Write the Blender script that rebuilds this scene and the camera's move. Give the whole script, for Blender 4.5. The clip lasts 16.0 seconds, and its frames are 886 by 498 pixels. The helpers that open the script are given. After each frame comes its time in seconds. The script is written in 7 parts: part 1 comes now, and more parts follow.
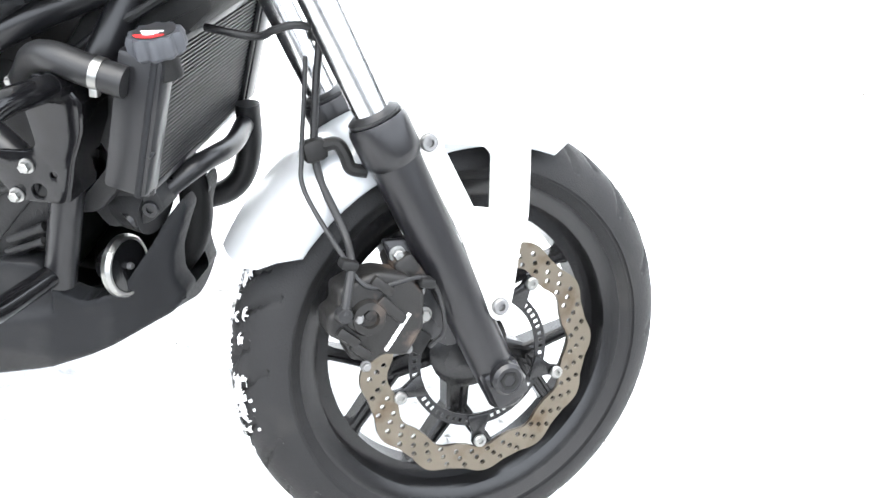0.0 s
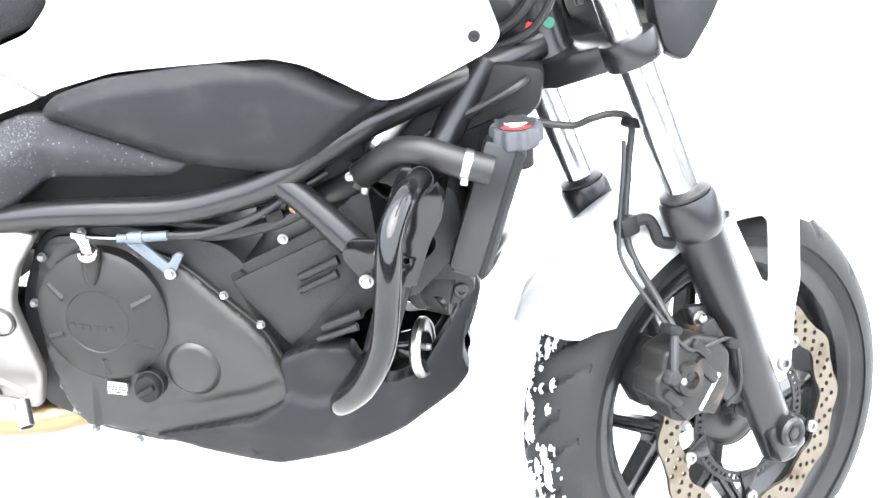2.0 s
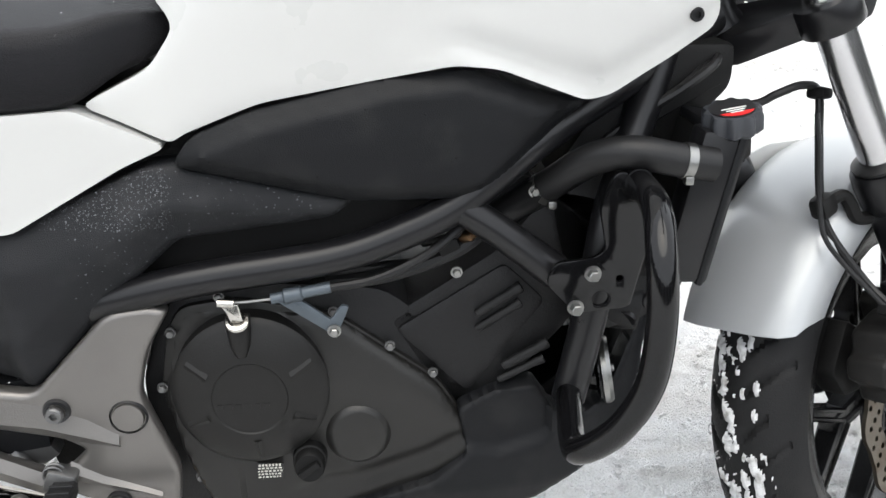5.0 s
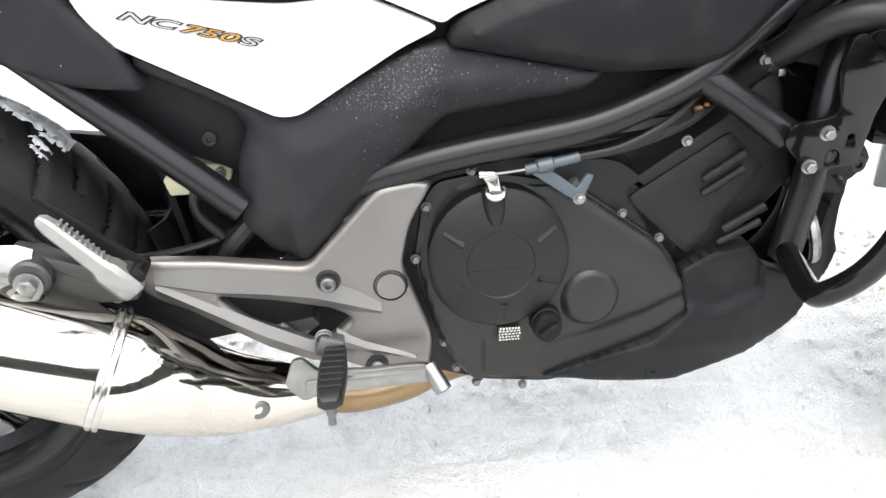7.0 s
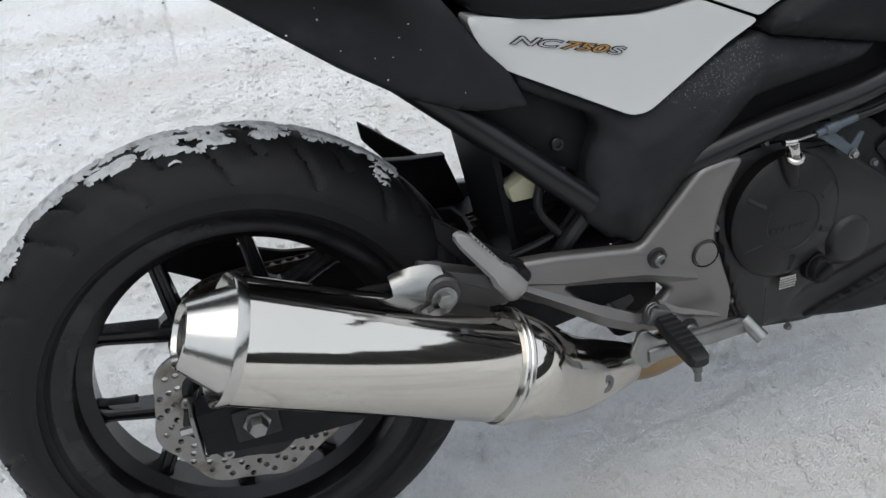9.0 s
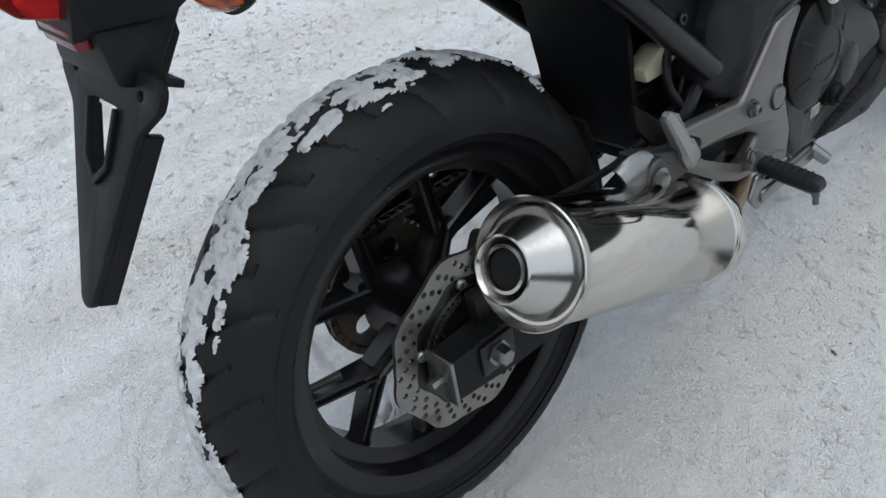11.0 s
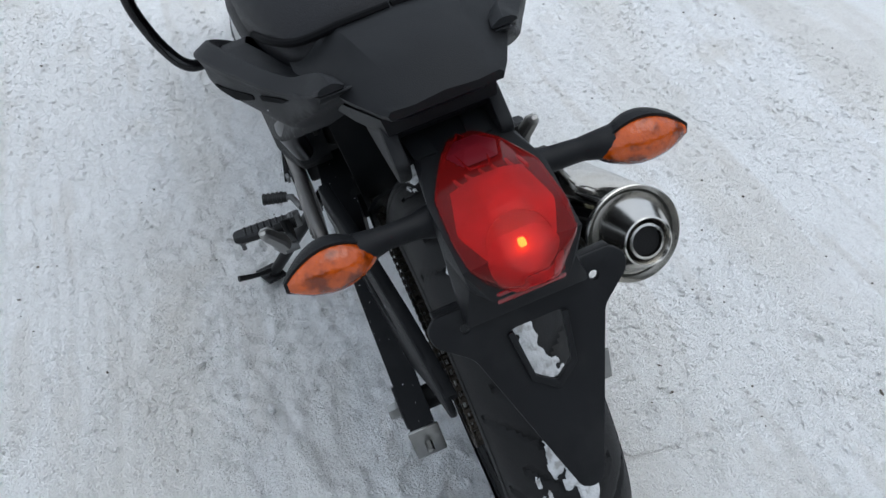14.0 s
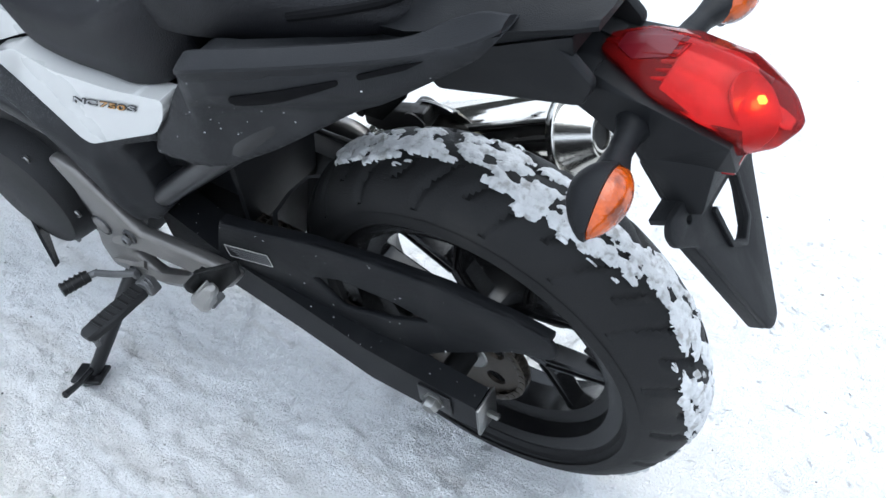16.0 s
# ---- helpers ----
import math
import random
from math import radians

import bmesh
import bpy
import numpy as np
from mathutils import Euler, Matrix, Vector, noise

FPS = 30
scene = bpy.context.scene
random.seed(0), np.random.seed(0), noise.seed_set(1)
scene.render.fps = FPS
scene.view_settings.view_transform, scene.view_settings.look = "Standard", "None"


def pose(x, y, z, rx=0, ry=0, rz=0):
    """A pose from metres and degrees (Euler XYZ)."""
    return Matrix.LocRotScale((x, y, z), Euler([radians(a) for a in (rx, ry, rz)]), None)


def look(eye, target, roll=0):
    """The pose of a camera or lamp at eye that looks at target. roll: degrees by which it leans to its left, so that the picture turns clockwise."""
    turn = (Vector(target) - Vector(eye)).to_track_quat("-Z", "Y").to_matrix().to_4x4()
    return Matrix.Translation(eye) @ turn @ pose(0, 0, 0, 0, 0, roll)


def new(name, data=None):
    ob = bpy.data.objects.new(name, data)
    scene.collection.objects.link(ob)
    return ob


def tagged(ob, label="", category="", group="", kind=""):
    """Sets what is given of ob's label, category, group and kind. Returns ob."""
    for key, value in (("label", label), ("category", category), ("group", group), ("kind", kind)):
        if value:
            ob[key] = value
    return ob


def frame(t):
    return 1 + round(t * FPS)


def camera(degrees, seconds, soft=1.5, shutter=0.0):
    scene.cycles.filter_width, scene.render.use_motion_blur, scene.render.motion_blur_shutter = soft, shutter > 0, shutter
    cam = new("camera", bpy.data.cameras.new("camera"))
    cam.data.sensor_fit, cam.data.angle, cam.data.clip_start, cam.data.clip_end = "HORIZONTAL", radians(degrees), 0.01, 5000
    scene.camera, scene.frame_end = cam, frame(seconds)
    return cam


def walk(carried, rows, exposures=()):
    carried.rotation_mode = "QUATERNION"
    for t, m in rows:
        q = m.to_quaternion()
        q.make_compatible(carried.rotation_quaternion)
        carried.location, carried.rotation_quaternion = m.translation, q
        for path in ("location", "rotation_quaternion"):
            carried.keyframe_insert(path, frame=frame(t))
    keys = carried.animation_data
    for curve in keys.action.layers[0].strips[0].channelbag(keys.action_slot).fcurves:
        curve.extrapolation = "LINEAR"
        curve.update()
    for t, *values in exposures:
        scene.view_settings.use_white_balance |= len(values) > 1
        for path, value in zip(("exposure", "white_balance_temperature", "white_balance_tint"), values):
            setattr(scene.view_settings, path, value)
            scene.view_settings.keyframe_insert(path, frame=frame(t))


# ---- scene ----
cam = camera(53.7, 16.0)
# The motorcycle stands on its side stand; the walk is given in the motorcycle's own upright axes and leans with it.
LEAN = pose(0, 0, 0.0024, -14, 0, 0)
PATH = [
    (0, (1.563, -0.966, 0.95), (1.43, 0.786, -0.005), 7.4),
    (0.5, (1.481, -1.072, 0.933), (1.403, 0.725, 0.058), 7.0),
    (1, (1.39, -1.088, 0.913), (1.321, 0.731, 0.085), 7.0),
    (1.5, (1.263, -1.067, 0.909), (1.216, 0.769, 0.117), 5.3),
    (2, (1.152, -1.081, 0.918), (1.102, 0.771, 0.164), 5.3),
    (2.5, (1.042, -1.138, 0.93), (1.023, 0.753, 0.279), 5.4),
    (3, (0.953, -1.204, 0.945), (0.967, 0.735, 0.457), 4.3),
    (3.2, (0.899, -1.176, 0.938), (0.979, 0.774, 0.5), 4.4),
    (5.3, (0.832, -0.939, 0.881), (1.027, 0.874, 0.06), 0.4),
    (5.5, (0.831, -0.939, 0.877), (1.01, 0.861, 0.024), 0.1),
    (6, (0.783, -0.956, 0.865), (0.919, 0.832, -0.022), -0.3),
    (6.5, (0.684, -1.003, 0.863), (0.811, 0.786, -0.024), -1.3),
    (7, (0.578, -1.016, 0.856), (0.732, 0.768, -0.037), -2.3),
    (7.5, (0.44, -0.944, 0.858), (0.61, 0.811, -0.086), -3.8),
    (8, (0.311, -0.909, 0.888), (0.478, 0.83, -0.086), -5.0),
    (8.5, (0.195, -0.929, 0.914), (0.464, 0.822, -0.013), -5.6),
    (9, (0.028, -1.002, 0.924), (0.481, 0.722, 0.018), -6.8),
    (9.5, (-0.119, -0.961, 0.929), (0.461, 0.704, -0.015), -8.4),
    (10, (-0.266, -0.864, 0.939), (0.428, 0.709, -0.083), -10.1),
    (10.2, (-0.31, -0.845, 0.942), (0.439, 0.695, -0.092), -10.2),
    (12.3, (-0.744, -0.418, 1.139), (0.625, 0.317, -0.119), -14.9),
    (12.5, (-0.788, -0.367, 1.187), (0.627, 0.26, -0.079), -16.5),
    (13, (-0.899, -0.205, 1.282), (0.572, 0.161, -0.022), -18.8),
    (13.5, (-0.845, -0.05, 1.293), (0.617, 0.065, -0.066), -18.1),
    (14, (-0.76, 0.114, 1.328), (0.663, -0.061, -0.066), -17.5),
    (14.5, (-0.733, 0.286, 1.367), (0.582, -0.169, -0.069), -16.9),
    (15, (-0.659, 0.436, 1.391), (0.556, -0.2, -0.065), -16.9),
    (15.5, (-0.5, 0.491, 1.341), (0.532, -0.305, -0.177), -13.9),
    (16, (-0.387, 0.578, 1.335), (0.407, -0.409, -0.213), -7.9),
]
walk(cam, [(t, LEAN @ look(eye, target, roll)) for t, eye, target, roll in PATH],
     exposures=[(0.0, 3.05, 6350, 8), (0.8, 3.6, 6350, 8), (1.5, 4.15, 6350, 8), (2.2, 3.65, 6350, 8), (3.2, 2.1, 6350, 8), (5.3, 1.5, 6560, 8), (5.6, 1.65, 6580, 8), (6.0, 2.1, 6600, 8), (6.5, 2.35, 6600, 8), (7.5, 1.95, 6600, 8), (8.5, 1.2, 6480, 8),
                (9.0, 0.62, 6250, 7), (10.2, 0.32, 6050, 6), (12.3, 0.75, 5950, 6), (12.6, 0.7, 5950, 6), (13.0, 0.44, 5900, 6), (13.5, 0.42, 5880, 6), (14.0, 0.48, 5880, 6), (14.5, 0.68, 5900, 6), (15.2, 0.97, 5840, 6), (16.0, 1.42, 5780, 6)])

# ---- overcast daylight ----
world = bpy.data.worlds.new("overcast sky")
scene.world = world
world.use_nodes = True
_nt = world.node_tree
_sky = _nt.nodes.new("ShaderNodeTexSky")
_sky.sky_type, _sky.sun_disc = "NISHITA", False
_sky.sun_elevation, _sky.sun_rotation = radians(83), radians(218)
_sky.dust_density, _sky.ozone_density = 4.0, 1.0
_cloud = _nt.nodes.new("ShaderNodeMix")
_cloud.data_type = "RGBA"
_cloud.inputs["Factor"].default_value = 0.82
_cloud.inputs[7].default_value = (5.6, 5.7, 5.9, 1)
_nt.links.new(_sky.outputs["Color"], _cloud.inputs[6])
_nt.links.new(_cloud.outputs[2], _nt.nodes["Background"].inputs["Color"])
_nt.nodes["Background"].inputs["Strength"].default_value = 0.148
sun = new("sun", bpy.data.lights.new("sun", "SUN"))
sun.data.energy, sun.data.angle, sun.data.color = 0.75, radians(60), (1.0, 0.965, 0.90)
sun.matrix_world = look((0, 0, 10), (0.75, 0.95, 0))


# ---- materials ----
def link(nt, a, b):
    nt.links.new(a, b)


def mat(name, base, rough=0.5, metal=0.0, var=0.12, scale=25.0, bump=0.06, grain=350.0, coat=0.0, second=None, patch=0.0, patch_scale=9.0, trans=0.0, ior=1.45, rvar=0.12, spec=0.5):
    """A principled surface whose colour, gloss and relief vary at a coarse and a fine scale (in metres of the object)."""
    m = bpy.data.materials.new(name)
    m.use_nodes = True
    nt = m.node_tree
    b = nt.nodes["Principled BSDF"]
    tc = nt.nodes.new("ShaderNodeTexCoord")
    n1, n2 = nt.nodes.new("ShaderNodeTexNoise"), nt.nodes.new("ShaderNodeTexNoise")
    n1.inputs["Scale"].default_value, n2.inputs["Scale"].default_value = scale, grain
    n1.inputs["Detail"].default_value, n2.inputs["Detail"].default_value = 5, 2
    link(nt, tc.outputs["Object"], n1.inputs["Vector"])
    link(nt, tc.outputs["Object"], n2.inputs["Vector"])
    mix = nt.nodes.new("ShaderNodeMix")
    mix.data_type = "RGBA"
    lo = [c * (1 - var) for c in base]
    hi = [min(1, c * (1 + var)) for c in base]
    mix.inputs[6].default_value, mix.inputs[7].default_value = (*lo, 1), (*hi, 1)
    link(nt, n1.outputs["Fac"], mix.inputs["Factor"])
    colour = mix.outputs[2]
    if second:
        n3 = nt.nodes.new("ShaderNodeTexNoise")
        n3.inputs["Scale"].default_value, n3.inputs["Detail"].default_value = patch_scale, 8
        link(nt, tc.outputs["Object"], n3.inputs["Vector"])
        ramp = nt.nodes.new("ShaderNodeMapRange")
        ramp.inputs[1].default_value, ramp.inputs[2].default_value = 0.62 - 0.3 * patch, 0.72 - 0.2 * patch
        link(nt, n3.outputs["Fac"], ramp.inputs[0])
        mix2 = nt.nodes.new("ShaderNodeMix")
        mix2.data_type = "RGBA"
        mix2.inputs[7].default_value = (*second, 1)
        link(nt, colour, mix2.inputs[6])
        link(nt, ramp.outputs[0], mix2.inputs["Factor"])
        colour = mix2.outputs[2]
    link(nt, colour, b.inputs["Base Color"])
    rr = nt.nodes.new("ShaderNodeMapRange")
    rr.inputs[3].default_value, rr.inputs[4].default_value = max(0.02, rough - rvar * rough), min(1, rough + rvar * rough)
    link(nt, n1.outputs["Fac"], rr.inputs[0])
    link(nt, rr.outputs[0], b.inputs["Roughness"])
    b.inputs["Metallic"].default_value = metal
    b.inputs["Specular IOR Level"].default_value = spec
    b.inputs["Coat Weight"].default_value = coat
    b.inputs["Coat Roughness"].default_value = 0.06
    b.inputs["Transmission Weight"].default_value = trans
    b.inputs["IOR"].default_value = ior
    if bump:
        bp = nt.nodes.new("ShaderNodeBump")
        bp.inputs["Strength"].default_value, bp.inputs["Distance"].default_value = bump, 0.002
        link(nt, n2.outputs["Fac"], bp.inputs["Height"])
        link(nt, bp.outputs["Normal"], b.inputs["Normal"])
    return m


# white paint darkened: the mudguard's shade is put into this colour
SHADED_WHITE = mat("shaded white mudguard paint", (0.34, 0.352, 0.362), 0.36, 0.15, 0.03, 8, 0.01, 900, coat=0.4)
WHITE = mat("pearl white paint", (0.47, 0.47, 0.458), 0.28, 0, 0.03, 8, 0.01, 900, coat=0.7)
PLASTIC = mat("matt black plastic", (0.0068, 0.0072, 0.0082), 0.47, 0, 0.2, 14, 0.25, 900, second=(0.011, 0.0113, 0.012), patch=0.3, patch_scale=18, spec=0.18)
PLASTIC_GREY = mat("dusty charcoal plastic", (0.0108, 0.0113, 0.0127), 0.52, 0, 0.25, 10, 0.3, 900, second=(0.018, 0.0185, 0.02), patch=0.35, patch_scale=14, spec=0.22)
VINYL = mat("black seat vinyl", (0.0075, 0.0075, 0.009), 0.48, 0, 0.2, 12, 0.5, 700, spec=0.22)
FRAME = mat("black satin frame paint", (0.0075, 0.0075, 0.0085), 0.29, 0.1, 0.2, 20, 0.06, 500, spec=0.42)
GLOSS = mat("gloss black paint", (0.0035, 0.0035, 0.004), 0.12, 0, 0.15, 12, 0.03, 300, coat=0.1, spec=0.32)
ENGINE = mat("black painted engine casting", (0.0095, 0.0095, 0.010), 0.5, 0.1, 0.2, 25, 0.25, 450, spec=0.3)
COVER = mat("dark grey engine cover", (0.0185, 0.0180, 0.0172), 0.38, 0.35, 0.15, 14, 0.12, 600)
COVER_DARK = mat("dark clutch cover", (0.0135, 0.0132, 0.0128), 0.42, 0.35, 0.12, 16, 0.12, 600, spec=0.35)
ALU = mat("grey painted aluminium casting", (0.165, 0.157, 0.149), 0.36, 0.7, 0.10, 18, 0.12, 700)
FIN = mat("dark radiator fins", (0.045, 0.045, 0.047), 0.4, 0.5, 0.15, 60)
ALU_DARK = mat("dark grey casting", (0.05, 0.0485, 0.047), 0.40, 0.5, 0.15, 25, 0.15, 600)
STEEL = mat("zinc plated steel", (0.25, 0.25, 0.243), 0.32, 1.0, 0.2, 60, 0.08, 500)
DULL = mat("weathered steel", (0.16, 0.16, 0.16), 0.5, 0.9, 0.25, 50, 0.15, 500)
PEG = mat("pale cast aluminium", (0.30, 0.295, 0.285), 0.42, 0.7, 0.12, 40, 0.15, 500)
FORK = mat("hard chromed fork tube", (0.52, 0.52, 0.53), 0.2, 1.0, 0.05, 30, 0.02, 300)
BRUSHED = mat("brushed stainless steel", (0.50, 0.485, 0.455), 0.2, 1.0, 0.1, 30, 0.05, 300)
MUFFLER = mat("polished stainless steel", (0.56, 0.535, 0.49), 0.07, 1.0, 0.05, 9, 0.012, 120)
PIPE = mat("heat tinted steel pipe", (0.28, 0.20, 0.115), 0.33, 1.0, 0.25, 14, 0.05, 300, second=(0.17, 0.105, 0.06), patch=0.5)
RUBBER = mat("tyre rubber", (0.0066, 0.0066, 0.0070), 0.60, 0, 0.25, 18, 0.3, 500, second=(0.013, 0.0127, 0.0122), patch=0.2, patch_scale=10, spec=0.28)
HOSE = mat("black rubber hose", (0.009, 0.009, 0.0095), 0.42, 0, 0.2, 25, 0.1, 500, spec=0.35)
RIM = mat("black wheel paint", (0.0065, 0.0065, 0.007), 0.24, 0.1, 0.2, 16, 0.05, 500, second=(0.02, 0.02, 0.02), patch=0.08, spec=0.42)
DISC = mat("brake disc steel", (0.135, 0.118, 0.095), 0.40, 1.0, 0.15, 30, 0.1, 700, second=(0.09, 0.068, 0.047), patch=0.35, patch_scale=22)
DISC_REAR = mat("bare brake disc steel", (0.25, 0.24, 0.225), 0.36, 1.0, 0.15, 30, 0.1, 700, second=(0.13, 0.11, 0.09), patch=0.25, patch_scale=22)
SNOW_LUMP = mat("clotted snow", (0.50, 0.505, 0.51), 0.8, 0, 0.3, 60, 0.9, 300, second=(0.30, 0.295, 0.285), patch=0.28, patch_scale=80)
RED_LENS = mat("red lamp lens", (0.60, 0.022, 0.022), 0.04, 0, 0.03, 20, 0.01, 150, trans=0.86, ior=1.18)
REFLECTOR = mat("tinted lamp reflector", (0.55, 0.26, 0.26), 0.3, 0.4, 0.35, 40, 0.5, 120)
AMBER = mat("amber lamp lens", (0.36, 0.058, 0.002), 0.12, 0, 0.45, 80, 0.6, 170, coat=0.2, second=(0.12, 0.019, 0.001), patch=0.5, patch_scale=55)
ICE = mat("frozen drops", (0.085, 0.09, 0.097), 0.25, 0, 0.3, 90, 0.1, 400, spec=0.6)
DROP = mat("clear water drops", (0.003, 0.003, 0.0035), 0.3, 0, 0.1, 90, 0, 400, spec=0.2)
# near-black for raised inlays that paint the shade inside slots and gaps
SLOT_SHADE = mat("painted shade of slots and gaps", (0.0025, 0.0025, 0.003), 0.8, 0, 0.2, spec=0.1)
RED = mat("red print", (0.55, 0.02, 0.02), 0.45, 0, 0.05)
GREEN = mat("green print", (0.015, 0.12, 0.08), 0.4, 0, 0.05)
PALE_PRINT = mat("pale grey print", (0.5, 0.49, 0.45), 0.5)
EMBLEM = mat("grey emblem decal", (0.11, 0.11, 0.113), 0.5, 0, 0.08)
SILVER_LIGHT = mat("pale silver decal", (0.42, 0.42, 0.43), 0.35, 0.5, 0.05)
WHITE_INK = mat("white print", (0.75, 0.75, 0.73), 0.5, 0, 0.04)
GOLD = mat("gold decal", (0.42, 0.21, 0.04), 0.35, 0.3, 0.05)
BLACK_INK = mat("black print", (0.015, 0.015, 0.016), 0.4, 0, 0.05)
CREAM = mat("cream plastic tank", (0.42, 0.4, 0.27), 0.45, 0, 0.1)
BLUEGREY = mat("grey cable fitting", (0.075, 0.09, 0.105), 0.45, 0.4, 0.15, 60)
CALIPER = mat("dark anodised caliper", (0.012, 0.0116, 0.0112), 0.45, 0.3, 0.25, 30, 0.25, 500, second=(0.055, 0.042, 0.034), patch=0.15, patch_scale=30, spec=0.3)
CHAIN = mat("oily chain steel", (0.07, 0.06, 0.05), 0.4, 0.9, 0.3, 90, 0.15, 500)
GRIME = mat("dark grimy metal", (0.008, 0.008, 0.008), 0.55, 0.3, 0.3, 30, 0.2, 400, spec=0.25)
GLOW = bpy.data.materials.new("lit bulb")
GLOW.use_nodes = True
_b = GLOW.node_tree.nodes["Principled BSDF"]
_b.inputs["Base Color"].default_value = (1, 0.25, 0.1, 1)
_b.inputs["Emission Color"].default_value = (1, 0.36, 0.03, 1)
_b.inputs["Emission Strength"].default_value = 9


# ---- shaping helpers ----
def part(name, bm, material, parent, label="", at=None, flat=35, kind="", normals=True):
    """Links a bmesh as one mesh object under a thing or a part."""
    if at is not None:
        bm.transform(at)
    if normals:
        bmesh.ops.recalc_face_normals(bm, faces=bm.faces)
    me = bpy.data.meshes.new(name)
    bm.to_mesh(me)
    bm.free()
    me.polygons.foreach_set("use_smooth", [True] * len(me.polygons))
    me.set_sharp_from_angle(angle=radians(flat))
    me.materials.append(material)
    ob = new(name, me)
    ob.parent = parent
    return tagged(ob, label, kind=kind)


def repeat(ob, places):
    """More pieces on the mesh of ob, at the given poses, under the same parent."""
    for m in places:
        o = new(ob.name.split(".")[0], ob.data)
        o.parent, o.matrix_basis = ob.parent, m
        if "label" in ob:
            o["label"] = ob["label"]


def speckle(ob, n, r0, r1, material, label, seed, where=None, squash=0.55, name="snow_grain"):
    """Small grains strewn over the faces of a part, as one mesh under it."""
    rng = random.Random(seed)
    me = ob.data
    area = [p.area if where is None or where(p.center, p.normal) else 0.0 for p in me.polygons]
    bm = bmesh.new()
    for p in rng.choices(me.polygons, area, k=n):
        vs = [me.vertices[i].co for i in p.vertices]
        w = [rng.random() ** 4 + 0.001 for _ in vs]
        c = sum((v * k for v, k in zip(vs, w)), Vector()) / sum(w)
        r = r0 + (r1 - r0) * rng.random() ** 2.5
        no = p.normal
        u = no.orthogonal().normalized()
        v = no.cross(u)
        a0 = rng.random() * 6.28
        ring = [bm.verts.new(c + (u * math.cos(a0 + k * 1.0472) + v * math.sin(a0 + k * 1.0472)) * r * rng.uniform(0.7, 1.2) - no * r * 0.1) for k in range(6)]
        top = bm.verts.new(c + no * r * squash)
        for k in range(6):
            bm.faces.new((ring[k], ring[(k + 1) % 6], top))
    return part(name, bm, material, ob, label, flat=80, normals=False, kind="stuff")


def rounded(pts, r=0.006, n=3):
    """A closed outline with its corners rounded."""
    out = []
    for i, p in enumerate(pts):
        p, a, b = Vector(p), Vector(pts[i - 1]), Vector(pts[(i + 1) % len(pts)])
        d = min(r, (a - p).length * 0.4, (b - p).length * 0.4)
        s, e = p + (a - p).normalized() * d, p + (b - p).normalized() * d
        for k in range(n + 1):
            t = k / n
            out.append(tuple((1 - t) ** 2 * s + 2 * t * (1 - t) * p + t * t * e))
    return out


def spline(pts, n=6):
    p = [Vector(q) for q in pts]
    p = [2 * p[0] - p[1]] + p + [2 * p[-1] - p[-2]]
    out = []
    for i in range(1, len(p) - 2):
        for k in range(n):
            t = k / n
            out.append(0.5 * (2 * p[i] + (p[i + 1] - p[i - 1]) * t + (2 * p[i - 1] - 5 * p[i] + 4 * p[i + 1] - p[i + 2]) * t * t
                              + (3 * p[i] - p[i - 1] - 3 * p[i + 1] + p[i + 2]) * t ** 3))
    return out + [p[-2]]


def loft(rings, caps=True, closed=True):
    bm = bmesh.new()
    rows = [[bm.verts.new(v) for v in ring] for ring in rings]
    n = len(rows[0])
    for a, b in zip(rows, rows[1:]):
        for i in range(n if closed else n - 1):
            j = (i + 1) % n
            bm.faces.new((a[i], a[j], b[j], b[i]))
    if caps and closed:
        bm.faces.new(rows[0])
        bm.faces.new(rows[-1])
    return bm


def tube(pts, r, seg=12, n=6, smooth=True, inner=0.0):
    """A round bar or hose along points; r is a radius or a list of radii, one a point."""
    path = spline(pts, n) if smooth else [Vector(p) for p in pts]
    rs = [r] * len(pts) if isinstance(r, (int, float)) else list(r)
    at = np.linspace(0, len(pts) - 1, len(path))
    rad = np.interp(at, range(len(pts)), rs).tolist()
    rings, side = [], None
    for i, p in enumerate(path):
        d = (path[min(i + 1, len(path) - 1)] - path[max(i - 1, 0)]).normalized()
        if side is None:
            side = d.orthogonal().normalized()
        side = (side - d * side.dot(d)).normalized()
        up = d.cross(side)
        rings.append([p + rad[i] * (math.cos(a) * side + math.sin(a) * up) for a in np.linspace(0, 2 * math.pi, seg, endpoint=False)])
    return loft(rings)


def lathe(prof, seg=48, centre=(0, 0, 0), close=False):
    """A profile of (radius, along y) turned about the y axis."""
    prof = list(prof) + ([prof[0]] if close else [])
    rings = [[(r * math.cos(a), h, r * math.sin(a)) for a in np.linspace(0, 2 * math.pi, seg, endpoint=False)] for r, h in prof]
    bm = loft(rings, caps=not close)
    if close:
        bmesh.ops.remove_doubles(bm, verts=bm.verts, dist=1e-6)
    bm.transform(Matrix.Translation(centre))
    return bm


def along(a, b):
    """A pose that takes the y axis to the way from a to b, at a."""
    d = Vector(b) - Vector(a)
    return Matrix.Translation(a) @ d.to_track_quat("Y", "Z").to_matrix().to_4x4()


def turned(prof, a, b, seg=24):
    """A turned body on the line from a to b; heights are along that line in metres."""
    bm = lathe(prof, seg)
    bm.transform(along(a, b))
    return bm


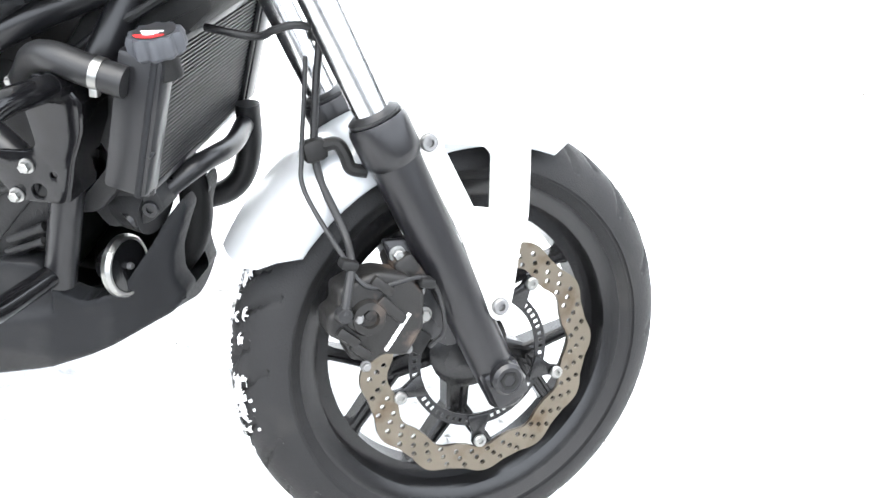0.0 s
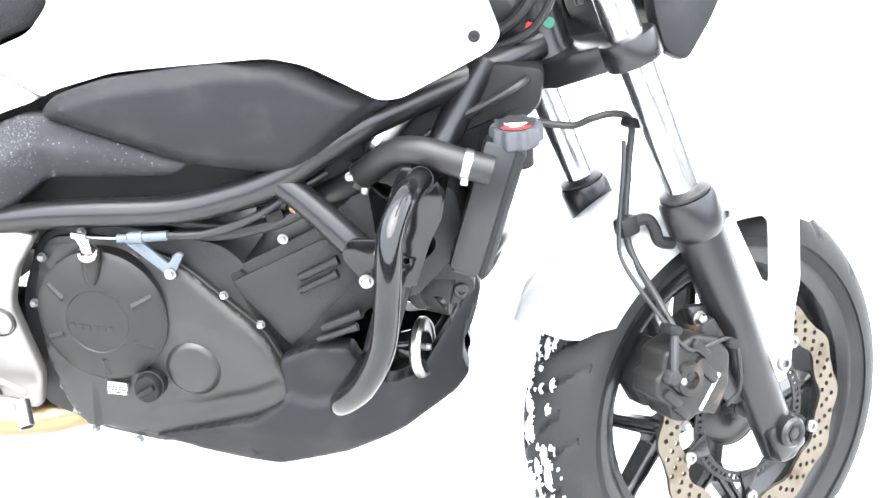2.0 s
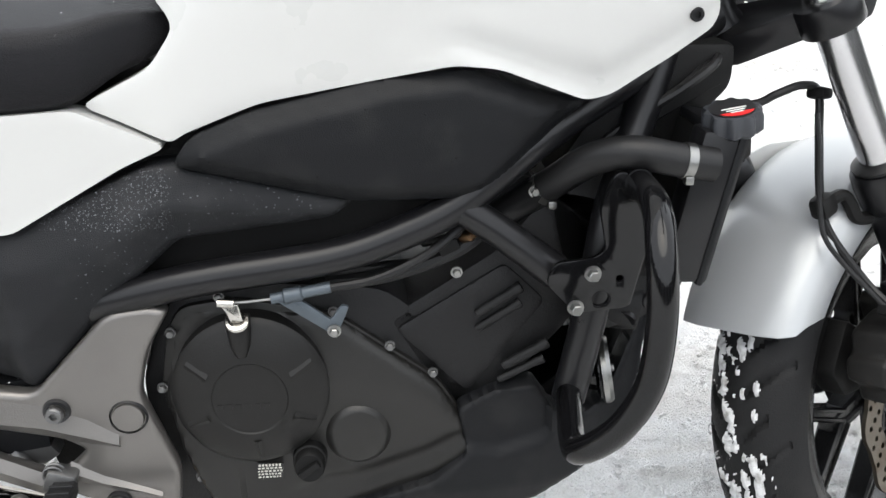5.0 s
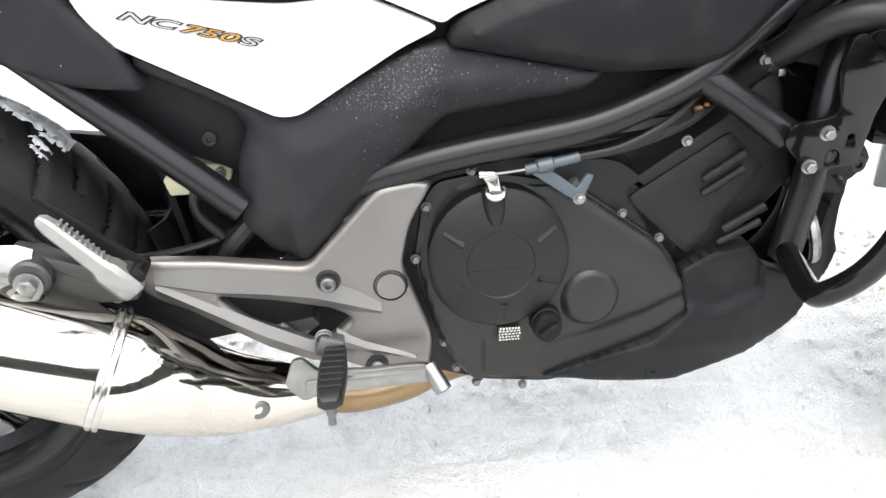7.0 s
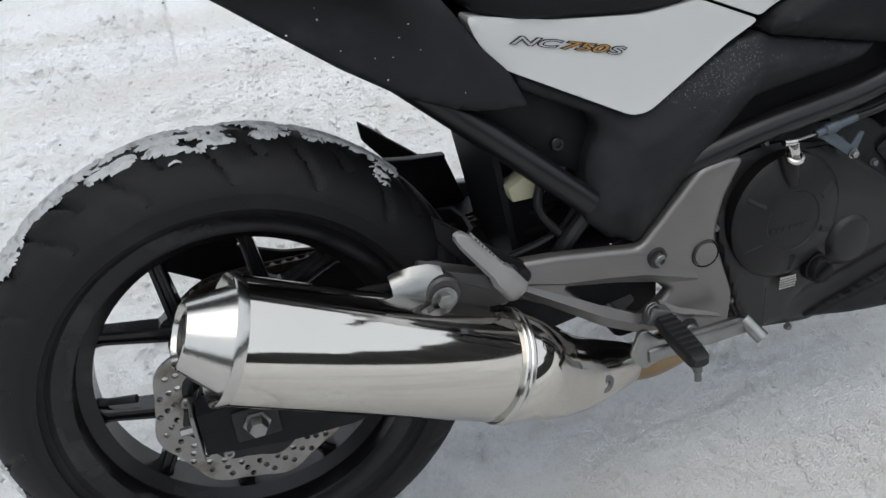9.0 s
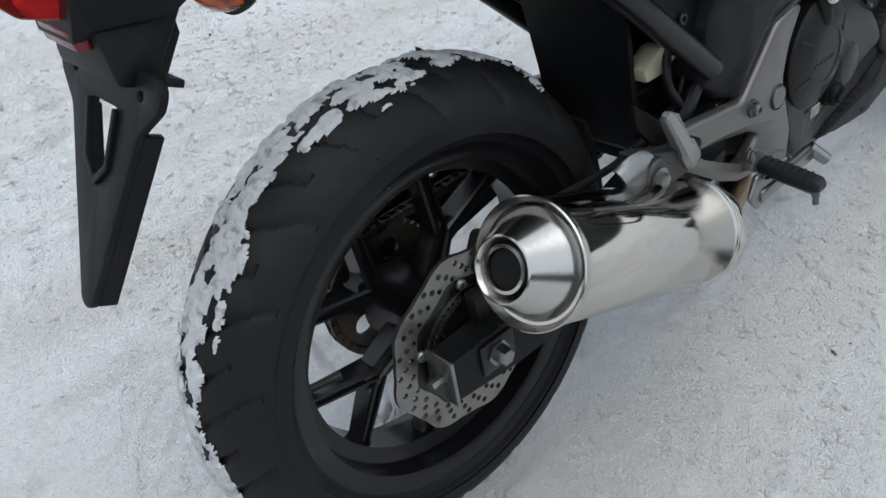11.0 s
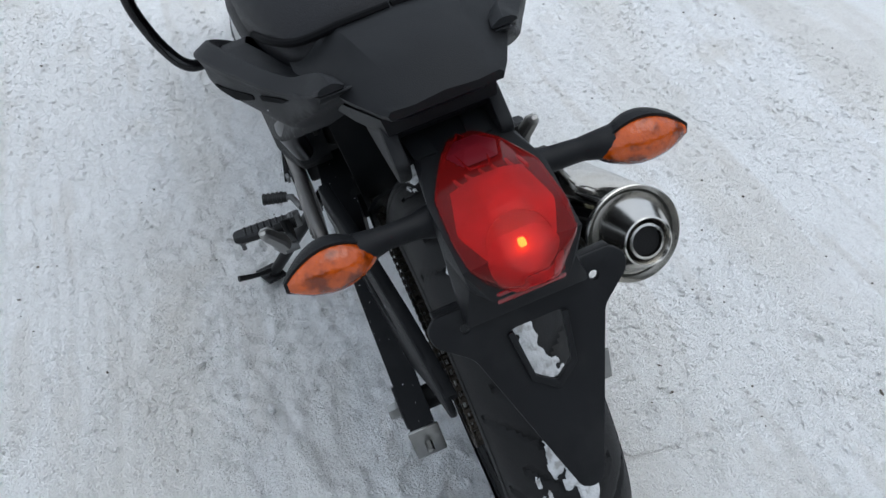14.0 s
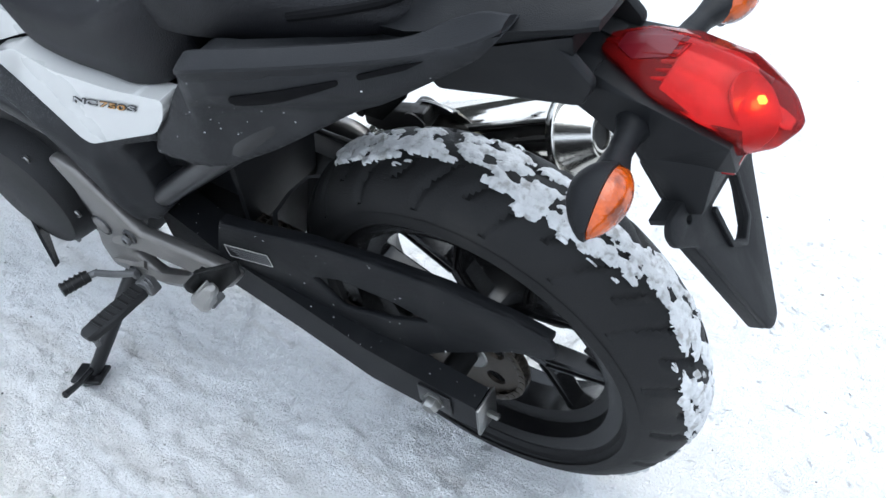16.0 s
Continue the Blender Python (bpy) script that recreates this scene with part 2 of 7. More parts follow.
def prism(outline, y0, y1, bevel=0.0015, holes=(), seg=2):
    """A plate: an outline in x, z between two depths in y, with holes and softened edges."""
    bm = bmesh.new()
    edges = []
    for loop in (outline, *holes):
        vs = [bm.verts.new((x, y0, z)) for x, z in loop]
        edges += [bm.edges.new((vs[i], vs[(i + 1) % len(vs)])) for i in range(len(vs))]
    if holes:
        bmesh.ops.triangle_fill(bm, edges=edges, use_beauty=True)
    else:
        bm.faces.new(bm.verts)
    ext = bmesh.ops.extrude_face_region(bm, geom=list(bm.faces))
    bmesh.ops.translate(bm, vec=(0, y1 - y0, 0), verts=[v for v in ext["geom"] if isinstance(v, bmesh.types.BMVert)])
    bmesh.ops.recalc_face_normals(bm, faces=bm.faces)
    if bevel:
        sharp = [e for e in bm.edges if len(e.link_faces) == 2 and e.calc_face_angle(0) > 0.6
                 and any(abs(f.normal.y) > 0.9 for f in e.link_faces)]
        bmesh.ops.bevel(bm, geom=sharp, offset=bevel, segments=seg, profile=0.5, affect="EDGES")
    return bm


def edge_gap(x, z, loop):
    best = 9.0
    for i in range(len(loop)):
        (ax, az), (bx, bz) = loop[i], loop[(i + 1) % len(loop)]
        dx, dz = bx - ax, bz - az
        t = max(0, min(1, ((x - ax) * dx + (z - az) * dz) / (dx * dx + dz * dz + 1e-12)))
        best = min(best, math.hypot(x - ax - t * dx, z - az - t * dz))
    return best


def molded(outline, width, depth=0.02, roll=0.01, cell=0.012, side=-1, proud=0.0):
    """A moulded panel: its outline in x, z, bulging to width(x, z) from the middle plane, with rolled edges and a turned-in rim."""
    bm = bmesh.new()
    bm.faces.new([bm.verts.new((x, 0, z)) for x, z in outline])
    lo, hi = np.min(outline, 0), np.max(outline, 0)
    for axis, no in ((0, (1, 0, 0)), (1, (0, 0, 1))):
        for v in np.arange(lo[axis] + cell * 0.5, hi[axis], cell):
            co = (v, 0, 0) if axis == 0 else (0, 0, v)
            bmesh.ops.bisect_plane(bm, geom=[*bm.verts, *bm.edges, *bm.faces], plane_co=co, plane_no=no)
    rim = [e for e in bm.edges if len(e.link_faces) == 1]
    rim_verts = {v for e in rim for v in e.verts}
    for v in bm.verts:
        x, z = v.co.x, v.co.z
        d = 0.0 if v in rim_verts else edge_gap(x, z, outline)
        t = 1 - min(1.0, d / roll)
        v.co.y = side * (width(x, z) + proud - roll * (1 - math.sqrt(max(0, 1 - t * t))) * 0.8)
    made = bmesh.ops.extrude_edge_only(bm, edges=rim)["geom"]
    bmesh.ops.translate(bm, vec=(0, -side * depth, 0), verts=[v for v in made if isinstance(v, bmesh.types.BMVert)])
    return bm


def box(size, at=(0, 0, 0), bevel=0.003, turn=(0, 0, 0), taper=1.0):
    bm = bmesh.new()
    bmesh.ops.create_cube(bm, size=1)
    for v in bm.verts:
        k = taper if v.co.z > 0 else 1
        v.co = Vector((v.co.x * size[0] * k, v.co.y * size[1] * k, v.co.z * size[2]))
    if bevel:
        bmesh.ops.bevel(bm, geom=list(bm.edges), offset=min(bevel, min(size) * 0.4), segments=2, profile=0.5, affect="EDGES")
    bm.transform(pose(*at, *turn))
    return bm


def join(*parts):
    """Several shapes of one solid as one bmesh."""
    out = bmesh.new()
    for bm in parts:
        me = bpy.data.meshes.new("tmp")
        bm.to_mesh(me)
        bm.free()
        out.from_mesh(me)
        bpy.data.meshes.remove(me)
    return out


def mirrored(bm):
    bm = bm.copy()
    bm.transform(Matrix.Diagonal((1, -1, 1, 1)))
    bmesh.ops.reverse_faces(bm, faces=bm.faces)
    return bm


def circle(x, z, r, n=24):
    return [(x + r * math.cos(a), z + r * math.sin(a)) for a in np.linspace(0, 2 * math.pi, n, endpoint=False)]


def hex_bolt(r=0.008, h=0.006, washer=1.4):
    """A flanged hexagon bolt that points along -y."""
    head = lathe([(0.0001, -h - 0.002), (r * 0.8, -h - 0.002), (r, -h - 0.001), (r, -0.002), (r, 0)], 6)
    return join(head, lathe([(0.0001, -0.0025), (r * washer, -0.002), (r * washer, 0), (0.0001, 0)], 20))


def socket_bolt(r=0.008, h=0.005):
    """A round socket-head bolt that points along -y."""
    return lathe([(0.0001, -h * 0.3), (r * 0.45, -h * 0.3), (r * 0.45, -h), (r * 0.85, -h), (r, -h * 0.7), (r, 0)], 20)


def bolts(bm, material, parent, places, label="", name="bolt", at=None):
    """One bolt mesh at many places (x, y, z, turn about z, turn about x)."""
    poses = [(at or Matrix()) @ pose(p[0], p[1], p[2], p[4] if len(p) > 4 else 0, 0, p[3] if len(p) > 3 else 0) for p in places]
    first = part(name, bm, material, parent, label)
    first.matrix_basis = poses[0]
    repeat(first, poses[1:])


BIKE = tagged(new("motorcycle"), "black and pearl white motorcycle leaning on its side stand", "motorcycle")
BIKE.matrix_world = LEAN


# ---- snow-covered ground ----
TABLES = {}


def value_noise(x, y, cell, seed):
    if seed not in TABLES:
        TABLES[seed] = np.random.default_rng(seed).random((257, 257))
    t = TABLES[seed]
    u, v = x / cell, y / cell
    i, j = np.floor(u).astype(int), np.floor(v).astype(int)
    a, b = u - i, v - j
    a, b = a * a * (3 - 2 * a), b * b * (3 - 2 * b)
    i, j = i % 256, j % 256
    return (t[i, j] * (1 - a) + t[i + 1, j] * a) * (1 - b) + (t[i, j + 1] * (1 - a) + t[i + 1, j + 1] * a) * b - 0.5


def ground_height(x, y):
    near = np.exp(-((x - 0.7) ** 2 / 1.3 + (y + 0.05) ** 2 / 0.06))
    z = 0.030 * value_noise(x, y, 1.1, 1) + 0.008 * value_noise(x, y, 0.31, 2)
    z = z * (1 - 0.85 * near)
    rough = np.clip(0.75 + 1.3 * value_noise(x, y, 0.7, 21), 0.2, 1.3)
    fine = 0.004 * value_noise(x, y * 0.8, 0.085, 3) + 0.003 * value_noise(x, y, 0.045, 4) + 0.003 * value_noise(x, y, 0.024, 5) + 0.004 * value_noise(x, y, 0.014, 6)
    clod = value_noise(x, y, 0.050, 7) + 0.6 * value_noise(x, y, 0.026, 9) + value_noise(x, y, 0.5, 8) * 0.6
    crumbs = 0.030 * np.clip(clod - 0.22, 0, 0.4) + 0.010 * np.clip(np.abs(value_noise(x, y, 0.06, 13)) * -6 + 0.5, 0, 0.5)
    chip = value_noise(x * 0.8 + y * 0.3, y, 0.030, 15) + 0.5 * value_noise(x, y, 0.016, 16)
    crumbs = 0.6 * crumbs + 0.006 * np.clip((chip - 0.16) * 14, 0, 1)
    # flattened wheel ruts along the track
    for c, w, d in ((-0.95, 0.17, 0.014), (0.66, 0.18, 0.012), (1.35, 0.16, 0.018), (-1.9, 0.2, 0.018)):
        line = c + 0.12 * np.sin(x * 0.7 + c) + 0.1 * value_noise(x, y * 0 + c, 0.9, 11)
        rut = np.exp(-((y - line) / w) ** 4)
        z = z * (1 - 0.5 * rut) - d * rut
        rough = rough * (1 - 0.6 * rut)
        fine = fine + rut * 0.0032 * np.clip(3 * np.sin(x * 190 + 2.5 * np.sin(y * 70 + c)), 0, 1) * (value_noise(x, y, 0.25, 41) > -0.1)
        fine = fine + rut * 0.004 * np.abs(np.sin(y * 95 + 1.5 * np.sin(x * 3)))
    streak = 0.004 * value_noise(x * 0.16, y, 0.026, 17) + 0.004 * value_noise(x * 0.2, y, 0.012, 18)
    fine = fine + streak * np.clip(0.35 + 1.6 * value_noise(x, y, 0.8, 19), 0, 1)
    fade = 1 / (1 + ((x - 0.5) / 6) ** 4 + (y / 6) ** 4)
    return z + (fine * (0.4 + rough) + crumbs * rough) * fade - 0.013


def grid_axis(lo, hi, step):
    mid = np.arange(lo, hi + step, step)
    out = np.cumsum(step * 1.055 ** np.arange(1, 200))
    out = out[out < 1500]
    return np.concatenate([lo - out[::-1], mid, hi + out])


def snow_material():
    m = bpy.data.materials.new("trodden snow")
    m.use_nodes = True
    nt = m.node_tree
    b = nt.nodes["Principled BSDF"]
    tc = nt.nodes.new("ShaderNodeTexCoord")

    long_way = nt.nodes.new("ShaderNodeMapping")
    long_way.inputs["Scale"].default_value = (0.16, 1.0, 1.0)
    link(nt, tc.outputs["Object"], long_way.inputs["Vector"])

    def noise_at(scale, detail, rough=0.55, along_track=False):
        n = nt.nodes.new("ShaderNodeTexNoise")
        n.inputs["Scale"].default_value, n.inputs["Detail"].default_value, n.inputs["Roughness"].default_value = scale, detail, rough
        link(nt, long_way.outputs["Vector"] if along_track else tc.outputs["Object"], n.inputs["Vector"])
        return n.outputs["Fac"]

    def ramp(src, a, b_, lo=0.0, hi=1.0):
        r = nt.nodes.new("ShaderNodeMapRange")
        r.inputs[1].default_value, r.inputs[2].default_value, r.inputs[3].default_value, r.inputs[4].default_value = a, b_, lo, hi
        link(nt, src, r.inputs[0])
        return r.outputs[0]

    def blend(a, col, fac):
        x = nt.nodes.new("ShaderNodeMix")
        x.data_type = "RGBA"
        if isinstance(a, tuple):
            x.inputs[6].default_value = (*a, 1)
        else:
            link(nt, a, x.inputs[6])
        x.inputs[7].default_value = (*col, 1)
        link(nt, fac, x.inputs["Factor"])
        return x.outputs[2]

    c = blend((0.95, 0.955, 0.96), (0.90, 0.90, 0.895), ramp(noise_at(1.3, 6), 0.42, 0.62))
    c = blend(c, (0.83, 0.81, 0.775), ramp(noise_at(2.6, 5, 0.5, True), 0.48, 0.60, 0, 0.9))
    c = blend(c, (0.80, 0.78, 0.75), ramp(noise_at(14, 4, 0.5, True), 0.54, 0.64, 0, 0.6))
    c = blend(c, (0.78, 0.745, 0.69), ramp(noise_at(3.1, 9, 0.65), 0.56, 0.76, 0, 0.75))
    c = blend(c, (0.72, 0.71, 0.69), ramp(noise_at(105, 6, 0.65), 0.52, 0.68, 0, 0.5))
    c = blend(c, (0.74, 0.74, 0.74), ramp(noise_at(310, 3, 0.6), 0.54, 0.68, 0, 0.4))
    c = blend(c, (0.50, 0.46, 0.41), ramp(noise_at(42, 6, 0.7), 0.70, 0.80, 0, 0.35))
    link(nt, c, b.inputs["Base Color"])
    b.inputs["Roughness"].default_value = 0.62
    b1, b2 = nt.nodes.new("ShaderNodeBump"), nt.nodes.new("ShaderNodeBump")
    b1.inputs["Strength"].default_value, b1.inputs["Distance"].default_value = 1.0, 0.009
    b2.inputs["Strength"].default_value, b2.inputs["Distance"].default_value = 1.0, 0.009
    chips = nt.nodes.new("ShaderNodeTexVoronoi")
    chips.inputs["Scale"].default_value, chips.inputs["Randomness"].default_value = 120, 1.0
    wobble = nt.nodes.new("ShaderNodeTexNoise")
    wobble.inputs["Scale"].default_value, wobble.inputs["Detail"].default_value = 60, 3
    shifted = nt.nodes.new("ShaderNodeVectorMath")
    shifted.operation = "MULTIPLY_ADD"
    shifted.inputs[1].default_value = (0.03, 0.03, 0.03)
    link(nt, tc.outputs["Object"], wobble.inputs["Vector"])
    link(nt, wobble.outputs["Color"], shifted.inputs[0])
    link(nt, tc.outputs["Object"], shifted.inputs[2])
    link(nt, shifted.outputs["Vector"], chips.inputs["Vector"])
    step = nt.nodes.new("ShaderNodeSeparateColor")
    link(nt, chips.outputs["Color"], step.inputs["Color"])
    b0 = nt.nodes.new("ShaderNodeBump")
    b0.inputs["Distance"].default_value = 0.010
    link(nt, ramp(noise_at(3.7, 4), 0.38, 0.60, 0.3, 1.0), b0.inputs["Strength"])
    link(nt, ramp(step.outputs["Red"], 0.45, 1.0), b0.inputs["Height"])
    link(nt, b0.outputs["Normal"], b1.inputs["Normal"])
    link(nt, noise_at(70, 8, 0.72), b1.inputs["Height"])
    link(nt, noise_at(260, 4, 0.6), b2.inputs["Height"])
    link(nt, b1.outputs["Normal"], b2.inputs["Normal"])
    link(nt, b2.outputs["Normal"], b.inputs["Normal"])
    return m


def build_ground():
    xs, ys = grid_axis(-1.1, 2.2, 0.0068), grid_axis(-1.3, 1.7, 0.0068)
    gx, gy = np.meshgrid(xs, ys, indexing="ij")
    gz = ground_height(gx, gy)
    n, k = len(xs), len(ys)
    verts = np.stack([gx, gy, gz], -1).reshape(-1, 3)
    idx = np.arange(n * k).reshape(n, k)
    quads = np.stack([idx[:-1, :-1], idx[1:, :-1], idx[1:, 1:], idx[:-1, 1:]], -1).reshape(-1, 4)
    me = bpy.data.meshes.new("ground")
    me.vertices.add(len(verts))
    me.vertices.foreach_set("co", verts.ravel())
    me.loops.add(quads.size)
    me.loops.foreach_set("vertex_index", quads.ravel())
    me.polygons.add(len(quads))
    me.polygons.foreach_set("loop_start", np.arange(0, quads.size, 4))
    me.update(calc_edges=True)
    me.polygons.foreach_set("use_smooth", [True] * len(quads))
    me.materials.append(snow_material())
    tagged(new("ground", me), "trodden, rutted snow with dirty patches and crumbs", "snow", kind="structure")


build_ground()


def build_backdrop():
    """An unseen dark stand-in, added on one side behind the walk; it only puts the dark band into polished metal."""
    bm = bmesh.new()
    low, high = [], []
    for k, a in enumerate(np.linspace(radians(130), radians(412), 220)):
        r = 23 + 1.5 * math.sin(k * 0.37)
        x, y = 0.7 + r * math.cos(a), r * math.sin(a)
        low.append(bm.verts.new((x, y, -0.3)))
        high.append(bm.verts.new((x * 1.02, y * 1.02, 6.5 + 0.15 * math.sin(k * 0.7) + 0.1 * math.sin(k * 2.1))))
    for i in range(len(low) - 1):
        bm.faces.new((low[i], low[i + 1], high[i + 1], high[i]))
    me = bpy.data.meshes.new("backdrop")
    bm.to_mesh(me)
    bm.free()
    me.materials.append(mat("unseen dark backdrop", (0.03, 0.032, 0.03), 0.9, 0, 0.4, 0.8, 0.3, 3))
    tagged(new("backdrop", me), "unseen dark stand-in line, added for reflections", "woods", kind="structure")


build_backdrop()


def build_grit():
    """Specks of grit and bark lying on the snow, too many to count."""
    rng = random.Random(4)
    shapes = []
    for _ in range(520):
        x, y = rng.uniform(-1.6, 2.8), rng.choice((rng.uniform(-1.8, -0.15), rng.uniform(0.15, 2.6)))
        r = 0.0012 + 0.0028 * rng.random() ** 3
        z = float(ground_height(np.array(x), np.array(y))) + r * 0.4
        a, st = rng.random() * 6.28, 1 + 1.8 * rng.random() ** 2
        ring = [(x + r * st * math.cos(k * 1.2566) * math.cos(a) - r * math.sin(k * 1.2566) * math.sin(a), y + r * st * math.cos(k * 1.2566) * math.sin(a) + r * math.sin(k * 1.2566) * math.cos(a), z) for k in range(5)]
        shapes.append((ring, (x, y, z + r * 0.8), (x, y, z - r)))
    bm = bmesh.new()
    for ring, top, low in shapes:
        vs, t, b = [bm.verts.new(p) for p in ring], bm.verts.new(top), bm.verts.new(low)
        for k in range(5):
            bm.faces.new((vs[k], vs[(k + 1) % 5], t))
            bm.faces.new((vs[(k + 1) % 5], vs[k], b))
    me = bpy.data.meshes.new("grit")
    bm.to_mesh(me)
    bm.free()
    me.materials.append(mat("grit", (0.09, 0.075, 0.06), 0.8, 0, 0.5, 4, 0.1, 900))
    tagged(new("grit", me), "dark specks of grit scattered on the snow", "grit", kind="stuff")


build_grit()


def build_crumbs():
    """Loose crumbs of trodden snow, too many to count."""
    rng = np.random.default_rng(9)
    n = 64000
    x, y = rng.uniform(-1.3, 2.4, n), rng.uniform(-1.5, 1.9, n)
    keep = value_noise(x, y, 0.35, 31) + 0.5 * value_noise(x, y, 0.09, 32) > rng.uniform(-0.5, 0.35, n)
    x, y = x[keep], y[keep]
    n = len(x)
    r = 0.0016 + 0.0060 * rng.random(n) ** 4
    z = ground_height(x, y) + 0.15 * r
    a0, st = rng.random(n) * 6.28, rng.uniform(1.0, 2.0, n)
    layers = []
    for ring, h in ((1.0, -0.3), (0.72, 0.5)):
        for k in range(6):
            q = r * ring * rng.uniform(0.6, 1.2, n)
            u, v = q * st * math.cos(k * 1.0472), q * math.sin(k * 1.0472)
            layers.append(np.stack([x + u * np.cos(a0) - v * np.sin(a0), y + u * np.sin(a0) + v * np.cos(a0), z + r * h * rng.uniform(0.5, 1.3, n)], -1))
    layers.append(np.stack([x, y, z + r * 0.75], -1))
    verts = np.stack(layers, 1).reshape(-1, 3)
    base = 13 * np.arange(n)[:, None]
    quads = np.concatenate([base + np.array([[k, (k + 1) % 6, 6 + (k + 1) % 6, 6 + k]]) for k in range(6)])
    tris = np.concatenate([base + np.array([[6 + k, 6 + (k + 1) % 6, 12]]) for k in range(6)])
    me = bpy.data.meshes.new("snow_crumbs")
    me.from_pydata(verts.tolist(), [], quads.tolist() + tris.tolist())
    me.materials.append(bpy.data.materials["trodden snow"])
    tagged(new("snow_crumbs", me), "loose crumbs of trodden snow on the ground", "snow", kind="stuff")


build_crumbs()


# ---- wheels ----
def ring_section(half):
    """A closed section from a half section: mirrored about y = 0, with an inner return."""
    left = [(r, -y) for r, y in half[1:]]
    inner = [(half[-1][0] + 0.004, -half[-1][1] * 0.8), (half[-1][0] + 0.004, half[-1][1] * 0.8)]
    return list(reversed(left)) + half + list(reversed(inner))


def tyre(r, width, rim_r, crown, seg=160, grooves=36, skew=1.0):
    """A tyre body with slanted rain grooves cut into its tread."""
    half = []
    for a in np.linspace(0, 1, 22):
        ang = a * radians(86)
        half.append((r - crown + crown * math.cos(ang), width / 2 * math.sin(ang)))
    half += [(rim_r + (r - rim_r) * 0.42, width / 2 * 0.97), (rim_r + (r - rim_r) * 0.27, width / 2 * 0.94), (rim_r + (r - rim_r) * 0.25, width / 2 * 0.905), (rim_r + 0.016, width / 2 * 0.875), (rim_r + 0.014, width / 2 * 0.835), (rim_r + 0.010, width / 2 * 0.80), (rim_r + 0.001, width / 2 * 0.72)]
    sec = ring_section(half)
    rings = []
    seg = grooves * 9
    for k in range(seg):
        a = 2 * math.pi * k / seg
        ring = []
        for rr, y in sec:
            u = abs(y) / (width / 2)
            g = 0.0
            if 0.16 < u < 0.9 and rr > rim_r + (r - rim_r) * 0.5:
                shift = skew * (u - 0.2) * 1.3 + (0.5 if y > 0 else 0)
                w = (k / 9 + shift) % 1.0
                reach = 0.9 if int(k / 9 + shift) % 2 else 0.62
                if w < 0.26 and u < reach:
                    g = 0.0065 * math.sin(math.pi * w / 0.26)
            d = 1 - g / max(rr, 0.01)
            ring.append((rr * d * math.cos(a), y, rr * d * math.sin(a)))
        rings.append(ring)
    rings.append(rings[0])
    bm = loft(rings, caps=False)
    bmesh.ops.remove_doubles(bm, verts=bm.verts, dist=1e-6)
    return bm


def snow_on_tyre(r, width, crown, a0, a1, spread, seed, count, size):
    """Clots of snow pressed onto the tread between two angles; their thin edges sink into the rubber."""
    rng = random.Random(seed)
    step, bm = 0.0022, bmesh.new()
    na, nv = int((a1 - a0) * r / step), int(2.4 * crown / step)
    aa = np.linspace(a0, a1, na + 1)[:, None] + np.zeros((1, nv + 1))
    vv = np.linspace(-1.2, 1.2, nv + 1)[None, :] + np.zeros((na + 1, 1))
    arr = np.full((na + 1, nv + 1), -1.0)
    for _ in range(count):
        a = a0 + (a1 - a0) * rng.random()
        v = max(-1.0, min(1.0, rng.gauss(spread[0] + 0.12 * math.sin(a * 7), spread[1])))
        s = size * (0.4 + rng.random() ** 2)
        arr = np.maximum(arr, 1 - ((aa - a) * r / (s * 1.5) + (vv - v) * 0.6) ** 2 - ((vv - v) * crown / (s * 0.62)) ** 2)
    u, w = aa * r, vv * crown
    arr += 1.2 * value_noise(u * 0.7 + 3, w + 3, 0.017, seed) + 0.9 * value_noise(u * 0.8 + 3, w + 3, 0.008, seed + 1) + 0.55 * value_noise(u + 3, w + 3, 0.0045, seed + 2) - 0.12
    h = np.clip(0.007 * (arr - 0.1), -0.0022, 0.0042)
    rad = (r - crown + (crown + h) * np.cos(vv)).tolist()
    yy = ((width / 2 + h) * np.sin(vv)).tolist()
    grid = {}
    for i in range(na + 1):
        for j in range(nv + 1):
            if arr[i, j] > -0.15:
                a = float(aa[i, j])
                grid[i, j] = bm.verts.new((rad[i][j] * math.cos(a), yy[i][j], rad[i][j] * math.sin(a)))
    for i, j in grid:
        q = [grid.get(k) for k in ((i, j), (i + 1, j), (i + 1, j + 1), (i, j + 1))]
        if all(q):
            bm.faces.new(q)
    bmesh.ops.delete(bm, geom=[v for v in bm.verts if not v.link_faces], context="VERTS")
    return bm


def rim(rim_r, half, hub_r, hub_half):
    """The barrel of a cast wheel with its flanges, and the hub."""
    barrel = [(rim_r + 0.012, half), (rim_r + 0.012, half - 0.006), (rim_r - 0.004, half - 0.010), (rim_r - 0.007, half - 0.03), (rim_r - 0.007, half * 0.35), (rim_r - 0.007, -half * 0.35),
              (rim_r - 0.007, -half + 0.03), (rim_r - 0.004, -half + 0.010), (rim_r + 0.012, -half + 0.006), (rim_r + 0.012, -half), (rim_r + 0.002, -half), (rim_r - 0.012, -half + 0.006), (rim_r - 0.015, -half + 0.032),
              (rim_r - 0.033, -half * 0.35), (rim_r - 0.033, half * 0.35), (rim_r - 0.015, half - 0.032), (rim_r - 0.012, half - 0.006), (rim_r + 0.002, half)]
    hub = [(0.012, hub_half), (hub_r * 0.7, hub_half), (hub_r, hub_half - 0.008), (hub_r * 0.82, hub_half * 0.4), (hub_r * 0.82, -hub_half * 0.4), (hub_r, -hub_half + 0.008), (hub_r * 0.7, -hub_half), (0.012, -hub_half)]
    return join(lathe(barrel, 96, close=True), lathe(hub, 40))


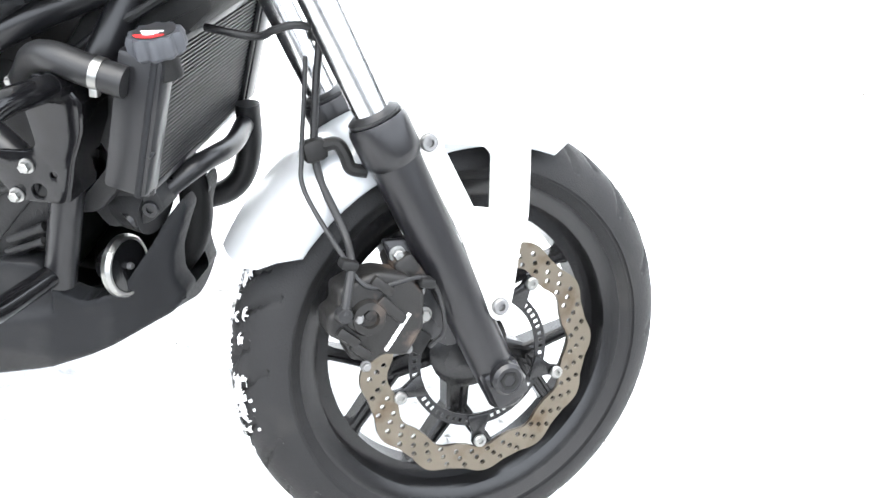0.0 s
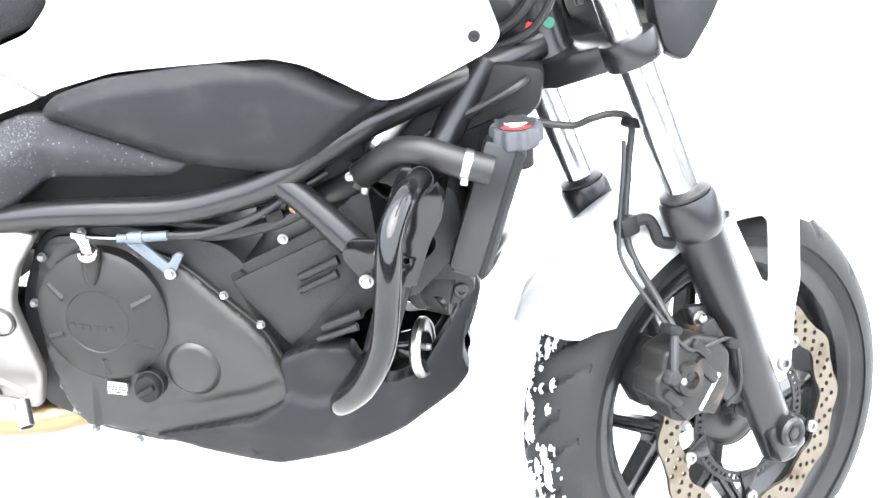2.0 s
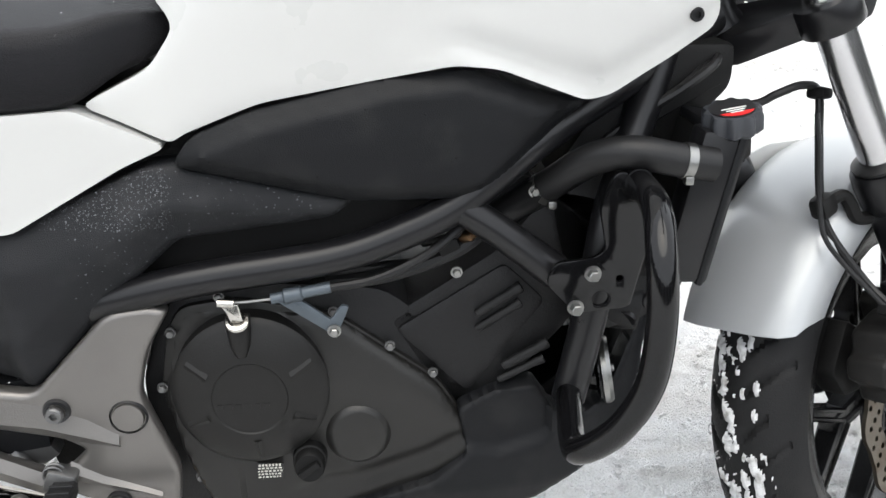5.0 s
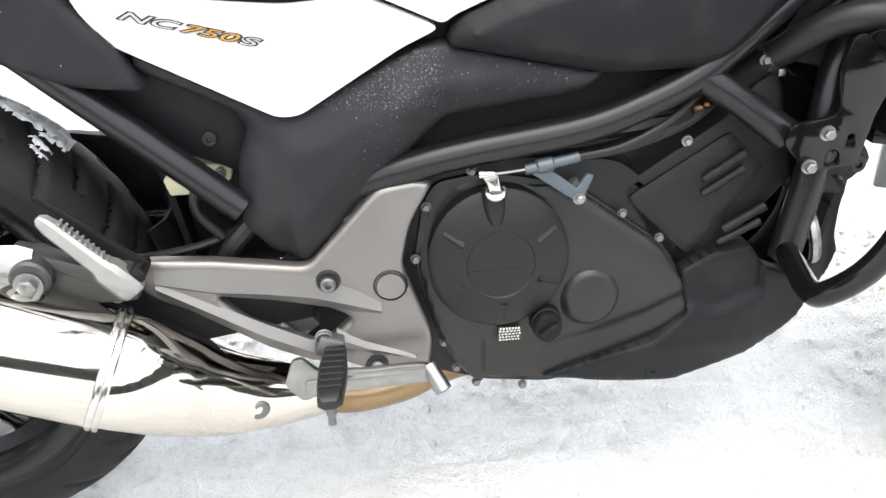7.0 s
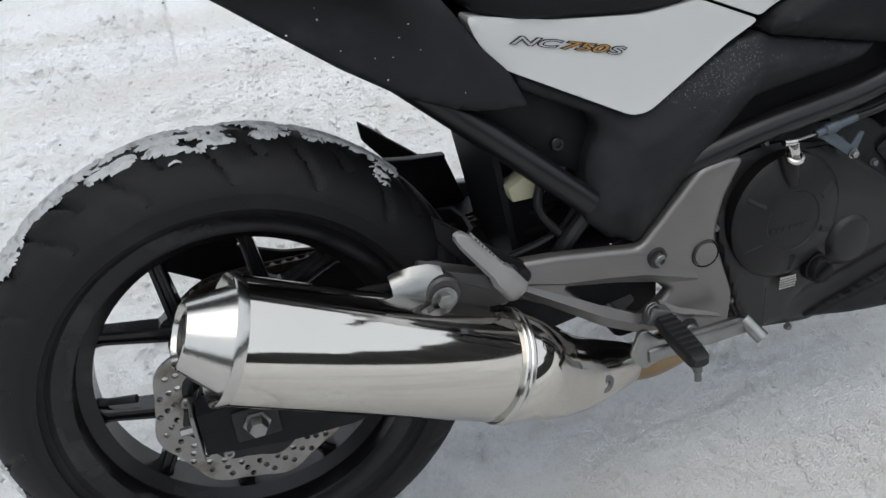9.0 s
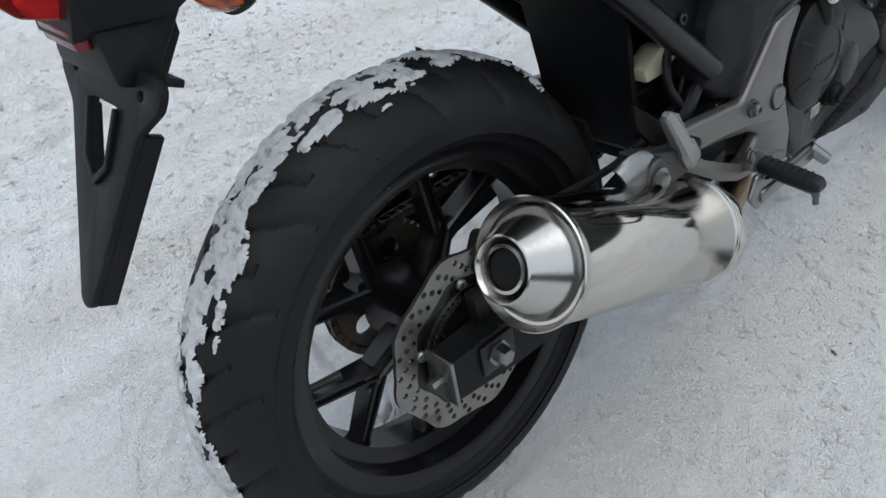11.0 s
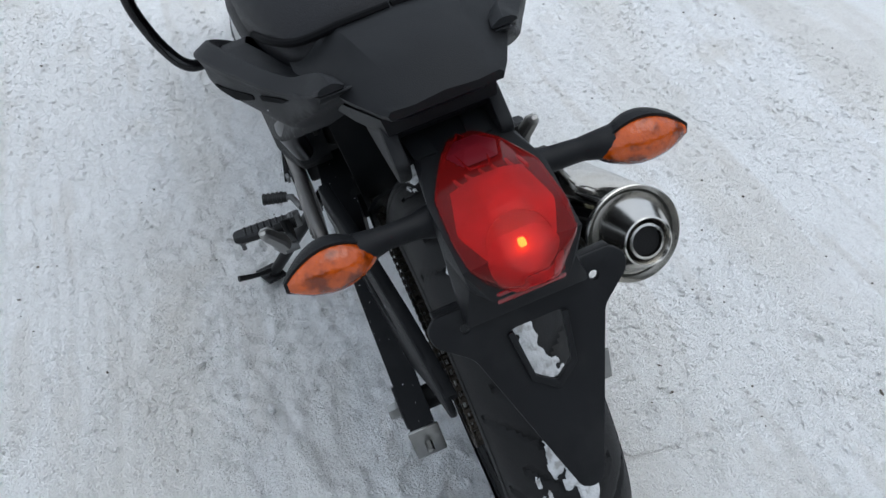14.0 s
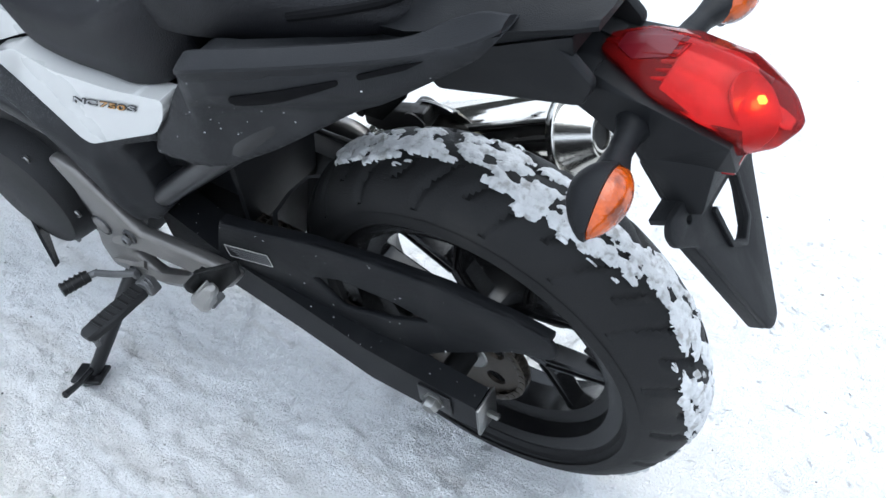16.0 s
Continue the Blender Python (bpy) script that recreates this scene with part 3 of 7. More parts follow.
def spoke_pair(a, hub_r, rim_r, spread, w0, w1, deep):
    """One Y-shaped spoke: a short stem from the hub that forks into two slim arms with a fluted face."""
    def arm(a0, r0, a1, r1, wa, wb, foot):
        p0 = Vector((r0 * math.cos(a0), 0, r0 * math.sin(a0)))
        p1 = Vector((r1 * math.cos(a1), 0, r1 * math.sin(a1)))
        side = (p1 - p0).normalized().cross(Vector((0, 1, 0)))
        rings = []
        for k in range(9):
            t = k / 8
            p = p0.lerp(p1, t)
            w = wa + (wb - wa) * t + foot * max(0, t - 0.8) / 0.2
            d = deep * (1 - 0.2 * t)
            rings.append([p + side * (w * x) + Vector((0, d * y, 0)) for x, y in ((1, 0.8), (0.75, 1), (0.4, 1), (0.25, 0.72), (-0.25, 0.72), (-0.4, 1), (-0.75, 1), (-1, 0.8), (-1, -0.8), (-0.75, -1), (-0.4, -1), (-0.25, -0.72), (0.25, -0.72), (0.4, -1), (0.75, -1), (1, -0.8))])
        return loft(rings)
    fork = rim_r * 0.50
    return join(arm(a, hub_r * 0.7, a, fork + 0.014, w0 * 1.7, w0 * 1.35, 0), *[arm(a + s * 0.05, fork - 0.008, a + s * spread, rim_r - 0.014, w0, w1, 0.010) for s in (-1, 1)])


def petal(r, petals, amp, n):
    """A wavy-edged round outline."""
    return [((r + amp * max(-0.6, math.sin(petals * a))) * math.cos(a), (r + amp * max(-0.6, math.sin(petals * a))) * math.sin(a)) for a in np.linspace(0, 2 * math.pi, n, endpoint=False)]


def brake_disc(r_out, r_in, y, petals, rows, per, hole):
    """A petal-edged brake disc with drilled holes."""
    holes = [petal(r_in, petals, 0.004, petals * 8)]
    for k in range(per):
        for n, rr in enumerate(rows):
            a = 2 * math.pi * (k + 0.33 * n) / per
            holes.append(circle(rr * math.cos(a), rr * math.sin(a), hole, 8))
    return prism(petal(r_out, petals, 0.0045, petals * 12), y - 0.0025, y + 0.0025, 0.0, holes)


def wheel(name, centre, r, width, rim_r, crown, spokes, phase, at, label, snow, valve):
    """A cast wheel with its tyre; at places the whole wheel."""
    half = width * 0.40
    wheel_at = at @ Matrix.Translation(centre)
    w = part(name, rim(rim_r, half, 0.055, 0.05), RIM, BIKE, label, at=wheel_at)
    for k in range(spokes):
        part("spoke", spoke_pair(phase + 2 * math.pi * k / spokes, 0.06, rim_r, 0.355, 0.0105, 0.0080, 0.017), RIM, w, at=wheel_at)
    part("tyre", tyre(r, width, rim_r, crown), RUBBER, w, "worn black rubber tyre with slanted grooves", at=wheel_at)
    for args in snow:
        part("snow", snow_on_tyre(r, width, crown, *args), SNOW_LUMP, w, "white snow stuck in the tread", at=wheel_at, kind="stuff", flat=80)
    part("valve", tube([(0, 0, rim_r - 0.03), (0, -0.004, rim_r - 0.045), (0, -0.014, rim_r - 0.078)], [0.008, 0.0045, 0.0055], 10), HOSE, w, at=wheel_at @ pose(0, 0, 0, 0, valve, 0))
    return w, wheel_at


STEER = Matrix.Translation((1.635, 0, 0)) @ Matrix.Rotation(radians(32), 4, Vector((-math.sin(radians(27)), 0, math.cos(radians(27))))) @ Matrix.Translation((-1.635, 0, 0))
front_wheel, FW = wheel("front_wheel", (1.526, 0, 0.287), 0.300, 0.122, 0.216, 0.062, 5, 0.99, STEER, "black cast front wheel with five forked spokes",
                        [(2.3, 3.75, (0.12, 0.26), 5, 120, 0.0085), (2.3, 3.75, (-0.35, 0.25), 6, 30, 0.006)], -60)
rear_wheel, RW = wheel("rear_wheel", (0.010, -0.010, 0.312), 0.312, 0.152, 0.216, 0.078, 5, 1.065, Matrix(), "black cast rear wheel with five forked spokes",
                       [(0.75, 4.1, (0.02, 0.20), 8, 420, 0.0145)], -92)
part("brake_disc", brake_disc(0.156, 0.122, -0.078, 12, (0.130, 0.139, 0.148), 36, 0.0036), DISC, front_wheel, "drilled petal-edged brake disc", at=FW)
part("brake_disc", brake_disc(0.116, 0.084, -0.088, 8, (0.091, 0.099, 0.108), 26, 0.0040), DISC_REAR, rear_wheel, "drilled petal-edged brake disc", at=RW)
# toothed sensor rings, disc carriers and their bolts
for w, at, r, y, n, mt in ((front_wheel, FW, 0.088, -0.074, 60, ENGINE), (rear_wheel, RW, 0.060, -0.090, 44, STEEL)):
    slots = []
    for k in range(n):
        a = 2 * math.pi * k / n
        c, sn, d = math.cos(a), math.sin(a), 0.28 * 2 * math.pi * r / n
        slots.append([((r + u) * c - v * sn, (r + u) * sn + v * c) for u, v in ((-0.003, -d), (0.003, -d), (0.003, d), (-0.003, d))])
    part("sensor_ring", prism(circle(0, 0, r + 0.007, 96), y - 0.001, y + 0.001, 0, [circle(0, 0, r - 0.008, 96), *slots]), mt, w, "slotted sensor ring", at=at)
for k in range(5):
    part("disc_carrier", prism(rounded([(0.080, -0.016), (0.092, -0.013), (0.106, -0.007), (0.122, -0.008), (0.125, 0.0), (0.122, 0.008), (0.106, 0.007), (0.092, 0.013), (0.080, 0.016)], 0.003), -0.078, -0.070, 0.001), RIM, front_wheel, at=FW @ pose(0, 0, 0, 0, 13.5 + 72 * k, 0))
bolts(socket_bolt(0.0085, 0.005), STEEL, front_wheel, [(0.1145 * math.cos(radians(a)), -0.081, 0.1145 * math.sin(radians(a))) for a in np.arange(5) * 72 - 13.5], at=FW, name="disc_bolt")
bolts(socket_bolt(0.007, 0.005), STEEL, rear_wheel, [(0.078 * math.cos(radians(a)), -0.091, 0.078 * math.sin(radians(a))) for a in range(20, 380, 72)], at=RW, name="disc_bolt")
part("disc_carrier", prism(circle(0, 0, 0.088, 60), -0.090, -0.084, 0.001, [circle(0.055 * math.cos(a), 0.055 * math.sin(a), 0.017, 16) for a in np.arange(5) * 2 * math.pi / 5 + 0.3]), RIM, rear_wheel, at=RW)


# ---- bodywork ----
def both(name, shape, material, label="", parent=None, **k):
    """The same part on the right (y < 0) and, mirrored, on the left; parent may be one thing or a pair."""
    out = []
    for n, side in enumerate((-1, 1)):
        bm = shape(side)
        out.append(part(name, bm, material, parent[n] if isinstance(parent, list) else parent or BIKE, label, **k))
    return out


def sided(make):
    """Turns a maker of the right-hand shape into one for either side."""
    return lambda s: make() if s < 0 else mirrored(make())


def tank_width(x, z):
    w = np.interp(x, [0.62, 0.75, 0.85, 0.95, 1.05, 1.12, 1.17], [0.120, 0.134, 0.150, 0.172, 0.186, 0.184, 0.172])
    if z > 0.86:
        s = (z - 0.86) / 0.118
        w *= math.sqrt(max(0.03, 1 - s * s))
    if z < 0.80:
        w -= (0.80 - z) * np.interp(x, [0.65, 0.9, 1.1], [-0.10, 0.05, 0.22])
    # creased hollow above the knee cover
    ridge = z - np.interp(x, [0.65, 0.93, 1.06, 1.16], [0.70, 0.775, 0.735, 0.80])
    if -0.03 < ridge < 0.02:
        w -= 0.006 * math.exp(-((ridge + 0.012) / 0.012) ** 2) * np.interp(x, [0.85, 0.95], [0, 1])
    return float(w)


TANK = rounded([(0.663, 0.667), (0.677, 0.676), (0.746, 0.703), (0.926, 0.740), (0.965, 0.737), (1.045, 0.708), (1.068, 0.712), (1.158, 0.772), (1.166, 0.787), (1.122, 0.873),
                (1.085, 0.926), (1.004, 0.958), (0.93, 0.970), (0.86, 0.962), (0.76, 0.92), (0.69, 0.865), (0.648, 0.815), (0.676, 0.772), (0.650, 0.735), (0.585, 0.702)], 0.012)
tanks = both("tank_cover", lambda s: molded(TANK, tank_width, 0.03, 0.0004, 0.009, side=s), WHITE, "glossy pearl white tank cover", flat=60)
part("tank_top", loft([[(x, y, z + 0.01 * (1 - (y / w) ** 2)) for y in np.linspace(-w, w, 9)] + [(x, w, z - 0.02), (x, -w, z - 0.02)]
                       for x, z, w in ((0.66, 0.80, 0.10), (0.72, 0.87, 0.09), (0.80, 0.93, 0.08), (0.88, 0.957, 0.075), (0.96, 0.962, 0.075), (1.04, 0.943, 0.09), (1.10, 0.905, 0.10))]), PLASTIC, BIKE, "black plastic storage lid")
PANEL = rounded([(0.305, 0.728), (0.40, 0.708), (0.509, 0.696), (0.580, 0.700), (0.660, 0.664), (0.618, 0.646), (0.512, 0.586), (0.490, 0.586), (0.340, 0.667), (0.315, 0.70)], 0.010)


def panel_width(x, z):
    return 0.146 + 0.05 * (0.7 - z) - 0.05 * max(0, x - 0.5)


# the left-hand covers stand out a little further
LEFT = 0.020
side_panels = both("side_panel", lambda s: molded(PANEL, panel_width, 0.03, 0.0004, 0.008, side=s, proud=LEFT * (s > 0)), WHITE, "glossy pearl white side panel", flat=60)
KNEE = rounded([(0.663, 0.648), (0.680, 0.672), (0.735, 0.695), (0.867, 0.728), (0.938, 0.736), (0.972, 0.724), (1.056, 0.700), (1.028, 0.681), (0.956, 0.612), (0.929, 0.609), (0.832, 0.609)], 0.012)


def knee_width(x, z):
    d = edge_gap(x, z, KNEE)
    return 0.152 + 0.010 * min(1, max(0, d - 0.006) / 0.010) + 0.004 * min(1, d / 0.05) - 0.14 * max(0, x - 0.98)


knees = both("knee_cover", lambda s: molded(KNEE, knee_width, 0.04, 0.005, 0.006, side=s), PLASTIC, "matt black textured knee cover", flat=50)
LOW = rounded([(0.356, 0.660), (0.488, 0.588), (0.512, 0.587), (0.640, 0.646), (0.663, 0.648), (0.832, 0.608), (0.808, 0.590), (0.660, 0.572), (0.590, 0.508), (0.505, 0.415), (0.467, 0.426), (0.438, 0.458), (0.436, 0.490), (0.442, 0.535), (0.456, 0.572), (0.447, 0.592), (0.354, 0.641)], 0.008)


def low_width(x, z):
    w = 0.140 + 0.018 * min(1, edge_gap(x, z, LOW) / 0.04)
    w -= 0.010 * max(0, min(1, (0.50 - x) / 0.02)) * max(0, min(1, (0.60 - z) / 0.05))
    return w + 0.05 * max(0, z - 0.60) * max(0, min(1, (x - 0.6) / 0.1))


lows = both("lower_cover", lambda s: molded(LOW, low_width, 0.05, 0.004, 0.007, side=s, proud=LEFT * (s > 0)), PLASTIC_GREY, "charcoal plastic side cover speckled with frozen drops", flat=50)
PAD = rounded([(0.650, 0.816), (0.664, 0.837), (0.735, 0.899), (0.831, 0.940), (0.884, 0.948), (0.928, 0.934), (0.819, 0.908), (0.738, 0.869)], 0.008)
both("tank_pad", lambda s: molded(PAD, tank_width, 0.012, 0.004, 0.008, side=s, proud=0.003), PLASTIC_GREY, "dark grey tank pad")
AIR = rounded([(0.973, 0.922), (0.986, 0.920), (1.035, 0.905), (1.057, 0.880), (1.060, 0.871), (1.038, 0.882), (0.987, 0.905)], 0.003)
both("air_slot", lambda s: molded(AIR, tank_width, 0.006, 0.001, 0.005, side=s, proud=0.0018), SLOT_SHADE, "black vent inlay", parent=tanks)
bolts(socket_bolt(0.0065, 0.004), FRAME, tanks[0], [(1.139, -tank_width(1.139, 0.785) - 0.001, 0.785)], "black panel screw", name="screw")
# plain wing-like emblem and a line of bars
for (ax, az), (bx, bz) in (((0.958, 0.912), (1.036, 0.861)), ((0.963, 0.899), (1.033, 0.857)), ((0.969, 0.887), (1.028, 0.855)), ((0.978, 0.876), (1.024, 0.853)), ((0.988, 0.861), (1.020, 0.851))):
    bar = [(ax, az), (bx - 0.010, bz + 0.0075), (bx, bz), (bx - 0.006, bz - 0.001), (ax + 0.005, az - 0.0065)]
    both("emblem_bar", lambda s: molded(bar, tank_width, 0.003, 0.0004, 0.005, side=s, proud=0.0014), EMBLEM, "grey emblem stripe", parent=tanks)
for k in range(5):
    x0, z0 = 0.956 + 0.0168 * k, 0.866 - 0.0054 * k
    bar = [(x0, z0 - 0.002), (x0 + 0.0118, z0 - 0.006), (x0 + 0.0118, z0 - 0.015), (x0, z0 - 0.011)]
    both("emblem_bar", lambda s: molded(bar, tank_width, 0.003, 0.0004, 0.005, side=s, proud=0.0014), EMBLEM, "grey emblem block", parent=tanks)
# lettered badge on each side panel


def lettering(text, size, shear=0.0, spacing=1.0, thick=0.0004, offset=0.0):
    """Flat letters in x, z (standing on y = 0) as a bmesh; their origin is the lower left corner."""
    cu = bpy.data.curves.new("letters", "FONT")
    cu.body, cu.size, cu.shear, cu.space_character, cu.extrude, cu.offset = text, size, shear, spacing, thick, offset
    ob = bpy.data.objects.new("letters", cu)
    scene.collection.objects.link(ob)
    bpy.context.view_layer.update()
    me = bpy.data.meshes.new_from_object(ob.evaluated_get(bpy.context.evaluated_depsgraph_get()))
    bm = bmesh.new()
    bm.from_mesh(me)
    wide = max(v.co.x for v in bm.verts)
    bpy.data.objects.remove(ob)
    bpy.data.curves.remove(cu)
    bpy.data.meshes.remove(me)
    bm.transform(pose(0, 0, 0, 90, 0, 0))
    return bm, wide


BADGE = (("NC", SILVER_LIGHT), ("750", GOLD), ("S", SILVER_LIGHT))
STRETCH = (0.133 + 0.0095) / sum(lettering(text, 0.0225, 0.38)[1] for text, m in BADGE)
for n, s in enumerate((-1, 1)):
    for layer in (0, 1):
        run = 0.0
        for text, m in BADGE:
            bm, wide = lettering(text, 0.0225, 0.38, 1.0, offset=0.0014 if layer == 0 else -0.0001)
            wide = lettering(text, 0.0225, 0.38)[1]
            bm.transform(Matrix.Diagonal((STRETCH, 1, 0.54, 1)))
            # on the left side the letters run from front to rear
            x0 = 0.350 + run if s < 0 else 0.487 - run
            z0 = 0.6925 - 0.27 * (x0 - 0.350) + (0.002 if s > 0 else 0)
            turn = pose(0, 0, 0, 0, 15.1, 0) if s < 0 else Matrix.Rotation(math.pi, 4, "Z") @ pose(0, 0, 0, 0, -15.1, 0)
            bm.transform(Matrix.Translation((x0, s * (panel_width(x0, z0) + LEFT * (s > 0) + 0.0010 + 0.0008 * layer), z0)) @ turn)
            part("badge_outline" if layer == 0 else "badge_letters", bm, BLACK_INK if layer == 0 else m, side_panels[n])
            run += wide * STRETCH - 0.00475


def seat_rings(rows):
    """Rings of a padded seat from rows of x, half width, top, edge height, bottom."""
    out = []
    for x, w, top, edge, bot in rows:
        half = [(0, top), (w * 0.3, top - 0.001), (w * 0.55, top - 0.006), (w * 0.75, top - 0.016), (w * 0.9, top - 0.45 * (top - edge) - 0.010), (w * 0.98, edge), (w, edge - 0.2 * (edge - bot)), (w * 0.995, (edge + bot) / 2), (w * 0.96, bot + 0.008), (w * 0.90, bot)]
        out.append([(x, -y, z) for y, z in half] + [(x, y, z) for y, z in reversed(half[1:])])
    return out


def dense(rows, n=5):
    cols = [[p.x for p in spline([(r[k], i, 0) for i, r in enumerate(rows)], n)] for k in range(len(rows[0]))]
    return [tuple(v) for v in zip(*cols)]


seat = part("seat", loft(seat_rings(dense([(0.674, 0.06, 0.782, 0.772, 0.760), (0.662, 0.100, 0.800, 0.780, 0.748), (0.62, 0.130, 0.806, 0.780, 0.728), (0.57, 0.146, 0.797, 0.768, 0.700), (0.50, 0.153, 0.797, 0.768, 0.697),
                                     (0.42, 0.156, 0.815, 0.785, 0.706), (0.36, 0.156, 0.848, 0.815, 0.712), (0.315, 0.145, 0.875, 0.84, 0.730), (0.28, 0.12, 0.885, 0.855, 0.77)]))), VINYL, BIKE, "black vinyl rider seat dusted with snow grains", flat=60)
part("pillion_seat", loft(seat_rings(dense([(0.348, 0.10, 0.878, 0.855, 0.815), (0.335, 0.128, 0.898, 0.865, 0.808), (0.29, 0.142, 0.918, 0.878, 0.800), (0.18, 0.140, 0.930, 0.890, 0.825), (0.08, 0.124, 0.932, 0.896, 0.850), (0.02, 0.106, 0.926, 0.895, 0.868), (0.0, 0.085, 0.915, 0.893, 0.875)]))),
     VINYL, BIKE, "black vinyl pillion seat", flat=60)
# a dark bar on the surface paints the shade of the seat's rear gap
both("seat_gap_shade", lambda s: tube([(0.11, s * 0.131, 0.878), (0.05, s * 0.117, 0.896), (0.006, s * 0.092, 0.9085), (-0.006, s * 0.048, 0.9165), (-0.009, s * 0.001, 0.9185)], 0.0045, 8), SLOT_SHADE, "dark strip painting the gap's shade behind the pillion seat")
tail_rings = []
for x, w, top, edge, bot, low in ((0.035, 0.112, 0.905, 0.880, 0.100, 0.850), (0.0, 0.112, 0.918, 0.884, 0.092, 0.845), (-0.05, 0.096, 0.922, 0.889, 0.070, 0.850), (-0.10, 0.076, 0.917, 0.893, 0.050, 0.862), (-0.135, 0.062, 0.909, 0.897, 0.036, 0.880), (-0.150, 0.054, 0.904, 0.899, 0.03, 0.893)):
    half = [(0, top), (w * 0.55, top - 0.003), (w * 0.92, edge + 0.004), (w, edge), (w * 0.96, edge - 0.006), (bot, low)]
    tail_rings.append([(x, -y - 0.004, z) for y, z in half] + [(x, y - 0.004, z) for y, z in reversed(half[1:])])
part("tail_cover", loft(tail_rings), PLASTIC, BIKE, "black plastic tail cover", flat=30)
TAIL = rounded([(0.365, 0.622), (0.345, 0.665), (0.312, 0.700), (0.290, 0.735), (0.262, 0.772), (0.235, 0.808), (0.200, 0.834), (0.165, 0.845), (0.026, 0.866), (-0.060, 0.890), (-0.090, 0.902), (-0.070, 0.876), (-0.008, 0.832), (0.045, 0.790), (0.104, 0.745), (0.171, 0.695), (0.234, 0.655), (0.30, 0.630)], 0.008)


def tail_width(x, z):
    """The cover stands out under the grab rail and tucks in below it."""
    base = min(0.158, 0.100 + 0.22 * x)
    rail = np.interp(x, [-0.09, -0.01, 0.03, 0.10, 0.165, 0.20, 0.226, 0.262, 0.30], [0.092, 0.122, 0.142, 0.171, 0.192, 0.190, 0.178, 0.158, 0.158])
    edge = np.interp(x, [-0.09, -0.01, 0.03, 0.10, 0.165, 0.20, 0.226, 0.262], [0.904, 0.873, 0.868, 0.858, 0.848, 0.834, 0.814, 0.772])
    k = max(0.0, min(1.0, (z - edge + 0.095) / 0.065))
    return float(base + max(0.0, rail - base) * k * k * (3 - 2 * k))


tails = both("tail_side_cover", lambda s: molded(TAIL, tail_width, 0.05, 0.005, 0.008, side=s, proud=0.007 * (s > 0)), PLASTIC_GREY, "charcoal plastic tail side cover", flat=50)


def grab_rail():
    """The grab rail: a wing-like bar with a sloping top and a creased outer edge."""
    rows = dense([(0.262, 0.158, 0.772, 0.150, 0.776), (0.248, 0.166, 0.792, 0.152, 0.799), (0.226, 0.186, 0.814, 0.168, 0.824), (0.200, 0.203, 0.834, 0.184, 0.846), (0.165, 0.203, 0.848, 0.184, 0.860), (0.10, 0.180, 0.858, 0.161, 0.869),
                  (0.03, 0.151, 0.868, 0.133, 0.879), (-0.01, 0.131, 0.873, 0.114, 0.886), (-0.04, 0.116, 0.880, 0.096, 0.900), (-0.065, 0.106, 0.890, 0.088, 0.910), (-0.088, 0.097, 0.904, 0.083, 0.911)], 4)
    rings = []
    for x, y, z, iy, top in rows:
        base = tail_width(x, z)
        under = min(y - 0.004, base + 0.005)
        drop = 0.020 * min(1, (x + 0.094) / 0.09)
        rings.append([(x, -v, w) for v, w in ((iy - 0.004, top - 0.001), (iy, top), (y - 0.005, z + 0.0055), (y - 0.001, z + 0.003), (y, z), (y - 0.002, z - 0.25 * drop), (under, z - drop), (under - 0.02, z - drop), (iy - 0.012, top - 0.006 - 0.3 * drop))])
    return loft(rings)


both("grab_rail", sided(grab_rail), PLASTIC_GREY, "charcoal plastic grab rail", parent=tails, flat=28)
SLOT = rounded([(0.147, 0.82), (0.044, 0.85), (0.044, 0.844), (0.119, 0.81), (0.157, 0.792)], 0.003)
SLOT2 = rounded([(0.027, 0.857), (-0.028, 0.873), (-0.011, 0.862), (0.026, 0.851)], 0.002)
# no slots are cut: raised dark inlays paint the shade inside them
for sl in (SLOT, SLOT2):
    both("grip_slot_inlay", lambda s: molded(sl, tail_width, 0.006, 0.001, 0.012, side=s, proud=0.0024 + 0.007 * (s > 0)), SLOT_SHADE, "dark inlay painting the shade of a grab slot", parent=tails)
part("under_tray", loft([[(x, -w, z), (x, w, z), (x, w * 0.95, z - 0.02), (x, -w * 0.95, z - 0.02)] for x, w, z in ((0.40, 0.10, 0.66), (0.30, 0.115, 0.70), (0.10, 0.095, 0.80), (-0.06, 0.075, 0.865), (-0.13, 0.055, 0.885))]), PLASTIC, BIKE, "black under-seat tray")
# added dark filler that keeps bright snow from showing through the frame
part("frame_filler", loft([[(x, -w, z0), (x, w, z0), (x, w, z1), (x, -w, z1)] for x, w, z0, z1 in ((0.40, 0.085, 0.50, 0.70), (0.50, 0.10, 0.44, 0.70), (0.60, 0.105, 0.50, 0.70), (0.86, 0.105, 0.55, 0.70), (1.02, 0.085, 0.62, 0.72))]), GRIME, BIKE, "dark filler block inside the frame")

NICHE = rounded([(0.242, 0.700), (0.262, 0.657), (0.316, 0.594), (0.384, 0.541), (0.425, 0.523), (0.450, 0.505), (0.470, 0.545), (0.450, 0.590), (0.400, 0.625), (0.360, 0.655), (0.300, 0.700)], 0.006)
niches = both("inner_side_panel", sided(lambda: prism(NICHE, -0.112, -0.104, 0.002)), PLASTIC, "recessed black inner side panel")
bolts(socket_bolt(0.0085, 0.004), FRAME, niches[0], [(0.413, -0.1125, 0.556)], "black panel screw", name="screw")

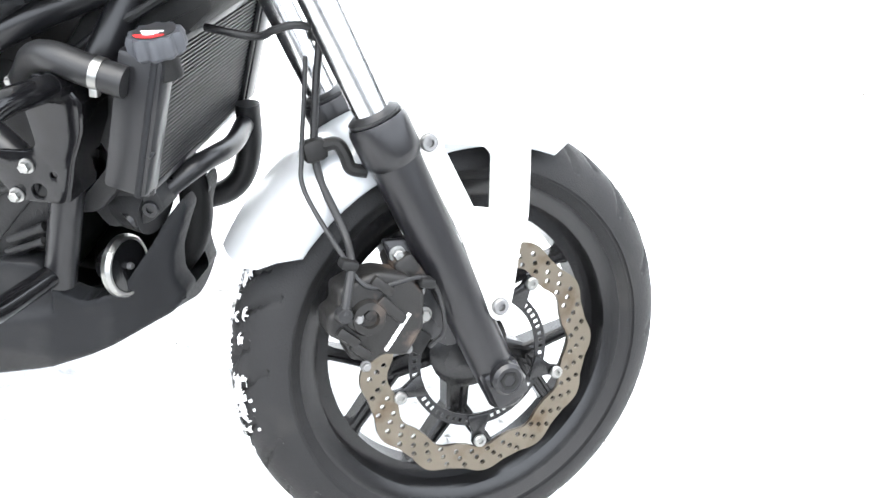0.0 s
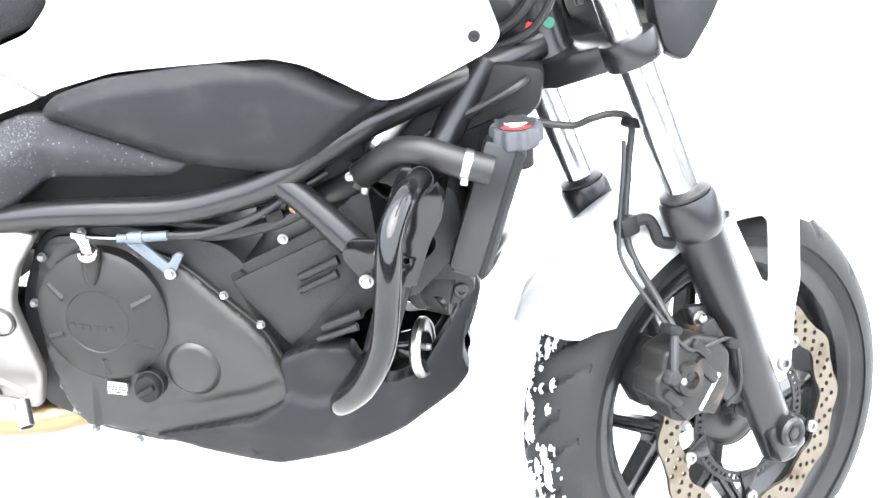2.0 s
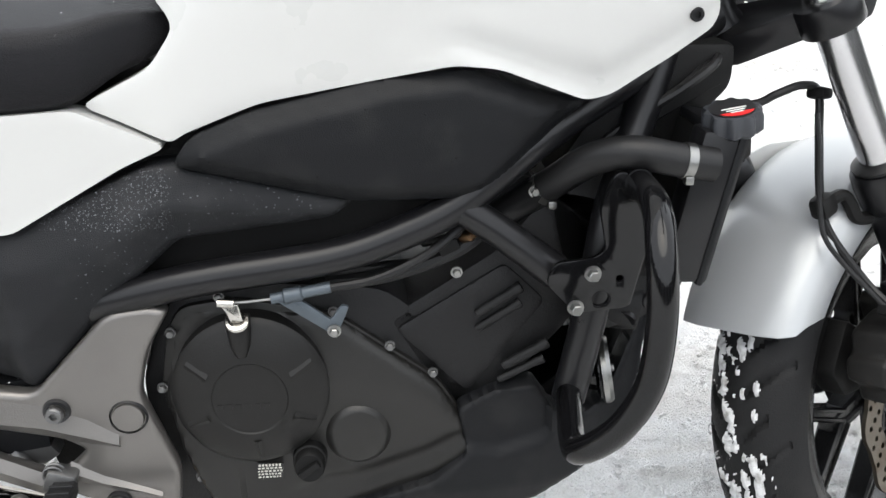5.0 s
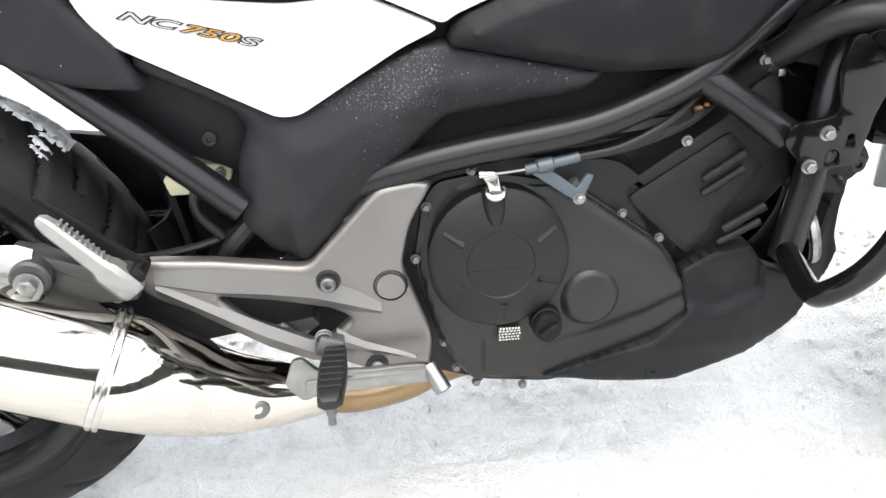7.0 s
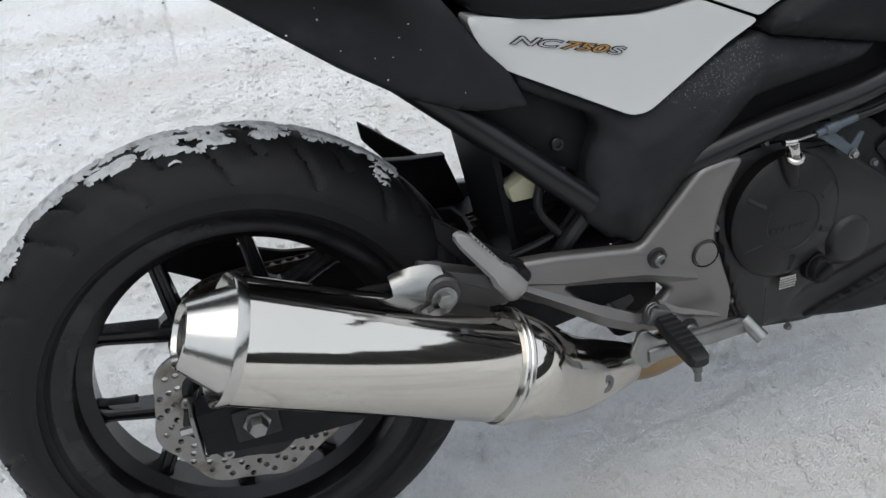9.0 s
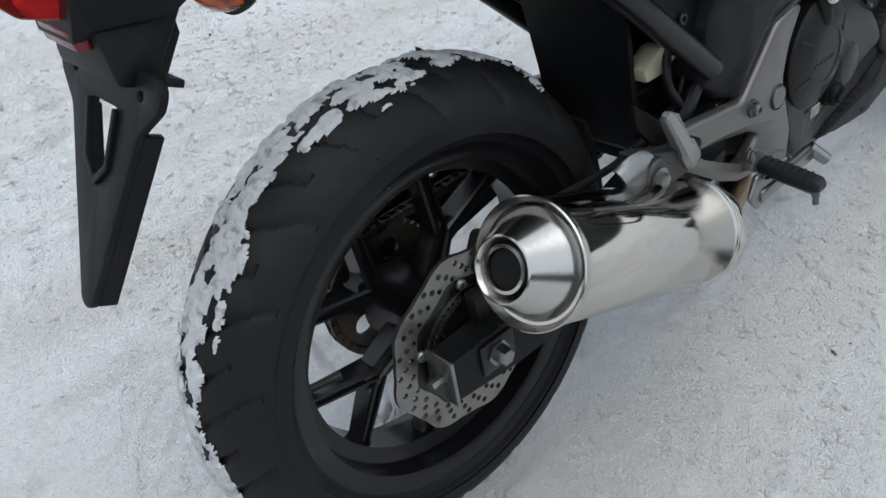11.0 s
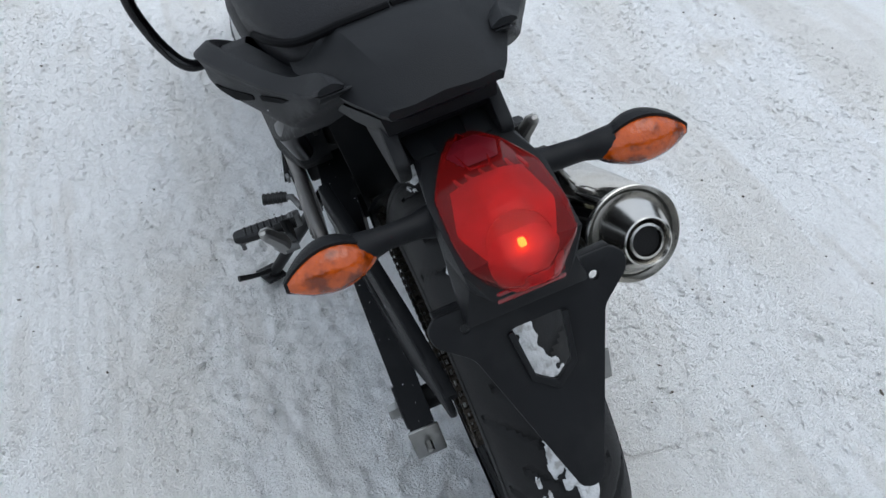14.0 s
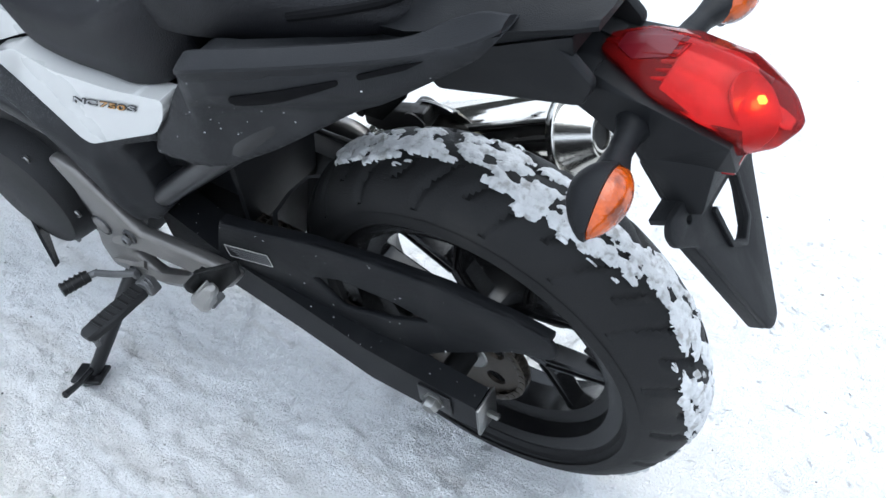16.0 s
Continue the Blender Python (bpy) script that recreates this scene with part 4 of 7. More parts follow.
# ---- frame ----
rails = both("frame_rail", lambda s: tube([(0.53, s * 0.115, 0.478), (0.59, s * 0.132, 0.507), (0.64, s * 0.138, 0.522), (0.698, s * 0.140, 0.533), (0.808, s * 0.140, 0.549), (0.875, s * 0.140, 0.571), (0.936, s * 0.139, 0.602), (1.02, s * 0.125, 0.665), (1.12, s * 0.085, 0.717), (1.215, s * 0.028, 0.762)], 0.0172, 18), FRAME, "satin black tubular frame rail")
both("subframe_tube", lambda s: tube([(0.10, s * 0.092, 0.785), (0.213, s * (0.134 + 0.006 * s), 0.690), (0.44, s * 0.138, 0.484)], 0.0165, 16, n=3), FRAME, "satin black subframe tube")
both("brace_tube", lambda s: tube([(0.930, s * 0.139, 0.600), (0.976, s * 0.145, 0.570), (1.030, s * 0.152, 0.530)], [0.0165, 0.0165, 0.0185], 16), FRAME)
both("down_tube", lambda s: tube([(1.150, s * 0.07, 0.745), (1.122, s * 0.095, 0.672), (1.088, s * 0.13, 0.575), (1.075, s * 0.14, 0.485), (1.056, s * 0.14, 0.372)], 0.0185, 16), FRAME)
part("steering_head", turned([(0.0001, 0), (0.033, 0), (0.034, 0.02), (0.030, 0.03), (0.030, 0.17), (0.034, 0.18), (0.034, 0.195), (0.026, 0.2), (0.0001, 0.2)], (1.238, 0, 0.730), (1.147, 0, 0.912), 28), FRAME, BIKE, "satin black steering head")
part("head_bearing_ring", turned([(0.031, 0.186), (0.038, 0.187), (0.038, 0.192), (0.034, 0.193), (0.034, 0.200), (0.0385, 0.201), (0.0385, 0.210), (0.03, 0.212)], (1.238, 0, 0.730), (1.147, 0, 0.912), 36), STEEL, BIKE, "bright steering bearing rings")
part("head_gusset", join(prism(rounded([(1.235, 0.735), (1.20, 0.82), (1.13, 0.86), (1.10, 0.80), (1.11, 0.715), (1.17, 0.74)], 0.01), -0.028, 0.028, 0.004)), FRAME, BIKE)
part("sticker", turned([(0.0001, 0.0012), (0.0095, 0.0012), (0.0095, 0)], (1.188, -0.0315, 0.842), (1.188, -0.1, 0.842), 24), GREEN, BIKE, "round green sticker")
part("sticker", turned([(0.0001, 0.0012), (0.0065, 0.0012), (0.0065, 0)], (1.222, -0.0325, 0.788), (1.222, -0.1, 0.788), 24), GREEN, BIKE, "round green sticker")
part("sticker", turned([(0.0001, 0.0012), (0.0048, 0.0012), (0.0048, 0)], (1.200, -0.0325, 0.782), (1.200, -0.1, 0.782), 20), RED, BIKE, "round red sticker")
part("sticker", box((0.012, 0.001, 0.009), (1.172, -0.032, 0.872), 0, (0, -20, 0)), WHITE_INK, BIKE, "small white sticker")
part("cable", tube([(1.13, -0.04, 0.75), (1.19, -0.05, 0.80), (1.21, -0.05, 0.88), (1.20, -0.05, 0.95)], 0.007, 10), HOSE, BIKE)
part("cable", tube([(1.12, -0.045, 0.735), (1.205, -0.06, 0.785), (1.225, -0.06, 0.87), (1.21, -0.06, 0.96)], 0.005, 8), HOSE, BIKE)

# ---- engine ----
CLUTCH = rounded([(0.637, 0.462), (0.651, 0.486), (0.706, 0.494), (0.805, 0.474), (0.912, 0.393), (0.945, 0.337), (0.953, 0.297), (0.908, 0.266), (0.789, 0.214), (0.688, 0.228), (0.661, 0.263), (0.640, 0.321), (0.624, 0.395)], 0.02)
RIMLINE = [((x - 0.78) * 1.02 + 0.78, (z - 0.36) * 1.03 + 0.36) for x, z in CLUTCH]
part("crankcase", prism(rounded([(0.615, 0.245), (0.70, 0.215), (0.93, 0.225), (0.99, 0.31), (0.95, 0.42), (0.86, 0.50), (0.70, 0.515), (0.63, 0.49), (0.600, 0.40)], 0.02), -0.112, 0.125, 0.006), ENGINE, BIKE, "black engine crankcase")


def cover_width(x, z):
    """A pressed face: a shoulder from the clutch to the round boss, falling away in front and below."""
    ridge = z - np.interp(x, [0.62, 0.80, 0.90, 0.95], [0.30, 0.40, 0.368, 0.33])
    w = 0.137 - 0.10 * max(0, -ridge - 0.01) * (x > 0.70) - 0.16 * max(0, ridge - 0.012)
    trough = z - np.interp(x, [0.74, 0.82, 0.90, 0.95], [0.250, 0.268, 0.300, 0.33])
    return float(max(0.121, w - 0.007 * math.exp(-(trough / 0.013) ** 2) * min(1, max(0, (x - 0.74) / 0.04))))


cover = part("engine_cover", join(prism(RIMLINE, -0.120, -0.10, 0.002), molded(CLUTCH, cover_width, 0.03, 0.008, 0.006)), COVER, BIKE, "dark bronze engine side cover with bolted rim", flat=30)


def oval(cx, cz, rx, rz, n=64):
    return [(cx + rx * math.cos(a), cz + rz * math.sin(a)) for a in np.linspace(0, 2 * math.pi, n, endpoint=False)]


def dome(cx, cz, rx, rz, steps):
    """A stepped, oval boss that rises along -y; steps are (scale, y)."""
    return loft([[(cx + rx * k * math.cos(a), y, cz + rz * k * math.sin(a)) for a in np.linspace(0, 2 * math.pi, 72, endpoint=False)] for k, y in steps])


part("clutch_cover", dome(0.717, 0.399, 0.081, 0.087, [(1.0, -0.12), (1.0, -0.140), (0.97, -0.1425), (0.90, -0.1455), (0.70, -0.1515), (0.52, -0.1555), (0.485, -0.1558), (0.470, -0.1546), (0.45, -0.1545), (0.44, -0.1547), (0.25, -0.1552), (0.001, -0.1556)]), COVER_DARK, cover, "round dark clutch cover", flat=25)
for a in (28, 100, 150, 205, 275, 335):
    c, sn = math.cos(radians(a)), math.sin(radians(a))
    part("clutch_rib", loft([[(0.717 + 0.081 * (k * c - v * sn * 0.055), -0.1540 + 0.012 * (k - 0.60) / 0.3 * 0.75 - d, 0.399 + 0.087 * (k * sn + v * c * 0.055)) for v, d in ((-1, 0), (0, 0.0022), (1, 0))] for k in (0.60, 0.75, 0.90)], closed=False), COVER_DARK, cover)
for k in range(6):
    x0 = 0.686 + 0.0095 * k
    part("emblem_bar", box((0.006, 0.0008, 0.006), (x0, -0.1555, 0.391), 0), COVER_DARK, cover, "cast emblem block")
part("round_boss", dome(0.827, 0.337, 0.031, 0.034, [(1.25, -0.128), (1.1, -0.1345), (1.0, -0.1385), (0.93, -0.1405), (0.86, -0.1414), (0.001, -0.1422)]), COVER, cover)
part("oil_cap", join(dome(0.773, 0.309, 0.0165, 0.019, [(1.15, -0.13), (1.1, -0.142), (1.0, -0.143), (1.0, -0.152), (0.9, -0.155), (0.001, -0.155)]), box((0.026, 0.008, 0.008), (0.773, -0.157, 0.309), 0.002, (0, -35, 0))), GRIME, cover, "black oil filler cap")
part("lever_post", turned([(0.0001, 0), (0.005, 0.001), (0.010, 0.012), (0.0125, 0.03), (0.0125, 0.044), (0.0001, 0.046)], (0.7125, -0.154, 0.447), (0.710, -0.142, 0.490), 20), COVER_DARK, cover)
lever = part("clutch_lever", join(prism(rounded([(0.696, 0.509), (0.714, 0.509), (0.7175, 0.489), (0.7055, 0.488), (0.702, 0.500)], 0.0025), -0.158, -0.1545, 0.001), turned([(0.0001, 0), (0.0045, 0), (0.0045, 0.016), (0.0001, 0.016)], (0.694, -0.155, 0.510), (0.712, -0.156, 0.509), 12)), BRUSHED, BIKE, "bright steel clutch lever")
part("lever_collar", turned([(0.006, 0), (0.0115, 0.0), (0.0125, 0.0015), (0.0125, 0.0045), (0.0115, 0.006), (0.0085, 0.0065), (0.0075, 0.003), (0.0001, 0.003)], (0.7115, -0.153, 0.4855), (0.7110, -0.158, 0.4945), 24), BRUSHED, lever)
part("oil_label", box((0.028, 0.0006, 0.019), (0.7295, -0.1384, 0.2975), 0, (0, 4, 0)), BLACK_INK, cover, "small printed label")
_r = random.Random(5)
for k in range(5):
    row, x = [], 0.7165 if k else 0.7175
    while x < 0.7405:
        wide = _r.uniform(0.0014, 0.0034) if k else 0.0021
        row.append(box((wide, 0.0008, 0.0015 if k else 0.0026), (x + wide / 2, -0.1392, 0.3050 - 0.0038 * k), 0))
        x += wide + 0.0015
    part("label_line", join(*row), PALE_PRINT, cover, "row of small white print")
bolts(hex_bolt(0.0045, 0.005, 1.25), DULL, cover, [(x, -0.1215, z) for x, z in ((0.638, 0.463), (0.623, 0.399), (0.648, 0.335), (0.805, 0.480), (0.863, 0.437), (0.909, 0.402), (0.652, 0.284), (0.666, 0.246), (0.690, 0.222), (0.748, 0.212), (0.690, 0.502))])
part("cylinder_block", prism(rounded([(0.858, 0.462), (0.979, 0.540), (1.03, 0.60), (1.075, 0.60), (1.115, 0.53), (1.05, 0.44), (0.955, 0.335), (0.92, 0.36)], 0.012), -0.112, 0.115, 0.006), ENGINE, BIKE, "black forward-leaning cylinder block")
part("block_panel", molded(rounded([(0.870, 0.452), (0.985, 0.524), (1.03, 0.48), (0.948, 0.372)], 0.008), lambda x, z: 0.119, 0.01, 0.004, 0.012), ENGINE, BIKE)
for a, b, r in (((0.955, -0.122, 0.470), (1.002, -0.122, 0.500), 0.0052), ((0.955, -0.122, 0.452), (0.99, -0.122, 0.474), 0.0045), ((0.985, -0.122, 0.405), (1.035, -0.122, 0.433), 0.0055), ((0.98, -0.122, 0.388), (1.02, -0.122, 0.408), 0.0045)):
    part("casting_boss", turned([(0.0001, 0), (r * 0.8, 0.001), (r, 0.006), (r, 0.045), (r * 1.2, 0.048), (r * 1.2, 0.056), (0.0001, 0.057)], a, b, 16), ENGINE, BIKE)
part("cylinder_head", prism(rounded([(1.02, 0.60), (1.07, 0.63), (1.135, 0.60), (1.155, 0.535), (1.10, 0.46), (1.055, 0.45), (1.115, 0.53), (1.075, 0.59)], 0.01), -0.118, 0.118, 0.005), ENGINE, BIKE, "black cylinder head")
part("throttle_body", join(prism(rounded([(0.86, 0.53), (0.94, 0.56), (1.0, 0.58), (1.02, 0.61), (0.95, 0.63), (0.86, 0.58)], 0.01), -0.09, 0.09, 0.004)), GRIME, BIKE, "dark throttle body and wiring")
for pts, r in (([(0.80, -0.10, 0.505), (0.86, -0.112, 0.515), (0.93, -0.115, 0.54), (0.97, -0.105, 0.565)], 0.009), ([(0.72, -0.10, 0.52), (0.82, -0.105, 0.520), (0.90, -0.108, 0.525)], 0.006), ([(0.90, -0.10, 0.545), (0.93, -0.118, 0.558), (0.95, -0.115, 0.585)], 0.005), ([(0.66, -0.11, 0.51), (0.76, -0.115, 0.530), (0.84, -0.11, 0.535)], 0.004)):
    part("wiring", tube(pts, r, 10), HOSE, BIKE)
part("connector", box((0.022, 0.016, 0.013), (0.925, -0.118, 0.548), 0.002, (0, -25, 0)), GRIME, BIKE)
part("connector", turned([(0.0001, 0), (0.007, 0), (0.007, 0.012), (0.004, 0.014), (0.004, 0.02), (0.0001, 0.02)], (0.940, -0.115, 0.556), (0.95, -0.125, 0.562), 12), PIPE, BIKE, "brassy fitting")
bolts(hex_bolt(0.0045, 0.005), STEEL, BIKE, [(0.934, -0.118, 0.518), (1.012, -0.120, 0.605)], name="block_bolt")
# clutch cable
part("cable_end", tube([(0.695, -0.150, 0.507), (0.72, -0.150, 0.508), (0.752, -0.148, 0.510)], 0.0018, 8), STEEL, BIKE, "bare steel cable end")
part("cable_adjuster", join(turned([(0.0001, 0), (0.0055, 0), (0.0055, 0.012), (0.008, 0.014), (0.008, 0.03), (0.006, 0.032), (0.006, 0.06), (0.0001, 0.061)], (0.745, -0.148, 0.509), (0.806, -0.146, 0.519), 12)), BLUEGREY, BIKE, "grey cable adjuster")
part("clutch_cable", tube([(0.803, -0.146, 0.518), (0.85, -0.146, 0.526), (0.90, -0.142, 0.548), (0.935, -0.13, 0.572), (0.98, -0.10, 0.60)], 0.0048, 10), HOSE, BIKE, "black clutch cable")
part("cable_bracket", prism(rounded([(0.748, 0.514), (0.752, 0.503), (0.792, 0.474), (0.806, 0.464), (0.813, 0.474), (0.822, 0.496), (0.814, 0.498), (0.803, 0.482), (0.776, 0.504)], 0.003), -0.146, -0.141, 0.001), BLUEGREY, BIKE, "grey steel cable bracket")
bolts(hex_bolt(0.005, 0.006), STEEL, BIKE, [(0.806, -0.146, 0.470)], name="bracket_bolt")

# added dark filler that closes the bright gaps behind the wiring
part("loom_filler", prism(rounded([(1.03, 0.60), (1.08, 0.68), (1.16, 0.745), (1.222, 0.745), (1.222, 0.70), (1.165, 0.64), (1.10, 0.60)], 0.012), -0.085, 0.085, 0.008), GRIME, BIKE, "dark filler block behind the wiring")
for k in range(4):
    part("wiring", tube([(1.05 + 0.02 * k, -0.088, 0.615 + 0.016 * k), (1.10 + 0.016 * k, -0.100, 0.662 + 0.010 * k), (1.16 + 0.012 * k, -0.095, 0.700 + 0.009 * k), (1.21, -0.07 + 0.012 * k, 0.735)], 0.004 + 0.001 * (k % 2), 8), HOSE, BIKE)
# ---- radiator, hoses, horn ----
RAD = pose(1.168, 0.006, 0.592, 0, 9.7, 0)
rad = part("radiator", box((0.028, 0.29, 0.158), (0, 0, 0), 0.002), GRIME, BIKE, "black radiator core with fine fins", at=RAD)
first = part("fin", box((0.004, 0.286, 0.0018), (0, 0, 0), 0), FIN, rad)
first.matrix_basis = RAD @ pose(0.015, 0, -0.075)
repeat(first, [RAD @ pose(0.015, 0, -0.075 + 0.0052 * k) for k in range(1, 30)])
for s in (-1, 1):
    part("radiator_tank", box((0.048, 0.036, 0.156), (0.003, s * 0.161, 0.006), 0.006), FRAME, rad, "black side tank", at=RAD)
    part("tank_lip", box((0.008, 0.040, 0.158), (0.018, s * 0.161, 0.006), 0.003), PLASTIC, rad, at=RAD)
    part("radiator_frame", box((0.010, 0.008, 0.168), (0.018, s * 0.143, 0), 0.002), FRAME, rad, at=RAD)
part("radiator_rail", box((0.03, 0.29, 0.010), (0.002, 0, 0.084), 0.002), FRAME, rad, at=RAD)
part("radiator_rail", box((0.03, 0.29, 0.010), (0.002, 0, -0.084), 0.002), FRAME, rad, at=RAD)
CAP = Matrix.Translation((1.197, -0.152, 0.668)) @ pose(0, 0, 0, 90 + 8, 0, 0) @ pose(0, 0, 0, 0, 0, 10)
part("filler_neck", lathe([(0.0001, -0.02), (0.018, -0.02), (0.018, 0.01), (0.0001, 0.01)], 20), GRIME, rad, at=CAP)
knurl = [[((0.0275 + 0.0022 * math.cos(10 * a)) * k * math.cos(a), y, (0.0275 + 0.0022 * math.cos(10 * a)) * k * math.sin(a)) for a in np.linspace(0, 2 * math.pi, 80, endpoint=False)] for k, y in ((0.85, 0.004), (1, 0.008), (1, 0.022), (0.92, 0.027), (0.85, 0.027))]
cap = part("radiator_cap", loft(knurl), mat("dark grey cap plastic", (0.028, 0.030, 0.035), 0.5, 0, 0.15), rad, "dark grey scalloped radiator cap", at=CAP)
part("cap_label", lathe([(0.0001, 0.028), (0.0215, 0.028), (0.0215, 0.027)], 40), BLACK_INK, rad, "round black warning label", at=CAP)
part("cap_stripe", prism([(0.0205 * math.cos(a), 0.0205 * math.sin(a)) for a in np.linspace(radians(215), radians(325), 16)], 0.0284, 0.0288, 0), RED, rad, "red warning band", at=CAP @ pose(0, 0, 0, 0, 180, 0))
for k in range(3):
    part("label_line", box((0.024 - 0.006 * k, 0.0004, 0.0018), (0.0, 0.0288, 0.003 + 0.0045 * k), 0), WHITE_INK, rad, at=CAP)
part("upper_hose", tube([(1.172, -0.178, 0.646), (1.135, -0.178, 0.652), (1.095, -0.172, 0.658), (1.062, -0.150, 0.646), (1.03, -0.118, 0.612), (1.0, -0.095, 0.582), (0.965, -0.08, 0.56)], 0.0165, 16), HOSE, BIKE, "black rubber coolant hose")
for a, b in (((1.140, -0.178, 0.651), (1.153, -0.178, 0.649)), ((1.026, -0.113, 0.607), (1.018, -0.105, 0.597))):
    ring = part("hose_clamp", turned([(0.0166, 0), (0.0175, 0), (0.0175, 0.009), (0.0166, 0.009)], a, b, 28), STEEL, BIKE, "steel hose clamp")
    part("clamp_screw", box((0.009, 0.010, 0.009), (a[0] + 0.004, a[1] - 0.010, a[2] - 0.016), 0.002), STEEL, ring)
part("lower_hose", tube([(1.190, 0.13, 0.525), (1.194, 0.13, 0.47), (1.186, 0.125, 0.42), (1.160, 0.115, 0.392), (1.11, 0.10, 0.38)], 0.017, 14), HOSE, BIKE, "black lower coolant hose")
part("water_pipe", tube([(1.125, -0.10, 0.445), (1.150, -0.07, 0.470), (1.185, -0.03, 0.500), (1.20, 0.04, 0.50), (1.19, 0.12, 0.50)], 0.013, 12), FRAME, BIKE)
part("oil_filter_housing", turned([(0.0001, 0), (0.034, 0.002), (0.036, 0.03), (0.030, 0.07), (0.0001, 0.07)], (1.150, -0.075, 0.455), (1.09, -0.06, 0.46), 24), ENGINE, BIKE)
part("engine_bracket", prism(rounded([(1.100, 0.515), (1.150, 0.505), (1.172, 0.470), (1.150, 0.445), (1.100, 0.43), (1.075, 0.46)], 0.01), -0.098, -0.05, 0.004), ENGINE, BIKE)
bolts(socket_bolt(0.010, 0.004), FRAME, BIKE, [(1.153, -0.0985, 0.466)], name="bracket_screw")
HORN = along((1.104, -0.086, 0.374), (1.154, -0.096, 0.384))
horn = part("horn", lathe([(0.0001, -0.02), (0.02, -0.02), (0.024, -0.004), (0.036, 0.0), (0.036, 0.010), (0.033, 0.013), (0.030, 0.012), (0.0001, 0.013)], 36), GLOSS, BIKE, "round black horn with chrome ring", at=HORN)
part("horn_ring", lathe([(0.0365, 0.002), (0.0395, 0.004), (0.0395, 0.010), (0.036, 0.0145), (0.033, 0.0145), (0.033, 0.012)], 40), STEEL, horn, "chrome trim ring", at=HORN)
part("horn_nut", lathe([(0.0001, 0.0185), (0.004, 0.0185), (0.005, 0.013)], 6), DULL, horn, at=HORN)

# ---- belly pan ----
BELLY = rounded([(0.770, 0.222), (0.789, 0.229), (0.906, 0.271), (0.947, 0.307), (0.935, 0.36), (0.978, 0.381), (1.022, 0.384), (1.040, 0.355), (1.075, 0.335), (1.112, 0.350), (1.142, 0.405), (1.158, 0.440), (1.172, 0.462), (1.178, 0.448), (1.170, 0.418), (1.163, 0.385), (1.164, 0.352), (1.176, 0.328), (1.160, 0.302), (1.105, 0.272), (1.067, 0.252), (1.006, 0.226), (0.941, 0.203), (0.854, 0.207)], 0.008)


def belly_width(x, z):
    return float(np.interp(x, [0.80, 0.93, 1.03, 1.10, 1.15, 1.19], [0.138, 0.146, 0.140, 0.114, 0.072, 0.046]) - 0.25 * max(0, 0.26 - z) - 0.010 * max(0, min(1, (z - 0.30 - 0.3 * abs(x - 0.98)) / 0.01)) * (0.93 < x < 1.04))


both("belly_pan", lambda s: molded(BELLY, belly_width, 0.03, 0.004, 0.006, side=s), PLASTIC, "matt black belly pan side", flat=50)
part("belly_floor", loft([[(x, y, z - 0.02 * (1 - (y / w) ** 2)) for y in np.linspace(-w, w, 7)] + [(x, w, z + 0.004), (x, -w, z + 0.004)] for x, w, z in ((0.80, 0.115, 0.222), (0.95, 0.125, 0.216), (1.05, 0.12, 0.252), (1.13, 0.085, 0.288), (1.172, 0.05, 0.318))]), PLASTIC, BIKE, "black belly pan floor")
part("header_pipe", tube([(1.12, 0.03, 0.50), (1.155, 0.03, 0.43), (1.14, 0.02, 0.34), (1.05, 0.0, 0.265), (0.90, -0.02, 0.225)], 0.022, 12), GRIME, BIKE, "dark exhaust header pipe")
part("belly_fin", loft([[(x, y, z), (x, y + 0.006, z - 0.004), (x, y + 0.004, z - h), (x, y - 0.006, z - h + 0.002)] for x, y, z, h in ((0.96, 0.120, 0.36, 0.12), (0.90, 0.140, 0.345, 0.12), (0.85, 0.162, 0.30, 0.095), (0.81, 0.187, 0.235, 0.045), (0.782, 0.202, 0.190, 0.006))]), PLASTIC, BIKE, "pointed rear fin of the belly pan")
bolts(socket_bolt(0.010, 0.003), PLASTIC, BIKE, [(0.910, -0.133, 0.224), (0.910, 0.137, 0.224)], "black panel plug", name="panel_plug")

# ---- crash bars ----
HANGER = rounded([(1.075, 0.643), (1.100, 0.640), (1.122, 0.618), (1.121, 0.586), (1.1095, 0.5535), (1.100, 0.501), (1.045, 0.497), (1.014, 0.5305), (1.0217, 0.5517), (1.0615, 0.5559), (1.0721, 0.5645), (1.0631, 0.6063)], 0.008)
hangers = both("crash_bar_plate", sided(lambda: prism(HANGER, -0.183, -0.177, 0.001, [circle(1.070, 0.512, 0.0085, 16), circle(1.088, 0.533, 0.004, 10)])), GLOSS, "glossy black crash bar plate")
both("plate_flange", sided(lambda: loft([[(x, -0.183, z), (x + 0.006, -0.18, z), (x + 0.006, -0.125, z), (x, -0.125, z)] for x, z in ((1.098, 0.640), (1.119, 0.617), (1.117, 0.586), (1.106, 0.5535), (1.096, 0.503))])), GLOSS, parent=hangers)
BAR = [(1.098, 0.160, 0.628), (1.096, 0.205, 0.634), (1.087, 0.268, 0.634), (1.080, 0.308, 0.607), (1.082, 0.318, 0.555), (1.080, 0.312, 0.490), (1.062, 0.296, 0.435), (1.038, 0.272, 0.398), (1.036, 0.240, 0.385), (1.052, 0.155, 0.386)]
bars = both("crash_bar", lambda s: tube([(x - (0.02 * (y - 0.16) / 0.15 if s > 0 else 0), s * y * (1 if s < 0 else 1 + 0.14 * min(1, (y - 0.155) / 0.1)), z) for x, y, z in BAR], 0.0135, 18, n=7), GLOSS, "glossy black tubular crash bar", flat=60)
